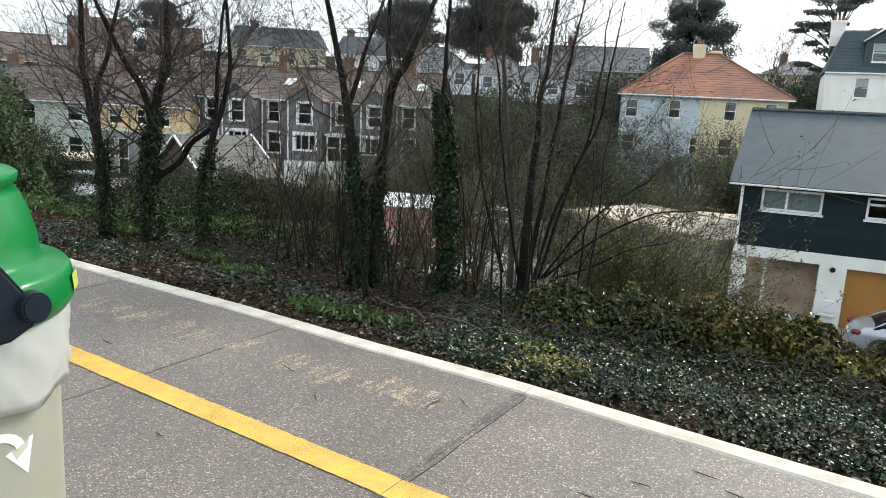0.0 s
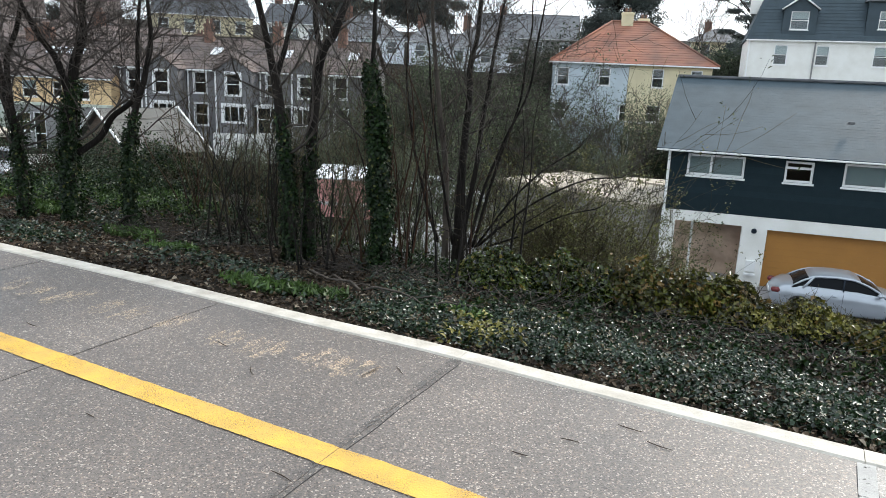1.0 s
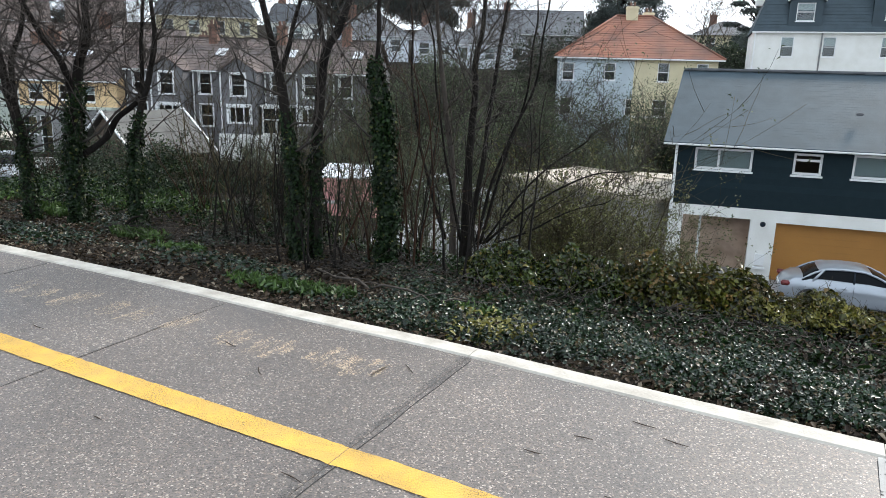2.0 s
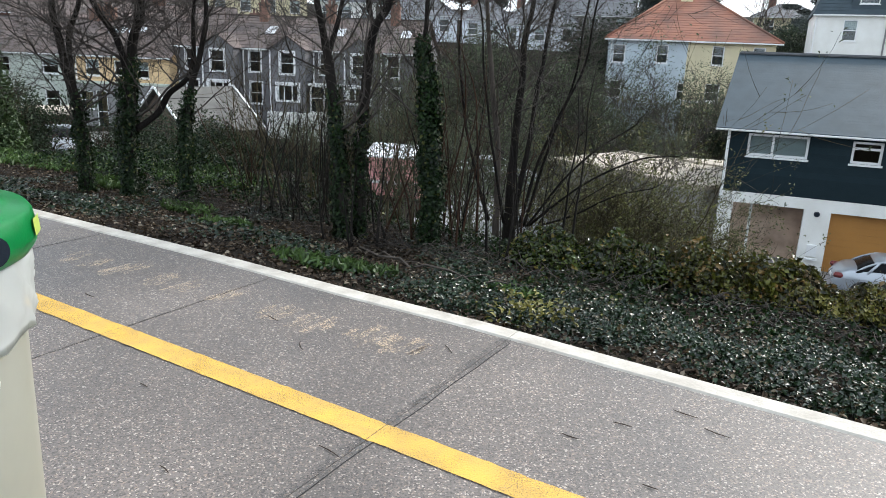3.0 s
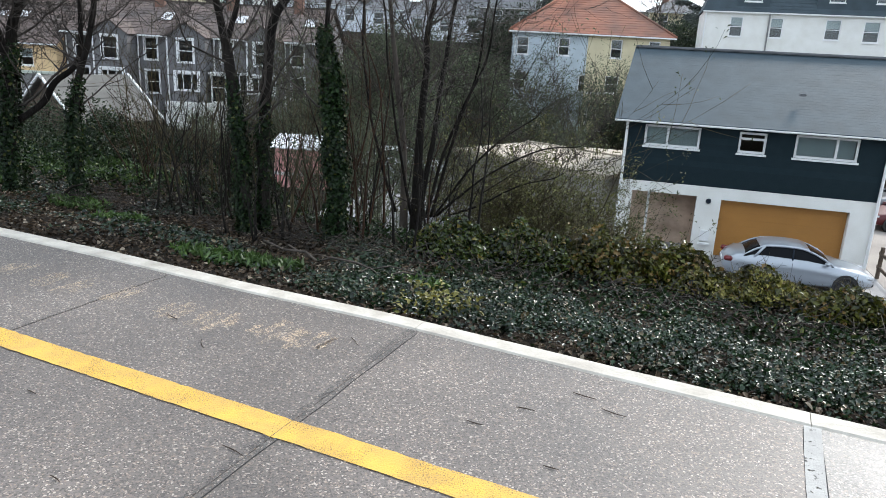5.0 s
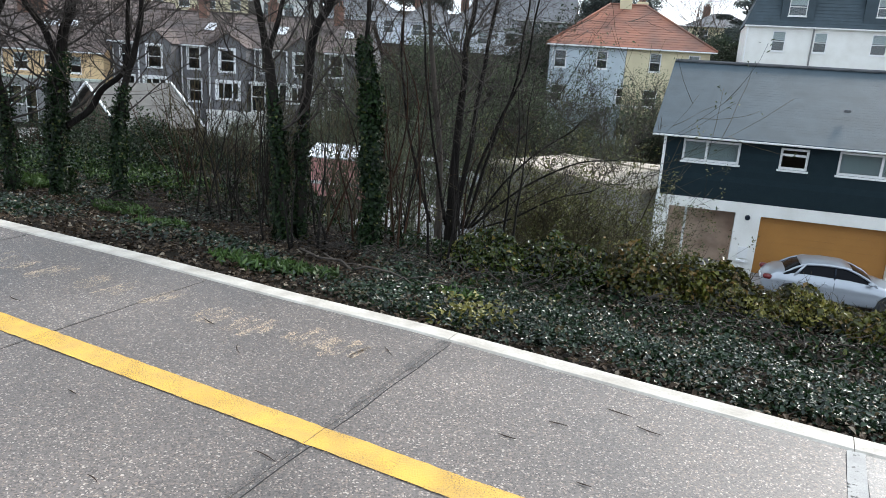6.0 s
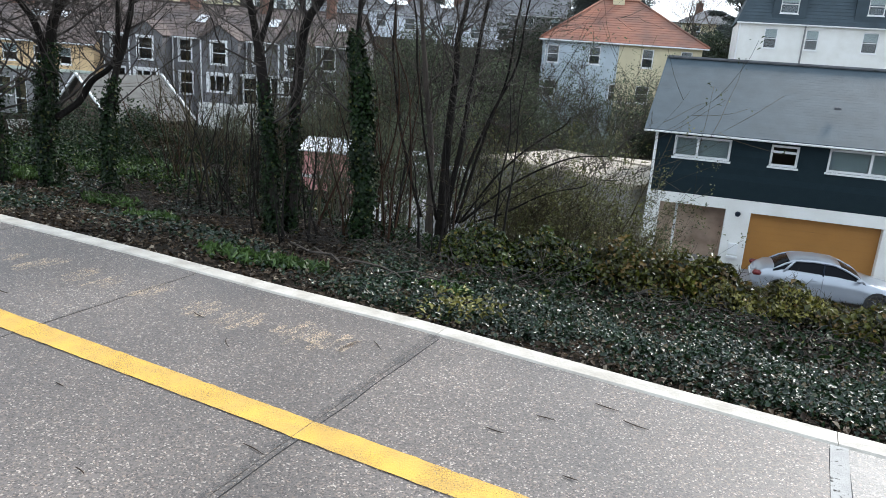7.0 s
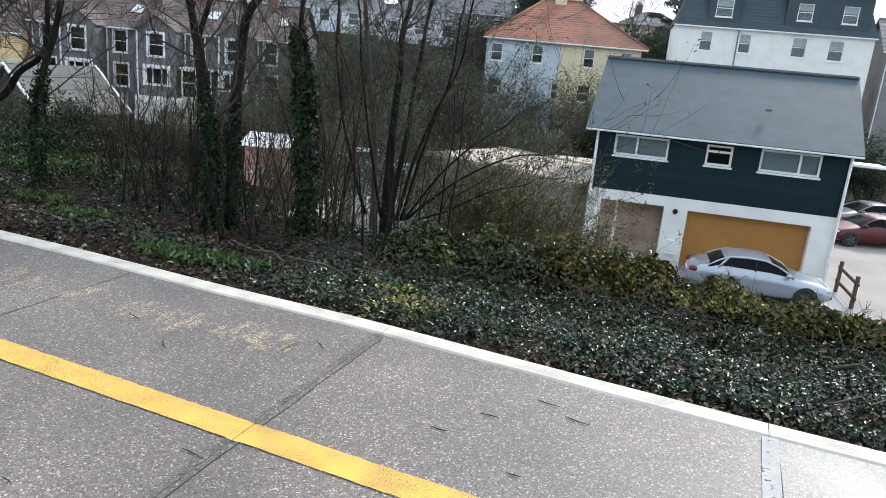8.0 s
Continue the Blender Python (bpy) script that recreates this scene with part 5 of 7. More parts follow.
def terrace_house(a, width, wing, wing_w, label, mat="dark_render"):
    p = RQ @ Vector((a, 1.2, 0))
    wins = [(0.35, 1.15, -0.25, 1.0), (0.35, 1.15, -2.1, -0.9)] if wing > 1.6 else []
    far = wing + wing_w - a + 0.35
    right = wing - a + wing_w
    for s in (right + 0.45, right + 1.75):
        if s + 0.75 < width:
            wins += [(s, s + 0.75, -0.3, 0.95, "sash", 0.0, 0.07), (s, s + 0.8, -2.2, -0.9, "sash", 0.0, 0.07)]
    h = house("terraced_house", p.x, p.y, QYAW, width, 7.5, -4.5, 1.15, 1.9, mat, "brown_tile", wins, "gable", 0.2, label,
              [(right + 0.2, 3.2, 2.2, 3.9, 0.55, 0.45, "brick", 2)], 12, group="grey terrace")
    w0 = wing - a
    w1 = w0 + wing_w
    ym = (w0 + w1) / 2
    up = (ym - 0.45, ym + 0.40, -0.31, 0.94)
    lo = (ym - 0.62, ym + 0.62, -1.86, -0.92)
    bm = wall_sheet(wing_w, -4.5, 1.15, 0.2, [up, lo], y=-1.2, x0=w0)
    part("wing_front", bm, M[mat], h)
    part("wing_sides", boxes((w0, w0 + 0.2, -1.0, 0.0, -4.5, 1.15), (w1 - 0.2, w1, -1.0, 0.0, -4.5, 1.15)), M[mat], h)
    vv = [(w0, -1.2, 1.153), (w1, -1.2, 1.153), (ym, -1.2, 1.85)]
    mesh_object("wing_gable", vv + [(x, -1.0, z) for x, _, z in vv], [(0, 1, 2), (5, 4, 3), (0, 3, 4, 1), (1, 4, 5, 2), (2, 5, 3, 0)], M[mat], h)
    for e in (w0 - 0.12, w1 + 0.12):
        slope(h, "tile_course", (e, -1.32, 1.08), (e, 2.6, 1.08), (ym, -1.32, 1.9), (ym, 2.6, 1.9), 4, M["brown_tile"])
    add_window(h, *up, y=-1.2, style="sash", surround=0.1)
    add_window(h, *lo, y=-1.2, style="three", surround=0.16)
    for e in (w0 + 0.05, w1 + 0.12):
        part("downpipe", cylinder((e, -1.27 if e < ym else -0.08, -4.4), (e, -1.27 if e < ym else -0.08, 1.05), 0.05, sides=8), M["upvc"], h)
    part("wing_plinth", boxes((w0 - 0.1, w1 + 1.7, -1.5, -1.21, -4.5, -2.5)), M["white_render" if a == -0.9 else "grey_render"], h, "painted garden wall")
    sk = box(bmesh.new(), right + 0.9, right + 1.5, 0, 0.03, 0, 0.95)
    o = part("skylight", sk, M["clear_lens"], h)
    o.matrix_local = Matrix.Translation((0, 1.4, 1.15 + 1.9 * 1.4 / 3.75 + 0.16)) @ Matrix.Rotation(radians(-63), 4, "X")
    return h


terrace_house(-5.0, 4.1, -4.75, 2.0, "dark grey rendered terraced house with a gabled wing and brown tiles")
terrace_house(-0.9, 4.7, -0.5, 2.2, "dark grey terraced house with white window surrounds and downpipes")
terrace_house(3.8, 4.2, 4.05, 1.8, "dark grey terraced house with a roof light and white sash windows")
p = RQ @ Vector((-7.0, 1.2, 0))
house("terraced_house", p.x, p.y, QYAW, 1.95, 7.5, -4.5, 1.15, 1.9, "dark_render", "brown_tile", [(0.55, 1.3, -0.3, 0.95, "sash", 0.0, 0.07), (0.55, 1.35, -2.2, -0.9, "sash", 0.0, 0.07)],
      "gable", 0.2, "narrow dark grey terraced house joining the apricot house", [], 12, group="grey terrace")
# glazed back porch between the wings
pp = RQ @ pose(1.95, 0.1, -4.4)
gp = thing("back_porch", pp, "white framed glazed back porch of the terrace", "porch")
part("porch_wall", boxes((0, 1.7, 0.0, 1.0, 0, 2.0)), M["white_render"], gp)
part("porch_frame", boxes((0, 0.08, -0.05, 0.02, 2.0, 3.5), (0.8, 0.88, -0.05, 0.02, 2.0, 3.5), (1.62, 1.7, -0.05, 0.02, 2.0, 3.5), (0.08, 1.62, -0.05, 0.02, 3.42, 3.5), (0.08, 1.62, -0.05, 0.02, 2.75, 2.81)), M["upvc"], gp)
part("porch_pane", boxes((0.08, 1.62, 0.03, 0.04, 2.0, 3.42)), M["car_glass"], gp)
part("porch_roof", box(bmesh.new(), -0.1, 1.8, -0.15, 1.0, 3.5, 3.62, 0.02), M["upvc"], gp)

# apricot house and its neighbours on the left
OYAW = -8
OW = [(0.72, 1.62, -0.9, 0.07, "sash", 0.5), (2.6, 3.2, -0.85, 0.05, "sash", 0.0), (4.1, 4.85, -0.95, 0.0, "sash", 0.5)]
oh = house("apricot_house", -22.3, 46.4, OYAW, 6.2, 7.5, -4.5, 0.38, 2.1, "orange_render", "brown_tile", OW, "gable", 0.2, "apricot rendered house with a grey ground floor and roof lights",
           [(0.3, 3.7, 1.9, 3.3, 0.9, 0.5)], 12)
part("ground_floor", wall_sheet(6.2, -4.5, -1.35, 0.6, [(0.6, 1.5, -2.9, -1.8), (1.65, 2.4, -4.3, -1.75), (3.4, 4.4, -2.8, -1.8)], y=-0.64), M["grey_render"], oh, "grey rendered ground floor extension")
part("lean_to_roof", boxes((-0.1, 6.3, -0.75, -0.003, -1.35, -1.22)), M["mint_render"], oh)
for w_ in ((0.6, 1.5, -2.9, -1.8), (1.65, 2.4, -4.3, -1.75), (3.4, 4.4, -2.8, -1.8)):
    add_window(oh, *w_, y=-0.64, style="sash")
for a in (1.0, 2.35):
    o = part("skylight", box(bmesh.new(), a, a + 1.1, 0, 0.03, 0, 0.75), M["clear_lens"], oh)
    o.matrix_local = Matrix.Translation((0, 2.2, 0.38 + 2.1 * 2.2 / 3.75 + 0.13)) @ Matrix.Rotation(radians(-61), 4, "X")
p = pose(-22.3, 46.4, 0, 0, 0, OYAW) @ Vector((-8.05, 0.1, 0))
house("pale_green_house", p.x, p.y, OYAW, 8.0, 7.5, -4.5, 0.38, 2.1, "mint_render", "brown_tile", [(5.8, 6.9, -0.9, 0.05, "sash", 0.5), (2.6, 3.6, -0.9, 0.05), (5.8, 6.8, -3.0, -1.9)], "gable", 0.2,
      "pale green rendered terraced house with brown tiled roof", [(7.5, 3.7, 1.9, 3.2, 0.9, 0.5)], 12)
p = pose(-22.3, 46.4, 0, 0, 0, OYAW) @ Vector((-16.2, 0.3, 0))
house("grey_house", p.x, p.y, OYAW, 8.0, 7.5, -4.5, 0.38, 2.1, "white_render", "grey_tile", [(1.2, 2.2, -0.9, 0.05), (5.2, 6.2, -0.9, 0.05), (1.2, 2.2, -3.0, -1.9)], "gable", 0.2,
      "white rendered terraced house with a grey roof", [(7.5, 3.7, 1.9, 3.2, 0.9, 0.5)], 12)


# houses up the hillside, each facing the valley
def hill_house(name, x, y, width, zb, ze, rise, wall, roof, kind, label, floors=2, n=3, depth=8.0, yaw=None, chimney=True):
    yaw = -math.degrees(math.atan2(x, y)) if yaw is None else yaw
    wins = []
    fh = (ze - max(zb, ze - 2.7 * floors)) / floors
    for f in range(floors):
        for k in range(n):
            a = width * (k + 0.5) / n - 0.55
            wins.append((a, a + 1.1, ze - fh * (f + 1) + 0.9, ze - fh * f - 0.45, "sash", 0.3 * ((k + f) % 2)))
    c, s = math.cos(radians(yaw)), math.sin(radians(yaw))
    return house(name, x - c * width / 2, y - s * width / 2, yaw, width, depth, zb, ze, rise, wall, roof, wins, kind, 0.3, label,
                 [(width * 0.25, depth / 2, ze + rise * 0.7, ze + rise + 1.0, 0.9, 0.6)] if chimney else [], 8, group="houses up the hillside")


HILL = [
    ("hill_villa", -2.0, 85.0, 8.5, 5.2, 2.4, "hazy_white_render", "grey_tile", "hip", "white hillside villa with a grey hip roof", 2, 3),
    ("hill_villa", 5.4, 84.0, 5.6, 4.9, 2.0, "hazy_white_render", "grey_tile", "hip", "small white hillside house with a grey hip roof", 2, 2),
    ("hill_house", 10.8, 79.5, 8.8, 4.4, 2.4, "hazy_white_render", "grey_tile", "hip", "broad white house with a grey hip roof on the hillside", 2, 3),
    ("long_roof_house", 18.0, 95.0, 13.0, 6.4, 3.0, "grey_render", "grey_tile", "gable", "long grey roofed house near the skyline", 2, 4),
    ("yellow_terrace", -19.5, 83.0, 10.5, 6.5, 2.0, "cream", "grey_tile", "mansard", "yellow hillside terrace with a grey mansard roof", 2, 4),
    ("white_terrace_block", -10.2, 85.5, 6.5, 6.2, 2.0, "white_render", "grey_tile", "mansard", "white hillside terrace house with a mansard roof", 2, 3),
    ("gabled_house", -38.5, 81.5, 6.0, 5.6, 3.2, "white_render", "brown_tile", "gable", "white gabled house with brown tiles near the skyline", 2, 2),
    ("gabled_house", -31.5, 84.5, 5.5, 5.4, 3.0, "grey_render", "brown_tile", "gable", "grey gabled house with brown tiles on the hillside", 2, 2),
    ("brick_house", -19.0, 57.5, 7.5, 2.2, 1.8, "brick", "brown_tile", "gable", "brown brick terraced house behind the grey terrace", 2, 3),
    ("brick_house", -27.5, 58.5, 8.5, 2.4, 1.9, "brick", "brown_tile", "gable", "brown brick house with two chimneys behind the apricot house", 2, 3),
    ("slate_house", -13.2, 60.0, 4.5, 1.4, 1.4, "blue_render", "grey_tile", "gable", "pale blue back house with grey roof", 1, 2),
    ("brick_house", -37.5, 60.0, 9.0, 3.2, 2.2, "brick", "brown_tile", "gable", "brown brick house high on the hillside", 2, 3),
    ("skyline_house", 42.0, 91.0, 7.5, 6.8, 1.6, "cream", "grey_tile", "hip", "cream house with grey roof on the skyline", 1, 2),
    ("side_house", 40.5, 43.5, 6.0, 4.0, 2.2, "grey_render", "grey_tile", "gable", "grey rendered house beside the white terrace", 2, 2),
]
for nm, x, y, w, ze, rise, wall, roof, kd, lb, fl, n in HILL:
    hill_house(nm, x, y, w, terrain(x, y) - 2.5, ze, rise, wall, roof, kd, lb, fl, n, yaw=-30 if nm == "side_house" else None)


# ---------------------------------------------------------------- trees and shrubs
def ground_at(x, y):
    return terrain(x, y)


def grow(g, p, d, length, r, level, tips, rise=0.25, wander=0.22, counts=(0, 5, 4, 3), minr=0.0022, fine=None):
    """A branch with its side branches; tips collects the ends and joints of the finest ones."""
    n = max(4, int(length / 0.14)) if level < 2 else 4
    n = min(n, 14)
    pts, rad, q, dd = [p.copy()], [r], p.copy(), d.normalized()
    for i in range(n):
        k = Vector((rnd.gauss(0, 1), rnd.gauss(0, 1), rnd.gauss(0, 1))) * wander
        dd = (dd + k * 0.6 + Vector((0, 0, rise)) * (0.22 if level else 0.1)).normalized()
        q = q + dd * (length / n)
        pts.append(q.copy())
        rad.append(max(minr * 0.6, r * (1 - 0.8 * (i + 1) / n)))
    g.tube(pts, rad, 6 if level < 2 else 4 if level < 3 else 3)
    if level >= 3:
        tips.append(pts[-1])
        return
    for k in range(counts[level] if level < len(counts) else 3):
        t = rnd.uniform(0.22, 0.97)
        i = min(n - 1, int(t * n))
        base = pts[i].lerp(pts[i + 1], t * n - i)
        ax = (pts[i + 1] - pts[i]).normalized()
        side = ax.orthogonal().normalized()
        side.rotate(Matrix.Rotation(rnd.uniform(0, 2 * math.pi), 3, ax))
        nd = (ax * rnd.uniform(0.5, 1.0) + side * rnd.uniform(0.5, 1.0)).normalized()
        grow(fine or g, base, nd, length * rnd.uniform(0.35, 0.65), max(minr, rad[i] * 0.55), level + 1, tips, rise, wander, counts, minr, fine)


def smooth_path(pts, radii, steps=5):
    """A rounded, slightly knotty line through the given points."""
    out, rr_ = [], []
    n = len(pts)
    for i in range(n - 1):
        p0, p1, p2, p3 = pts[max(i - 1, 0)], pts[i], pts[i + 1], pts[min(i + 2, n - 1)]
        for s in range(steps):
            t = s / steps
            q = 0.5 * ((2 * p1) + (p2 - p0) * t + (2 * p0 - 5 * p1 + 4 * p2 - p3) * t * t + (3 * p1 - p0 - 3 * p2 + p3) * t ** 3)
            j = radii[i] + (radii[i + 1] - radii[i]) * t
            sway = 0.5 * j + (0.035 if radii[0] < 0.025 else 0.012) * min(1.0, 2.0 * (i + t) / n)
            out.append(q + Vector((noise.noise(q * 2.4), noise.noise(q * 2.4 + Vector((5, 1, 2))), 0)) * sway)
            rr_.append(j * (1 + 0.18 * noise.noise(q * 6)))
    return out + [pts[-1]], rr_ + [radii[-1]]


def big_tree(label, lines, bark="bark", crown=2.6, limbs=24, ivy=None, climb=1.25, counts=(0, 7, 4, 3), rise=0.3, name="bare_tree", leaf=0.029, reach=1.0):
    """A tree given by lines of (x, y, z, radius); the first line is the trunk. ivy: (top height, thickness, leaves)."""
    x0, y0 = lines[0][0][:2]
    zg = ground_at(x0, y0)
    t = thing(name, pose(x0, y0, zg), label, "tree", "bare trees on the bank")
    off = Vector((x0, y0, zg))
    tips = []
    for li, ln in enumerate(lines):
        pts = [Vector(p[:3]) - off for p in ln]
        rad = [p[3] * 0.74 for p in ln]
        if li == 0:
            pts = [Vector((pts[0].x, pts[0].y, -0.15))] + pts
            rad = [rad[0] * 1.35] + rad
        # carry the line on upwards beyond what is given
        d = (pts[-1] - pts[-2]).normalized()
        end = crown * (0.25 if pts[-1].z + zg < 1.2 else 1.0)
        for s in range(3):
            d = (d + Vector((rnd.gauss(0, 0.14), rnd.gauss(0, 0.14), 0.18))).normalized()
            pts.append(pts[-1] + d * end / 3)
            rad.append(rad[-1] * 0.62)
        sp, sr = smooth_path(pts, rad)
        stem = Geo()
        stem.tube(sp, sr, 10)
        limb = stem.make("limb" if li else "trunk", M[bark], t)
        fine = Geo()
        for k in range(limbs if li == 0 else max(4, limbs // 2)):
            i = int(rnd.uniform(0.26 if li == 0 else 0.1, 0.98) ** 0.9 * (len(sp) - 1))
            w = rnd.uniform(0, 2 * math.pi)
            dd = Vector((math.cos(w), math.sin(w), rnd.uniform(0.3, 1.1)))
            br = Geo()
            grow(br, sp[i], dd, rnd.uniform(0.7, 1.9) * reach * (0.45 if rad[0] < 0.0152 else 1.0), max(0.0042, sr[i] * 0.24), 1, tips, rise, 0.30, counts, 0.0024, fine)
            br.make("branch", M["bark_mid" if bark == "bark" else bark], limb)
        tagged(fine.make("twig_spray", M["bark_mid" if bark == "bark" else bark], limb), kind="stuff")
    if ivy:
        top, thick, count = ivy
        top, count = top * 1.12, int(count * 1.9)
        sp = [Vector(p[:3]) - off for p in lines[0]]
        sp = [Vector((sp[0].x, sp[0].y, 0.0))] + sp
        cs, ns = [], []
        sp2, _ = smooth_path(sp, [0.05] * len(sp), 12)
        sp2 = [p for p in sp2 if p.z + zg < top]
        for k in range(count):
            p = sp2[int(rnd.random() ** climb * (len(sp2) - 1))]
            w = rnd.uniform(0, 2 * math.pi)
            fr = (p.z + zg) / max(top, 0.1)
            lump = 0.85 + 0.75 * noise.noise(Vector((math.cos(w) * 1.5, math.sin(w) * 1.5, p.z * 3.4 + x0))) + 0.5 * noise.noise(Vector((math.cos(w) * 4, math.sin(w) * 4, p.z * 9)))
            if rnd.random() < 0.85 * smooth((fr - 0.5) / 0.6) or lump < 0.30 + 0.35 * fr:
                continue
            r = thick * lump * rnd.uniform(0.5, 1.15) * (1 - 0.35 * max(0, fr) ** 3)
            nrm = Vector((math.cos(w), math.sin(w), 0.35))
            cs.append(p + Vector((math.cos(w) * r, math.sin(w) * r, rnd.uniform(-0.06, 0.06))))
            ns.append(nrm)
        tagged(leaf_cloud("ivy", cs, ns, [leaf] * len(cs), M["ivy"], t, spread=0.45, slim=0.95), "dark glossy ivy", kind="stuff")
    return t


big_tree("bare tree with a forked dark trunk and ivied foot", [
    [(-3.9, 8.24, -0.25, 0.085), (-3.9, 8.24, 0.19, 0.08), (-3.88, 8.14, 0.66, 0.07), (-3.91, 8.01, 1.18, 0.055), (-3.91, 7.9, 1.67, 0.045)],
    [(-3.88, 8.14, 0.66, 0.05), (-3.85, 8.04, 1.35, 0.04), (-3.71, 8.0, 1.69, 0.032)]], climb=1.1, ivy=(0.75, 0.085, 3200), limbs=30, counts=(0, 8, 5, 3))
big_tree("bare tree with ivy thick round its trunk", [
    [(-3.33, 8.06, -0.25, 0.10), (-3.32, 8.06, 0.27, 0.095), (-3.23, 7.99, 0.99, 0.08), (-3.16, 8.02, 1.38, 0.065), (-3.09, 8.05, 1.72, 0.055)],
    [(-3.23, 7.99, 0.99, 0.06), (-3.27, 7.87, 1.38, 0.045), (-3.39, 7.71, 1.69, 0.038)],
    [(-3.24, 8.1, 0.44, 0.05), (-3.02, 8.15, 0.62, 0.044), (-2.86, 8.10, 0.84, 0.041), (-2.60, 8.05, 1.06, 0.036), (-2.53, 8.0, 1.5, 0.03)]], climb=1.0, ivy=(1.1, 0.115, 6500), limbs=34, counts=(0, 8, 5, 3))
big_tree("slender bare tree with ivied lower trunk", [
    [(-2.64, 7.89, -0.26, 0.06), (-2.64, 7.9, 0.32, 0.055), (-2.58, 7.92, 0.9, 0.05), (-2.45, 7.96, 1.3, 0.04), (-2.39, 7.98, 1.75, 0.03)]], climb=1.1, ivy=(0.85, 0.085, 3600), limbs=30, counts=(0, 8, 5, 3))
big_tree("ivied tree forking into two dark stems", [
    [(-0.80, 6.58, -0.33, 0.075), (-0.84, 6.58, 0.3, 0.07), (-0.88, 6.57, 0.89, 0.06), (-0.93, 6.56, 1.32, 0.05), (-1.0, 6.45, 1.72, 0.035)],
    [(-0.93, 6.56, 1.32, 0.035), (-0.85, 6.59, 1.6, 0.028), (-0.80, 6.59, 1.8, 0.022)]], ivy=(0.95, 0.078, 4600), limbs=16, leaf=0.027)
big_tree("leaning ivied tree with a broken pale limb", [
    [(-0.65, 6.7, -0.32, 0.08), (-0.66, 6.7, 0.49, 0.07), (-0.6, 6.7, 1.24, 0.062), (-0.55, 6.71, 1.57, 0.055), (-0.42, 6.72, 1.80, 0.045)],
    [(-0.55, 6.71, 1.57, 0.035), (-0.60, 6.7, 1.8, 0.03)]], ivy=(0.85, 0.072, 3800), limbs=13, leaf=0.027)
big_tree("tree smothered in dense dark ivy", [
    [(0.01, 6.33, -0.34, 0.075), (-0.02, 6.33, 0.37, 0.065), (-0.07, 6.33, 1.08, 0.05), (-0.1, 6.33, 1.4, 0.03), (-0.09, 6.33, 1.75, 0.024)]], climb=0.9, ivy=(1.36, 0.105, 10000), limbs=13, leaf=0.028)
big_tree("dark bare tree with a straight trunk", [
    [(0.81, 7.49, -0.3, 0.075), (0.82, 7.49, 0.44, 0.06), (0.85, 7.48, 1.06, 0.048), (0.86, 7.48, 1.5, 0.04), (0.92, 7.47, 1.87, 0.033)]], limbs=27)
big_tree("slim grey bare tree", [[(0.69, 7.6, -0.33, 0.05), (0.66, 7.6, 0.48, 0.042), (0.56, 7.61, 1.16, 0.035), (0.48, 7.62, 1.85, 0.026)]], "bark_pale", limbs=19)
big_tree("many-stemmed bare tree spreading over the bank", [
    [(0.85, 7.38, -0.24, 0.042), (0.95, 7.37, 0.52, 0.036), (1.02, 7.35, 1.24, 0.03), (1.10, 7.33, 1.87, 0.022)],
    [(0.9, 7.27, -0.3, 0.026), (1.02, 7.1, 0.4, 0.022), (1.20, 6.95, 0.92, 0.018), (1.36, 6.85, 1.38, 0.014), (1.40, 6.75, 1.84, 0.011)],
    [(1.02, 7.36, -0.3, 0.02), (1.30, 7.18, 0.02, 0.016), (1.62, 7.0, 0.30, 0.013), (1.95, 6.9, 0.48, 0.010), (2.25, 6.85, 0.52, 0.007)],
    [(0.98, 7.3, -0.3, 0.018), (1.28, 7.15, 0.20, 0.015), (1.58, 7.0, 0.56, 0.012), (1.85, 6.9, 0.78, 0.009)],
    [(1.08, 7.3, -0.3, 0.016), (1.42, 7.1, -0.12, 0.013), (1.78, 6.95, 0.12, 0.010), (2.08, 6.9, 0.2, 0.007)],
    [(0.95, 7.3, -0.3, 0.024), (1.12, 7.2, 0.5, 0.02), (1.28, 7.1, 1.1, 0.016), (1.36, 7.0, 1.8, 0.012)],
    [(0.75, 7.4, -0.3, 0.022), (0.58, 7.35, 0.5, 0.018), (0.47, 7.3, 1.2, 0.014), (0.40, 7.3, 1.8, 0.010)],
    [(0.60, 7.5, -0.3, 0.024), (0.36, 7.45, 0.5, 0.02), (0.25, 7.4, 1.2, 0.016), (0.22, 7.4, 1.8, 0.012)]], limbs=16, crown=1.0, reach=0.6)


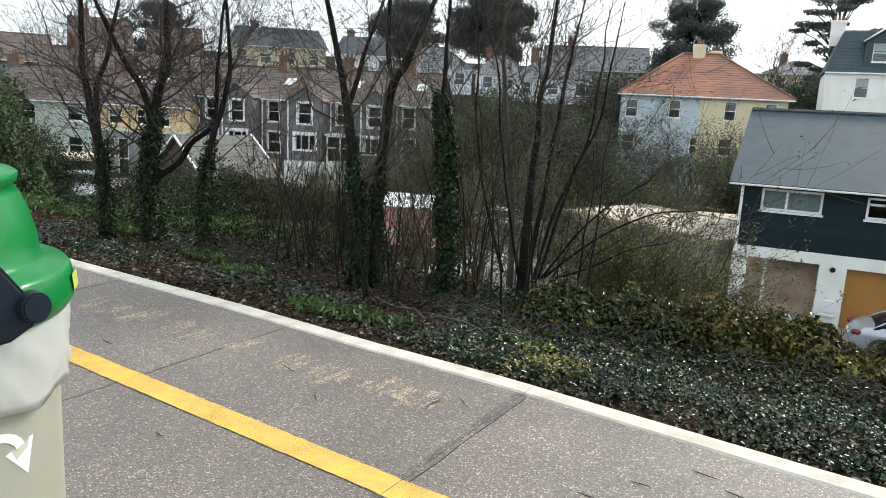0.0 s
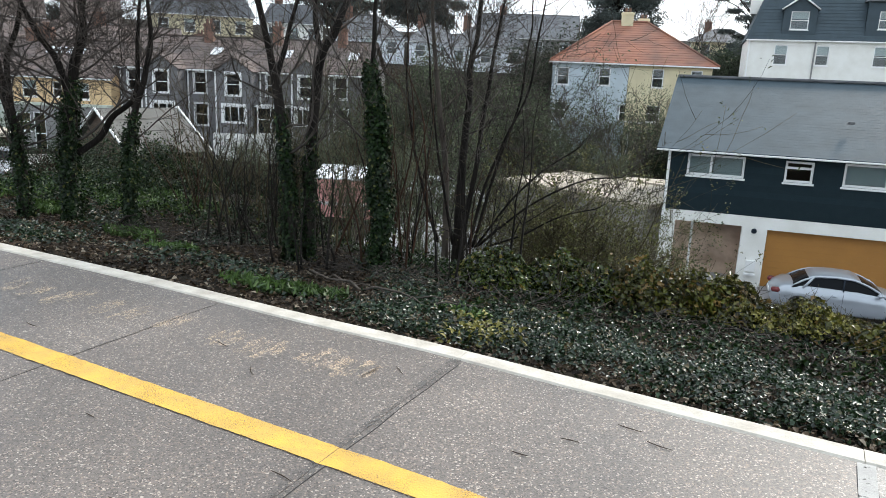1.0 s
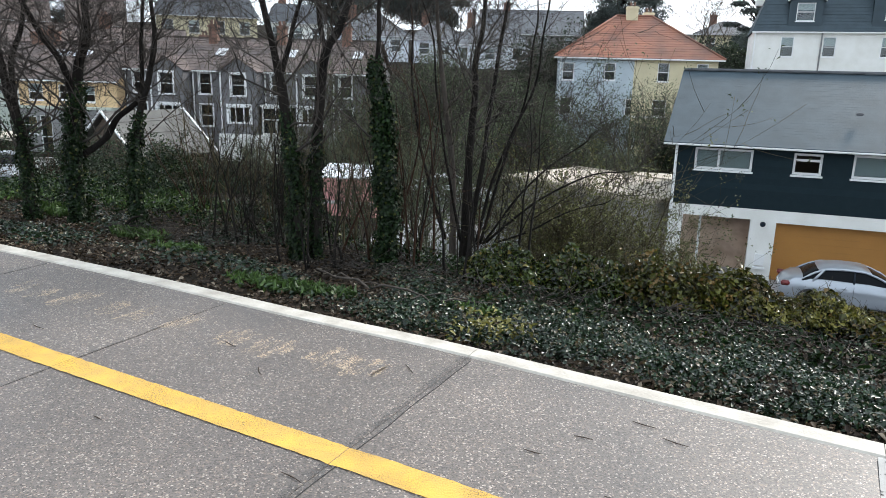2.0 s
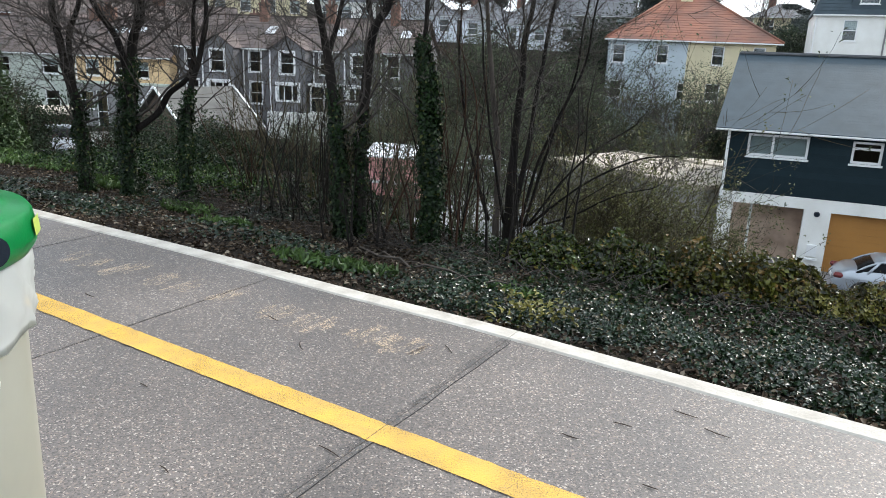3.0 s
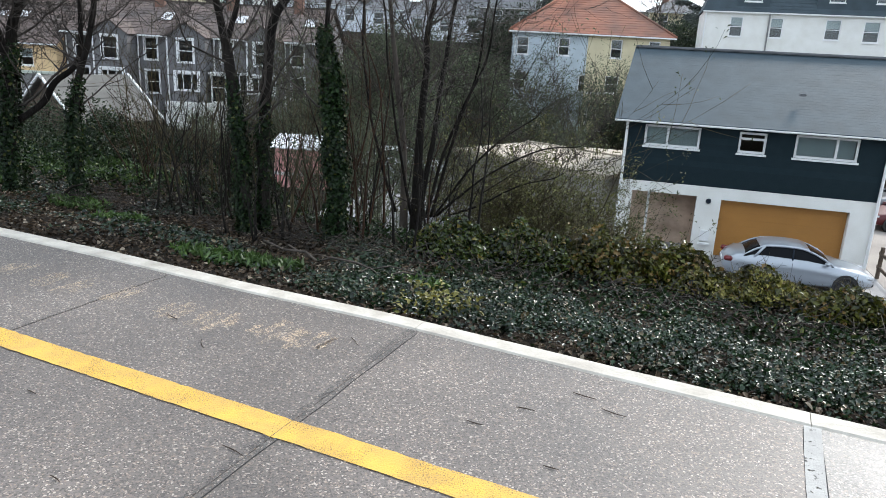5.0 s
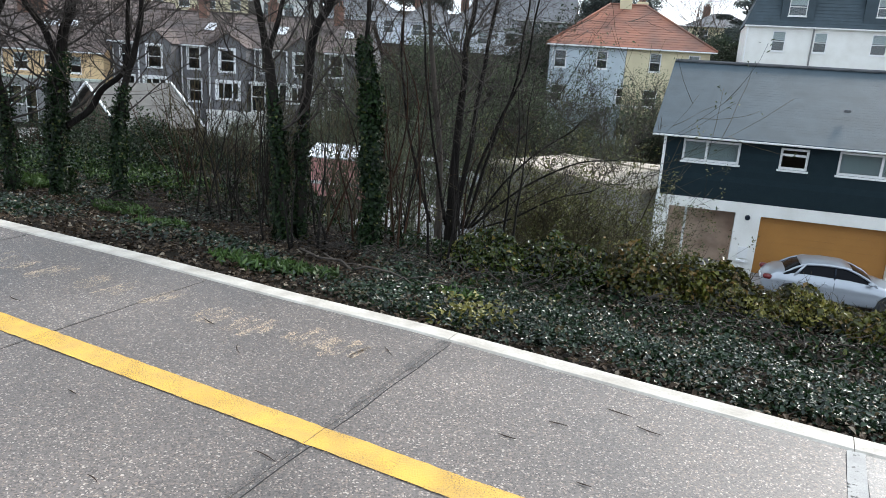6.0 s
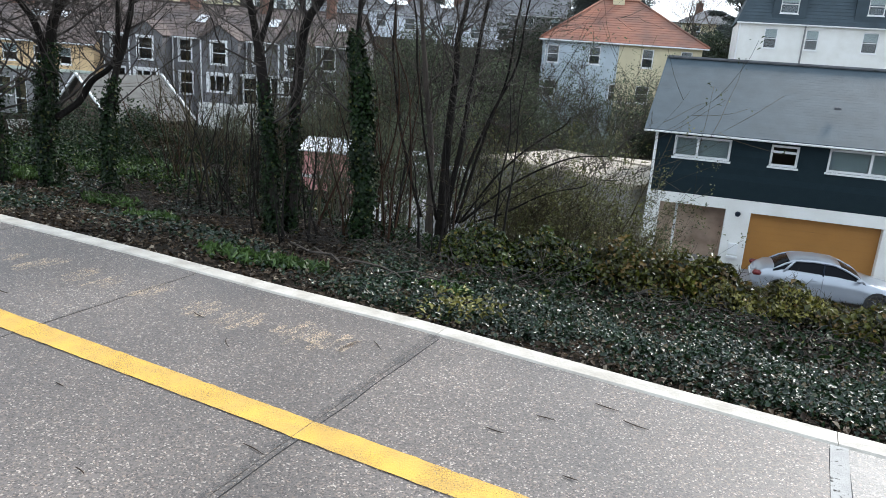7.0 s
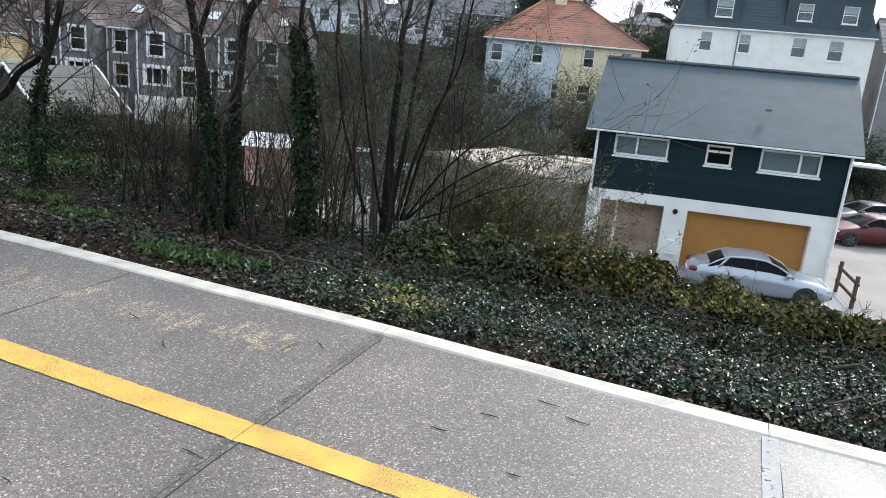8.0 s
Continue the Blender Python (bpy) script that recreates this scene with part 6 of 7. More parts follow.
def thicket(u, v, ru, rv, count, height, label, mat="stem", twigs=2, lean=0.16, r0=0.006, leaves=0, leaf_mat="olive_leaf", leaf=0.035, zoff=0.0):
    """A clump of thin upright stems."""
    c = plat(u, v)
    zg = ground_at(c.x, c.y)
    t = thing("thicket", pose(c.x, c.y, zg), label, "shrub", "thickets on the bank")
    tips = []
    for k in range(count):
        g, fine = Geo(), Geo()
        w, q = rnd.uniform(0, 2 * math.pi), math.sqrt(rnd.random())
        b = plat(u + ru * q * math.cos(w), v + rv * q * math.sin(w))
        p = Vector((b.x - c.x, b.y - c.y, ground_at(b.x, b.y) - zg - 0.03))
        d = Vector((rnd.gauss(0, lean), rnd.gauss(0, lean), 1))
        hgt = height * rnd.uniform(0.45, 1.15)
        grow(g, p, d, hgt, r0 * rnd.uniform(0.6, 1.6), 1, tips, 0.3, 0.13, (0, twigs + rnd.randint(0, 2), 2), 0.0030, fine)
        tagged(fine.make("twig_spray", M[mat], g.make("stem", M[mat], t)), kind="stuff")
    if leaves:
        cs = [tips[rnd.randrange(len(tips))] + Vector((rnd.gauss(0, 0.035), rnd.gauss(0, 0.035), rnd.gauss(0, 0.05))) for _ in range(leaves)]
        tagged(leaf_cloud("foliage", cs, [(0, 0, 1)] * len(cs), [leaf] * len(cs), M[leaf_mat], t, spread=0.9, slim=0.5), kind="stuff")
    return t


M["broom"] = material("green broom stems", (0.060, 0.066, 0.030), 0.85, (0.03, 0.034, 0.02), scale=6, amount=0.8, island=0.5, grain=0.2)
M["pale_leaf"] = leaf_material("pale grey green leaves", (0.050, 0.055, 0.018), (0.165, 0.165, 0.055), 0.5, spec=0.3)
RED, OLV = "dense thicket of bare reddish brown stems", "scrubby thicket of olive brown stems with few leaves"
for u, v, n, h in [(-4.6, 5.6, 36, 1.0), (-5.2, 5.9, 36, 1.1), (-4.1, 5.2, 24, 0.85), (-5.9, 6.3, 32, 1.1), (-6.5, 6.4, 22, 1.0), (-5.0, 5.4, 26, 0.8), (-3.5, 5.5, 26, 1.1), (-3.9, 6.0, 22, 1.3), (-2.95, 5.6, 22, 1.1), (-3.2, 6.2, 20, 1.5),
                   (-4.9, 6.8, 18, 1.5), (-4.3, 7.2, 18, 1.7), (-2.5, 6.3, 16, 1.2)]:
    thicket(u, v, 0.48, 0.36, int(n * (0.34 if u > -4.4 or v > 6.6 else 0.42)), h * 1.5, RED, ("stem", "bark", "bark", "olive_stem")[rnd.randrange(4)], 2, 0.17, 0.0092)
for u, v, n, h in [(-3.2, 7.6, 12, 2.1), (-2.5, 7.6, 14, 2.1), (-3.7, 8.8, 12, 2.6), (-5.3, 8.0, 14, 2.0), (-6.4, 8.2, 14, 1.9)]:
    thicket(u, v, 0.6, 0.45, int(n * 0.6), h, OLV, "olive_stem", 3, 0.2, 0.007, 160)
# tall broom-like bushes rising from the lower slope
for u, v, n, h, lv in [(-6.8, 9.6, 30, 2.9, 2600), (-6.4, 10.2, 34, 3.3, 3000), (-5.8, 10.6, 34, 3.5, 3000), (-5.2, 11.2, 32, 3.6, 2800), (-4.6, 11.8, 28, 3.4, 1800), (-4.0, 12.2, 20, 3.0, 600), (-3.4, 12.2, 14, 2.6, 300)]:
    thicket(u, v, 0.6, 0.5, int(n * 0.4), h * 0.8, "tall broom-like bush of green stems on the slope", "broom", 5, 0.16, 0.009, int(lv * 0.3), "olive_leaf", 0.03)
# arching leafy shrubs beyond the many-stemmed tree
for u, v, n, h, lv in [(-2.6, 7.4, 34, 1.05, 1600), (-2.2, 7.5, 38, 1.15, 2000), (-2.0, 7.6, 38, 1.1, 2200), (-1.75, 7.7, 26, 0.75, 1500), (-2.0, 8.5, 34, 1.6, 2200), (-2.7, 8.4, 30, 1.6, 1600), (-1.9, 8.3, 30, 1.25, 2000), (-1.95, 9.0, 30, 1.75, 2400), (-2.2, 9.1, 32, 1.75, 2400), (-2.8, 9.0, 30, 1.8, 2000)]:
    thicket(u, v, 0.5, 0.4, int(n * 0.9), h, "arching shrub with thin twigs and small pale leaves", "olive_stem", 5, 0.34 if v < 8 else 0.18, 0.006, int(lv * 1.9), "pale_leaf", 0.031)


def leaf_bush(u, v, ru, rv, h, count, label, mat="bush", leaf=0.035, yellow=0.1, bare=0.85):
    """A low evergreen bush: twiggy stems under a bumpy coat of leaves."""
    c = plat(u, v)
    zg = ground_at(c.x, c.y)
    h = h * (1.2 if bare < 0.8 else 1.0)
    t = thing("evergreen_bush", pose(c.x, c.y, zg), label, "bush", "evergreen bushes on the bank")
    g, tips = Geo(), []
    for k in range(22):
        w, q = rnd.uniform(0, 2 * math.pi), math.sqrt(rnd.random())
        b = plat(u + ru * 0.8 * q * math.cos(w), v + rv * 0.8 * q * math.sin(w))
        p = Vector((b.x - c.x, b.y - c.y, ground_at(b.x, b.y) - zg - 0.03))
        grow(g, p, Vector((rnd.gauss(0, 0.35), rnd.gauss(0, 0.35), 1)), h * rnd.uniform(0.7, 1.2), 0.007, 1, tips, 0.2, 0.2, (0, 4, 3))
    tagged(g.make("twig_tangle", M["olive_stem"], t), kind="stuff")
    cs, ns, cy, ny = [], [], [], []
    for k in range(int(count * (1.3 if bare > 0.8 else 0.95))):
        w, q = rnd.uniform(0, 2 * math.pi), math.sqrt(rnd.random())
        uu, vv_ = u + ru * q * math.cos(w), v + rv * q * math.sin(w)
        b = plat(uu, vv_)
        lump = 0.80 + 0.95 * noise.noise(Vector((b.x * 2.6, b.y * 2.6, 1.7))) + 0.45 * noise.noise(Vector((b.x * 7, b.y * 7, 4)))
        top = h * lump * math.sqrt(max(0.05, 1 - q ** 3))
        z = ground_at(b.x, b.y) - zg + top * (1 - rnd.random() ** 2.2 * bare)
        pt, nm = Vector((b.x - c.x, b.y - c.y, z)), Vector((math.cos(w) * q * 0.8, math.sin(w) * q * 0.8, 0.8))
        patch = noise.noise(Vector((b.x * 1.4, b.y * 1.4, 8))) > 0.42 - yellow
        (cy if patch and rnd.random() < 0.5 + yellow else cs).append(pt)
        (ny if len(cy) > len(ny) else ns).append(nm)
    tagged(leaf_cloud("foliage", cs, ns, [leaf] * len(cs), M[mat], t, spread=0.7, slim=0.7), kind="stuff")
    if cy:
        tagged(leaf_cloud("yellow_foliage", cy, ny, [leaf * 0.8] * len(cy), M["yellow_leaf"], t, spread=0.8, slim=0.6), "yellowing leaves", kind="stuff")
    return t


GB = "glossy dark green bramble and laurel bush on the bank"
for u, v, ru, rv, h, n, yl in [(-2.25, 5.7, 0.45, 0.40, 0.20, 3200, 0.0), (-1.6, 5.85, 0.55, 0.45, 0.27, 4600, 0.02), (-0.85, 5.85, 0.6, 0.45, 0.34, 5200, 0.05), (-0.1, 5.85, 0.6, 0.45, 0.23, 5200, 0.12),
                               (0.65, 5.85, 0.6, 0.45, 0.17, 4600, 0.15), (1.4, 5.8, 0.6, 0.45, 0.15, 4200, 0.10), (2.2, 5.75, 0.65, 0.45, 0.12, 4200, 0.05), (3.1, 5.7, 0.7, 0.5, 0.2, 4000, 0.0),
                               (-1.1, 6.6, 0.6, 0.45, 0.34, 2800, 0.1), (0.0, 6.6, 0.65, 0.45, 0.22, 2800, 0.12), (1.1, 6.6, 0.65, 0.45, 0.22, 2800, 0.12), (4.2, 5.7, 0.8, 0.6, 0.28, 3000, 0.0), (2.0, 5.15, 0.55, 0.32, 0.13, 2800, 0.0), (2.9, 5.0, 0.6, 0.36, 0.18, 3000, 0.0)]:
    leaf_bush(u, v, ru, rv, h, n, GB if yl < 0.12 else "green bush with many yellowing leaves on the bank", "laurel" if u < -1.3 or yl == 0.0 else "bush", 0.041, yl, 0.6)
for u, v, h in [(-8.6, 8.0, 0.5), (-7.6, 8.0, 0.3), (-6.9, 8.4, 0.35), (-8.9, 7.1, 0.2), (-7.9, 7.3, 0.25)]:
    leaf_bush(u, v, 0.7, 0.5, h, 3000, "low dark ivy and laurel bush under the trees", "ivy", yellow=-0.5)
# feathery conifer-like shrub and grassy bank at the far end of the platform
for u, v, h, n in [(-12.7, 6.5, 1.6, 10000), (-13.6, 6.6, 2.0, 8000)]:
    leaf_bush(u, v, 0.75, 0.7, h, n, "bright green feathery evergreen shrub", "conifer", 0.05, -0.5)


# ground cover: ivy carpet, dead leaves, grass
def scatter(name, count, u0, u1, v0, v1, mat, size, label, category, keep, lift=0.03, spread=0.45, slim=0.8, flat=1.0):
    cs = []
    while len(cs) < count:
        u, v = rnd.uniform(u0, u1), rnd.uniform(v0, v1)
        if rnd.random() > keep(u, v):
            continue
        p = plat(u, v)
        cs.append((p.x, p.y, ground_at(p.x, p.y) + rnd.random() ** 2 * lift + 0.006))
    ob = leaf_cloud(name, cs, [(0, 0, flat)] * count, [size] * count, M[mat], None, spread, slim)
    return tagged(ob, label, category, kind="stuff")


def n2(u, v, k, s=1.0):
    return noise.noise(Vector((u * s, v * s, k)))


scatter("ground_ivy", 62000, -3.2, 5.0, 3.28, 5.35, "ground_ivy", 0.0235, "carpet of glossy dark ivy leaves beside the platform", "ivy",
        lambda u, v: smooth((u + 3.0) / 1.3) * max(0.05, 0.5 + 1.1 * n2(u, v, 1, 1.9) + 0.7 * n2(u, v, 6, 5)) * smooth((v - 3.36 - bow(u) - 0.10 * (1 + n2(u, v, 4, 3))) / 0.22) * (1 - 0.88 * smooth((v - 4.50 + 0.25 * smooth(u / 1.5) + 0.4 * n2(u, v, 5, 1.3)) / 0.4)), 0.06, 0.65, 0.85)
scatter("ground_ivy_patches", 10000, -8.5, -2.4, 3.5, 5.6, "ground_ivy", 0.031, "patches of ivy among dead leaves", "ivy",
        lambda u, v: max(0.0, n2(u, v, 2, 1.1) * 1.6 + 0.3) * smooth((v - 3.6) / 0.4), 0.05, 0.5, 0.9)
scatter("leaf_litter", 34000, -11.0, 6.0, 3.25, 6.3, "dry_leaf", 0.038, "brown dead leaves strewn over the soil", "leaf litter",
        lambda u, v: 0.0 if v < 3.40 + bow(u) else 0.75 if u < -2.2 or v < 3.62 else 0.38, 0.025, 0.35, 0.6)
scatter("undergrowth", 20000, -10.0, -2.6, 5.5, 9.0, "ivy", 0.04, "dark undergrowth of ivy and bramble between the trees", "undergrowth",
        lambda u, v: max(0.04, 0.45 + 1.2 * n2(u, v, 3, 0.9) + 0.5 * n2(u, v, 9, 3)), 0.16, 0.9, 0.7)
# dark leaves spread here to stand in for shade cast by the bushes
scatter("shaded_undergrowth", 7000, -2.2, 5.0, 4.55, 5.9, "ivy", 0.042, "dark leaf layer added to darken the shaded gap under the bushes", "undergrowth",
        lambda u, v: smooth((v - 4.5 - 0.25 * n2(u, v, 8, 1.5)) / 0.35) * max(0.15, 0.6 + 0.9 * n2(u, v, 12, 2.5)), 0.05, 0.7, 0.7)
g = Geo()
for k in range(2300):
    u, v = rnd.uniform(-6.4, 3.0), 4.9 + 1.3 * rnd.random()
    if n2(u, v, 7, 1.6) < -0.25:
        continue
    c, a, ln = plat(u, v), rnd.uniform(0, 2 * math.pi), rnd.uniform(0.08, 0.3)
    d = Vector((math.cos(a), math.sin(a), rnd.gauss(0.1, 0.3))) * ln
    p = Vector((c.x, c.y, ground_at(c.x, c.y) + rnd.uniform(0.01, 0.07)))
    g.tube([p, p + d * 0.5 + Vector((0, 0, rnd.gauss(0, 0.02))), p + d], [0.0035, 0.003, 0.0015], 3)
tagged(g.make("dead_twigs", M["bark_mid"]), "tangle of thin dead twigs at the foot of the stems", "twigs", kind="stuff")
GR = [(-6.0, 5.0, 0.3), (-5.0, 4.6, 0.22), (-7.8, 5.4, 0.35), (-3.35, 3.95, 0.33), (-3.0, 4.05, 0.2), (-10.0, 6.0, 1.3), (-8.8, 6.4, 0.7), (-2.0, 4.35, 0.16), (-7.2, 6.4, 0.8), (-11.5, 6.0, 1.6)]
gc, gu = [], []
for k in range(11500):
    u, v, r = GR[rnd.choices(range(len(GR)), [g[2] ** 1.4 for g in GR])[0]]
    a, q = rnd.uniform(0, 2 * math.pi), math.sqrt(rnd.random()) * r
    p = plat(u + q * math.cos(a) * 1.3, max(3.45, v + q * math.sin(a) * 0.6))
    gc.append((p.x, p.y, ground_at(p.x, p.y) + rnd.uniform(0.01, 0.06)))
    gu.append((rnd.gauss(0, 1), rnd.gauss(0, 1), 0.2))
tagged(leaf_cloud("grass", gc, gu, [0.085] * len(gc), M["grass"], None, 0.5, 0.14), "tufts of fresh green grass and weeds on the bank", "grass", kind="stuff")
lv = leaf_cloud("pale_weeds", [(*plat(-1.62 + rnd.gauss(0, 0.13), 3.78 + rnd.gauss(0, 0.14))[:2], -0.1 + rnd.random() * 0.12) for _ in range(230)], [(0, 0, 1)] * 230, [0.036] * 230, M["yellow_leaf"], None, 0.7, 0.6)
tagged(lv, "low weeds with yellow green leaves", "weeds", kind="stuff")
# a few fallen sticks and a log in the litter
for u, v, ln, r, a in [(1.3, 4.75, 1.1, 0.010, 0.2), (2.0, 4.85, 1.2, 0.012, -0.1), (1.7, 4.55, 0.6, 0.007, -0.5), (-2.6, 4.5, 1.2, 0.010, 0.1), (-3.1, 4.55, 0.9, 0.008, -0.25), (-2.2, 4.35, 0.7, 0.007, 0.4), (0.9, 3.95, 0.7, 0.006, 0.5), (2.6, 4.3, 0.9, 0.007, 0.9)]:
    g = Geo()
    c = plat(u, v)
    zg = ground_at(c.x, c.y)
    pts = []
    for s in np.linspace(-0.5, 0.5, 9):
        p = plat(u + s * ln * math.cos(a), v + s * ln * math.sin(a))
        pts.append(Vector((p.x - c.x + 0.02 * rnd.gauss(0, 1), p.y - c.y, ground_at(p.x, p.y) - zg + 0.07 + 0.02 * rnd.gauss(0, 1))))
    g.tube(pts, [r * k for k in (1, 1, 0.95, 0.9, 0.85, 0.75, 0.65, 0.5, 0.35)], 6)
    ob = g.make("fallen_branch", M["bark_pale"])
    ob.location = (c.x, c.y, zg)
    tagged(ob, "thin dead branch lying among the ivy", "branch", "fallen branches on the bank")
g = Geo()
lp = [Vector((-0.2 + 0.031 * i, 0.05 * noise.noise(Vector((i * 0.5, 1, 0))), 0.06 + 0.05 * noise.noise(Vector((i * 0.4, 4, 0))))) for i in range(14)]
g.tube(lp, [0.026 + 0.022 * noise.noise(Vector((i * 0.8, 8, 0))) for i in range(14)], 9)
g.tube([lp[6], lp[6] + Vector((0.08, 0.03, 0.09)), lp[6] + Vector((0.19, 0.02, 0.11))], [0.018, 0.013, 0.006], 6)
lg = g.make("log", M["bark"])
pl = plat(-6.35, 5.15)
lg.location = (pl.x, pl.y, ground_at(pl.x, pl.y) - 0.02)
tagged(lg, "short dark log lying in the dead leaves", "log")


# ---------------------------------------------------------------- scrub in the valley and trees on the hill
def scrub_proto(name, x, y, h, stems, leaves, mat, leaf_mat, leaf, label, category="shrub", group="scrub in the valley", lean=0.35):
    zg = ground_at(x, y)
    t = thing(name, pose(x, y, zg), label, category, group)
    g, tips = Geo(), []
    for k in range(stems):
        p = Vector((rnd.gauss(0, h * 0.16), rnd.gauss(0, h * 0.16), -0.1))
        grow(g, p, Vector((rnd.gauss(0, lean), rnd.gauss(0, lean), 1)), h * rnd.uniform(0.6, 1.05), 0.014 + 0.007 * h, 0, tips, 0.25, 0.22, (5, 4, 3), 0.011)
    tagged(g.make("twig_tangle", M[mat], t), kind="stuff")
    if leaves:
        cs = [tips[rnd.randrange(len(tips))] + Vector((rnd.gauss(0, h * 0.06), rnd.gauss(0, h * 0.06), rnd.gauss(0, h * 0.06))) for _ in range(leaves)]
        tagged(leaf_cloud("foliage", cs, [(0, 0, 1)] * len(cs), [leaf] * len(cs), M[leaf_mat], t, spread=1.0, slim=0.6), kind="stuff")
    return t


def copies(proto, spots):
    for x, y, s in spots:
        m = pose(x, y, ground_at(x, y), 0, 0, rnd.uniform(0, 360))
        c = copy_thing(proto, m)
        c.scale = (s, s, s)


pa = scrub_proto("scrub", 1.2, 24.0, 3.6, 14, 10500, "bark_mid", "olive_leaf", 0.085, "olive green scrub bush in the valley")
copies(pa, [(3.4, 26.5, 0.6), (-0.6, 38.0, 1.0), (1.6, 38.5, 1.3), (3.9, 38.8, 1.35), (6.3, 38.2, 1.4), (8.6, 37.0, 0.8), (10.8, 36.2, 0.55), (-5.6, 33.0, 0.6), (-7.5, 31.5, 0.5), (4.8, 42.5, 1.3), (7.6, 41.8, 1.15), (13.0, 44.6, 0.5), (0.2, 41.6, 1.1), (2.4, 42.2, 1.3), (10.4, 42.4, 0.75), (-3.0, 37.0, 0.6), (12.6, 40.0, 0.45), (1.0, 56.0, 0.9), (3.6, 57.5, 0.8), (6.2, 58.0, 0.6), (8.6, 60.0, 0.6), (-0.8, 58.0, 0.7), (2.0, 62.0, 0.6)])
pb = scrub_proto("bare_scrub", -5.0, 26.0, 2.2, 16, 0, "stem", "olive_leaf", 0.1, "leafless reddish brown scrub in the valley")
copies(pb, [(-9.0, 28.5, 0.9), (-12.5, 28.0, 1.0), (-3.4, 35.5, 0.8), (-6.6, 36.5, 0.9), (1.0, 47.5, 1.2), (4.0, 48.5, 1.2), (7.0, 48.0, 1.2), (10.0, 47.0, 1.2), (-15.6, 29.5, 0.9), (2.6, 52.0, 1.1), (6.6, 54.0, 1.1), (9.8, 53.6, 1.1), (-11.2, 25.0, 0.9), (-1.2, 28.6, 0.7), (-7.0, 22.5, 0.9), (-9.2, 20.0, 0.9), (-5.6, 19.0, 0.9), (-7.6, 17.2, 0.8), (-10.4, 17.5, 0.9), (-13.0, 21.0, 1.0), (-3.4, 21.5, 0.8)])
pc = scrub_proto("garden_tree", 14.9, 43.6, 4.2, 12, 3000, "bark_pale", "olive_leaf", 0.11, "garden tree with sparse olive leaves before the houses", "tree")
copies(pc, [(17.6, 44.0, 0.95), (12.3, 50.5, 1.0), (-5.2, 40.6, 0.62), (-2.4, 40.2, 0.6), (16.4, 42.0, 0.8)])
pd = scrub_proto("dark_shrub", 12.0, 58.5, 5.0, 10, 8000, "bark", "thorn", 0.17, "dark evergreen shrub beside the red-roofed house", "shrub", lean=0.25)
copies(pd, [(13.6, 60.0, 1.1), (0.4, 63.0, 0.5), (7.2, 62.5, 0.55), (26.5, 58.0, 0.9), (28.5, 60.5, 0.9), (25.2, 33.0, 0.6), (27.6, 32.0, 0.6), (30.0, 31.0, 0.55), (23.4, 34.2, 0.5), (16.2, 41.2, 0.4), (-12.6, 29.5, 0.45), (-10.4, 28.5, 0.5), (-6.9, 27.3, 0.45), (-8.6, 28.2, 0.5), (-9.9, 23.5, 0.5), (-12.6, 19.0, 0.35), (-8.4, 15.0, 0.3)])
pe = scrub_proto("bare_hill_tree", -23.0, 66.0, 6.0, 7, 0, "bark_pale", "olive_leaf", 0.1, "leafless tree on the hillside", "tree", "bare trees on the hillside", 0.3)
copies(pe, [(-16.0, 68.0, 0.8), (-30.0, 66.0, 1.0), (-7.0, 67.0, 0.7), (14.0, 70.0, 0.8), (-36.0, 70.0, 1.1), (35.3, 83.0, 1.7), (-25.0, 75.0, 1.0), (-12.0, 75.0, 0.7), (22.0, 70.0, 0.8), (29.0, 90.0, 1.2), (-43.0, 66.0, 1.2), (-45.0, 80.0, 1.2)])


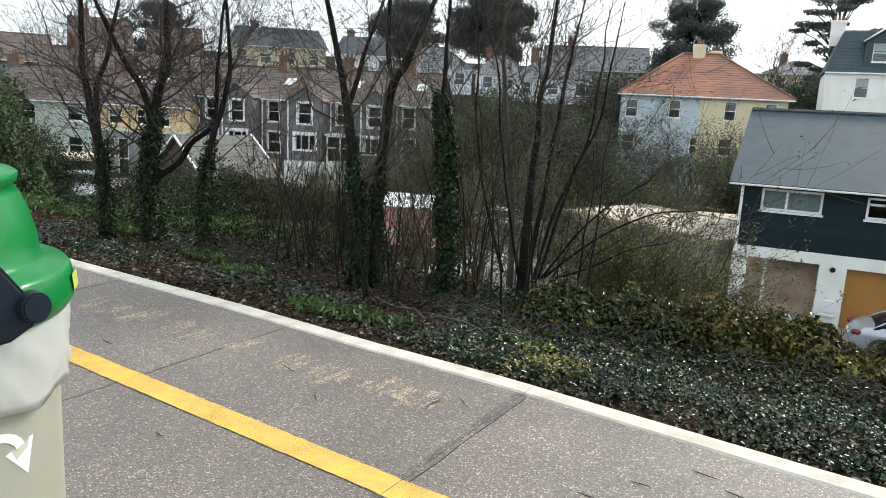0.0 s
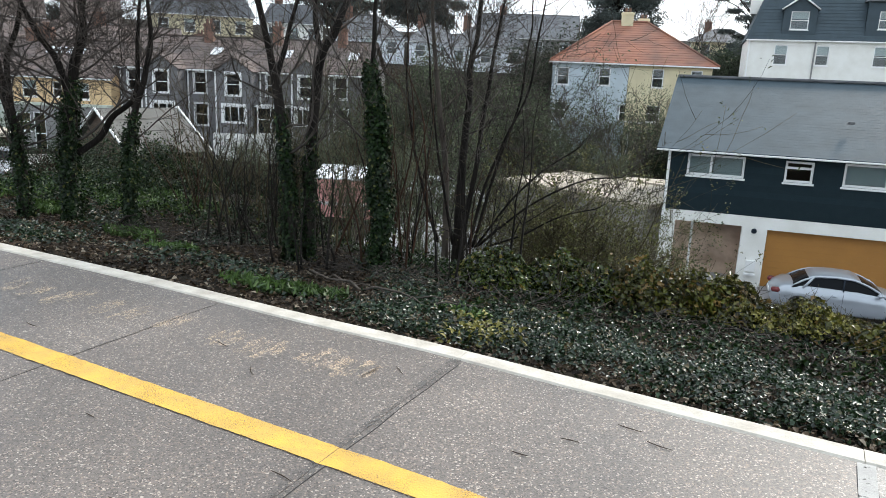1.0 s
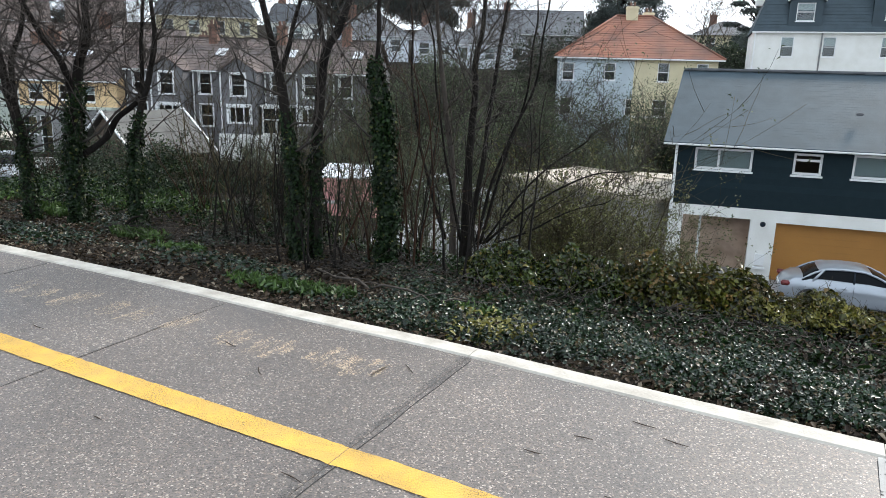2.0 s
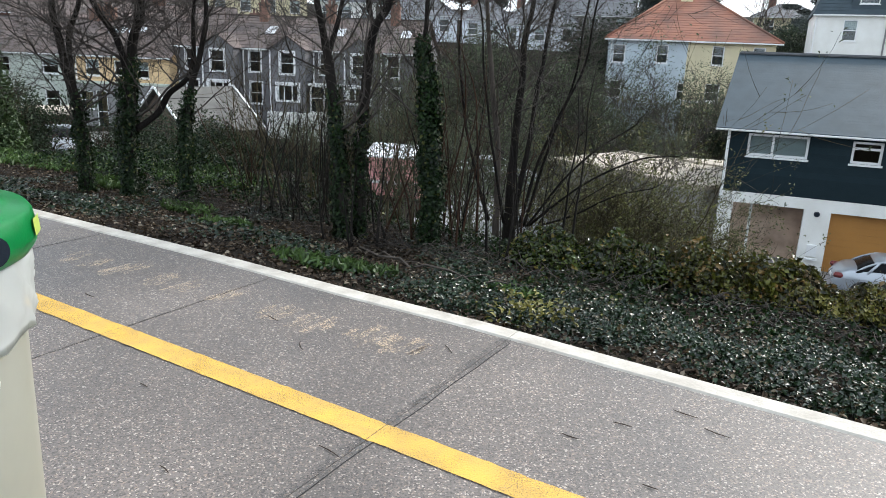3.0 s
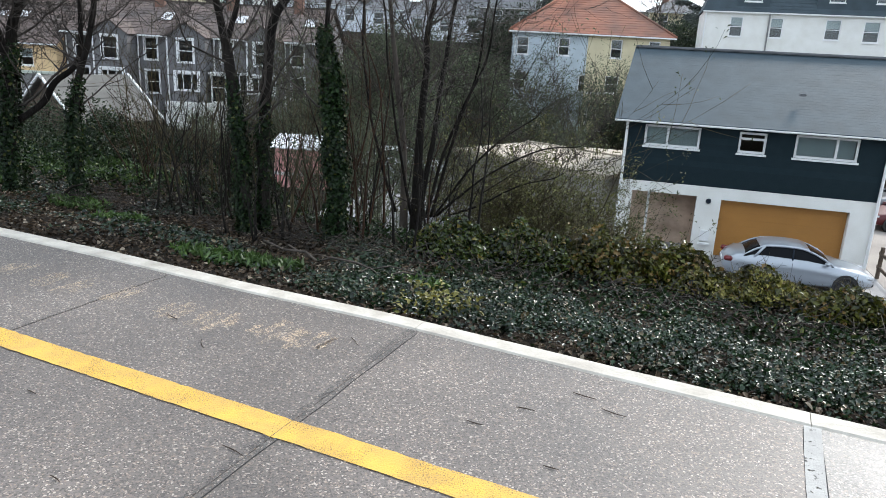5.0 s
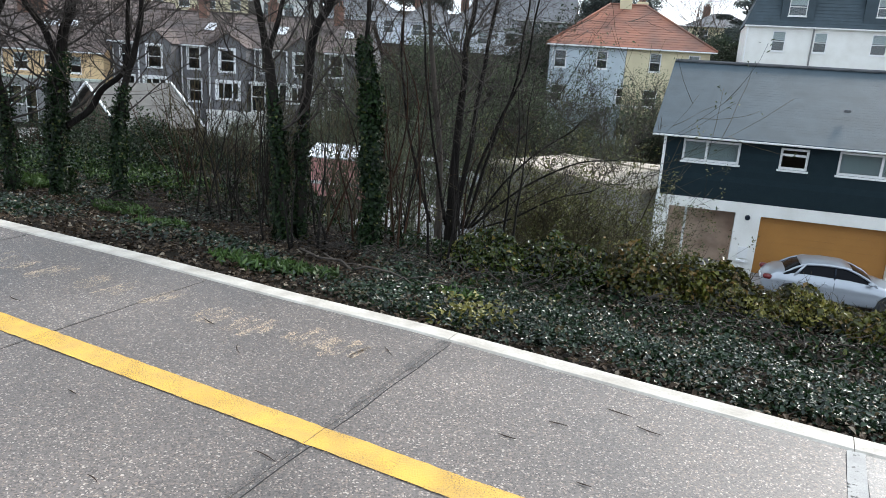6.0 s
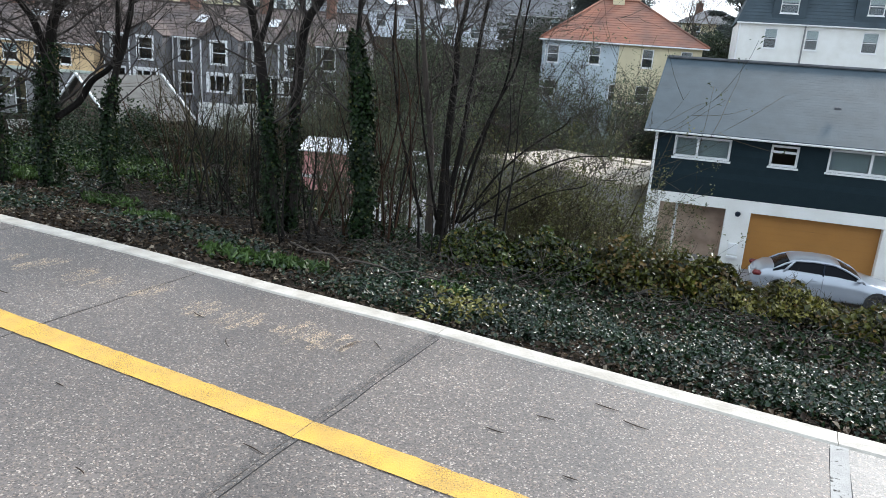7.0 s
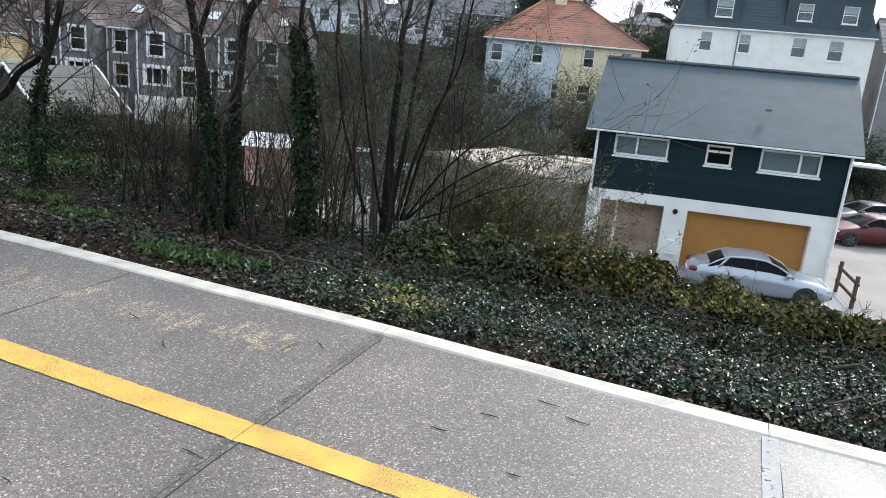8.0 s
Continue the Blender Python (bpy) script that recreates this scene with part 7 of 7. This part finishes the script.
def evergreen_tree(name, x, y, h, r, label, clumps=46, per=170, flat=0.75, leaf=0.26, trunk_r=0.35):
    zg = ground_at(x, y)
    t = thing(name, pose(x, y, zg), label, "tree", "evergreens on the skyline")
    g = Geo()
    top = Vector((rnd.gauss(0, 0.3), rnd.gauss(0, 0.3), h * 0.82))
    g.tube([Vector((0, 0, -0.3)), Vector((0.1, 0.1, h * 0.3)), Vector((-0.1, 0, h * 0.55)), top], [trunk_r, trunk_r * 0.8, trunk_r * 0.5, trunk_r * 0.15], 8)
    cs, ns = [], []
    for k in range(clumps):
        a, q = rnd.uniform(0, 2 * math.pi), rnd.random() ** 0.5
        zc = rnd.uniform(0.26, 0.93)
        wide = math.sqrt(max(0.02, 1 - ((zc - 0.56) / 0.42) ** 2))
        c = Vector((math.cos(a) * q * r * wide, math.sin(a) * q * r * wide, zc * h))
        g.tube([Vector((0, 0, c.z * 0.7)), c * 0.6 + Vector((0, 0, c.z * 0.32)), c], [trunk_r * 0.25, trunk_r * 0.15, 0.03], 5)
        s = r * rnd.uniform(0.2, 0.36)
        for j in range(per):
            d = Vector((rnd.gauss(0, 1), rnd.gauss(0, 1), rnd.gauss(0, 0.7)))
            d = d.normalized() * s * rnd.random() ** 0.4
            cs.append(c + Vector((d.x, d.y, d.z * flat)))
            ns.append(d + Vector((0, 0, s * 0.5)))
    g.make("trunk", M["bark"], t)
    leaf_cloud("crown", cs, ns, [leaf] * len(cs), M["evergreen"], t, spread=0.8, slim=0.5)
    return t


evergreen_tree("evergreen_oak", 4.9, 100.0, 13.0, 5.4, "large dark evergreen oak on the skyline", 130, 420)
evergreen_tree("evergreen_oak", -6.8, 105.0, 10.0, 4.8, "broad dark evergreen tree on the skyline", 110, 380)
evergreen_tree("evergreen_oak", 25.0, 80.0, 11.5, 4.2, "rounded dark evergreen oak behind the red-roofed house", 90, 420, leaf=0.22)
evergreen_tree("tall_pine", 37.5, 74.0, 13.5, 4.0, "tall dark pine with layered limbs on the skyline", 40, 260, flat=0.3, leaf=0.24)
evergreen_tree("evergreen_oak", -36.0, 92.0, 9.0, 4.0, "dark evergreen tree among the gabled houses", 46, 260)
evergreen_tree("evergreen_oak", 31.0, 62.0, 6.5, 3.0, "dark hedge-like evergreen beside the white terrace", 40, 260, leaf=0.18)
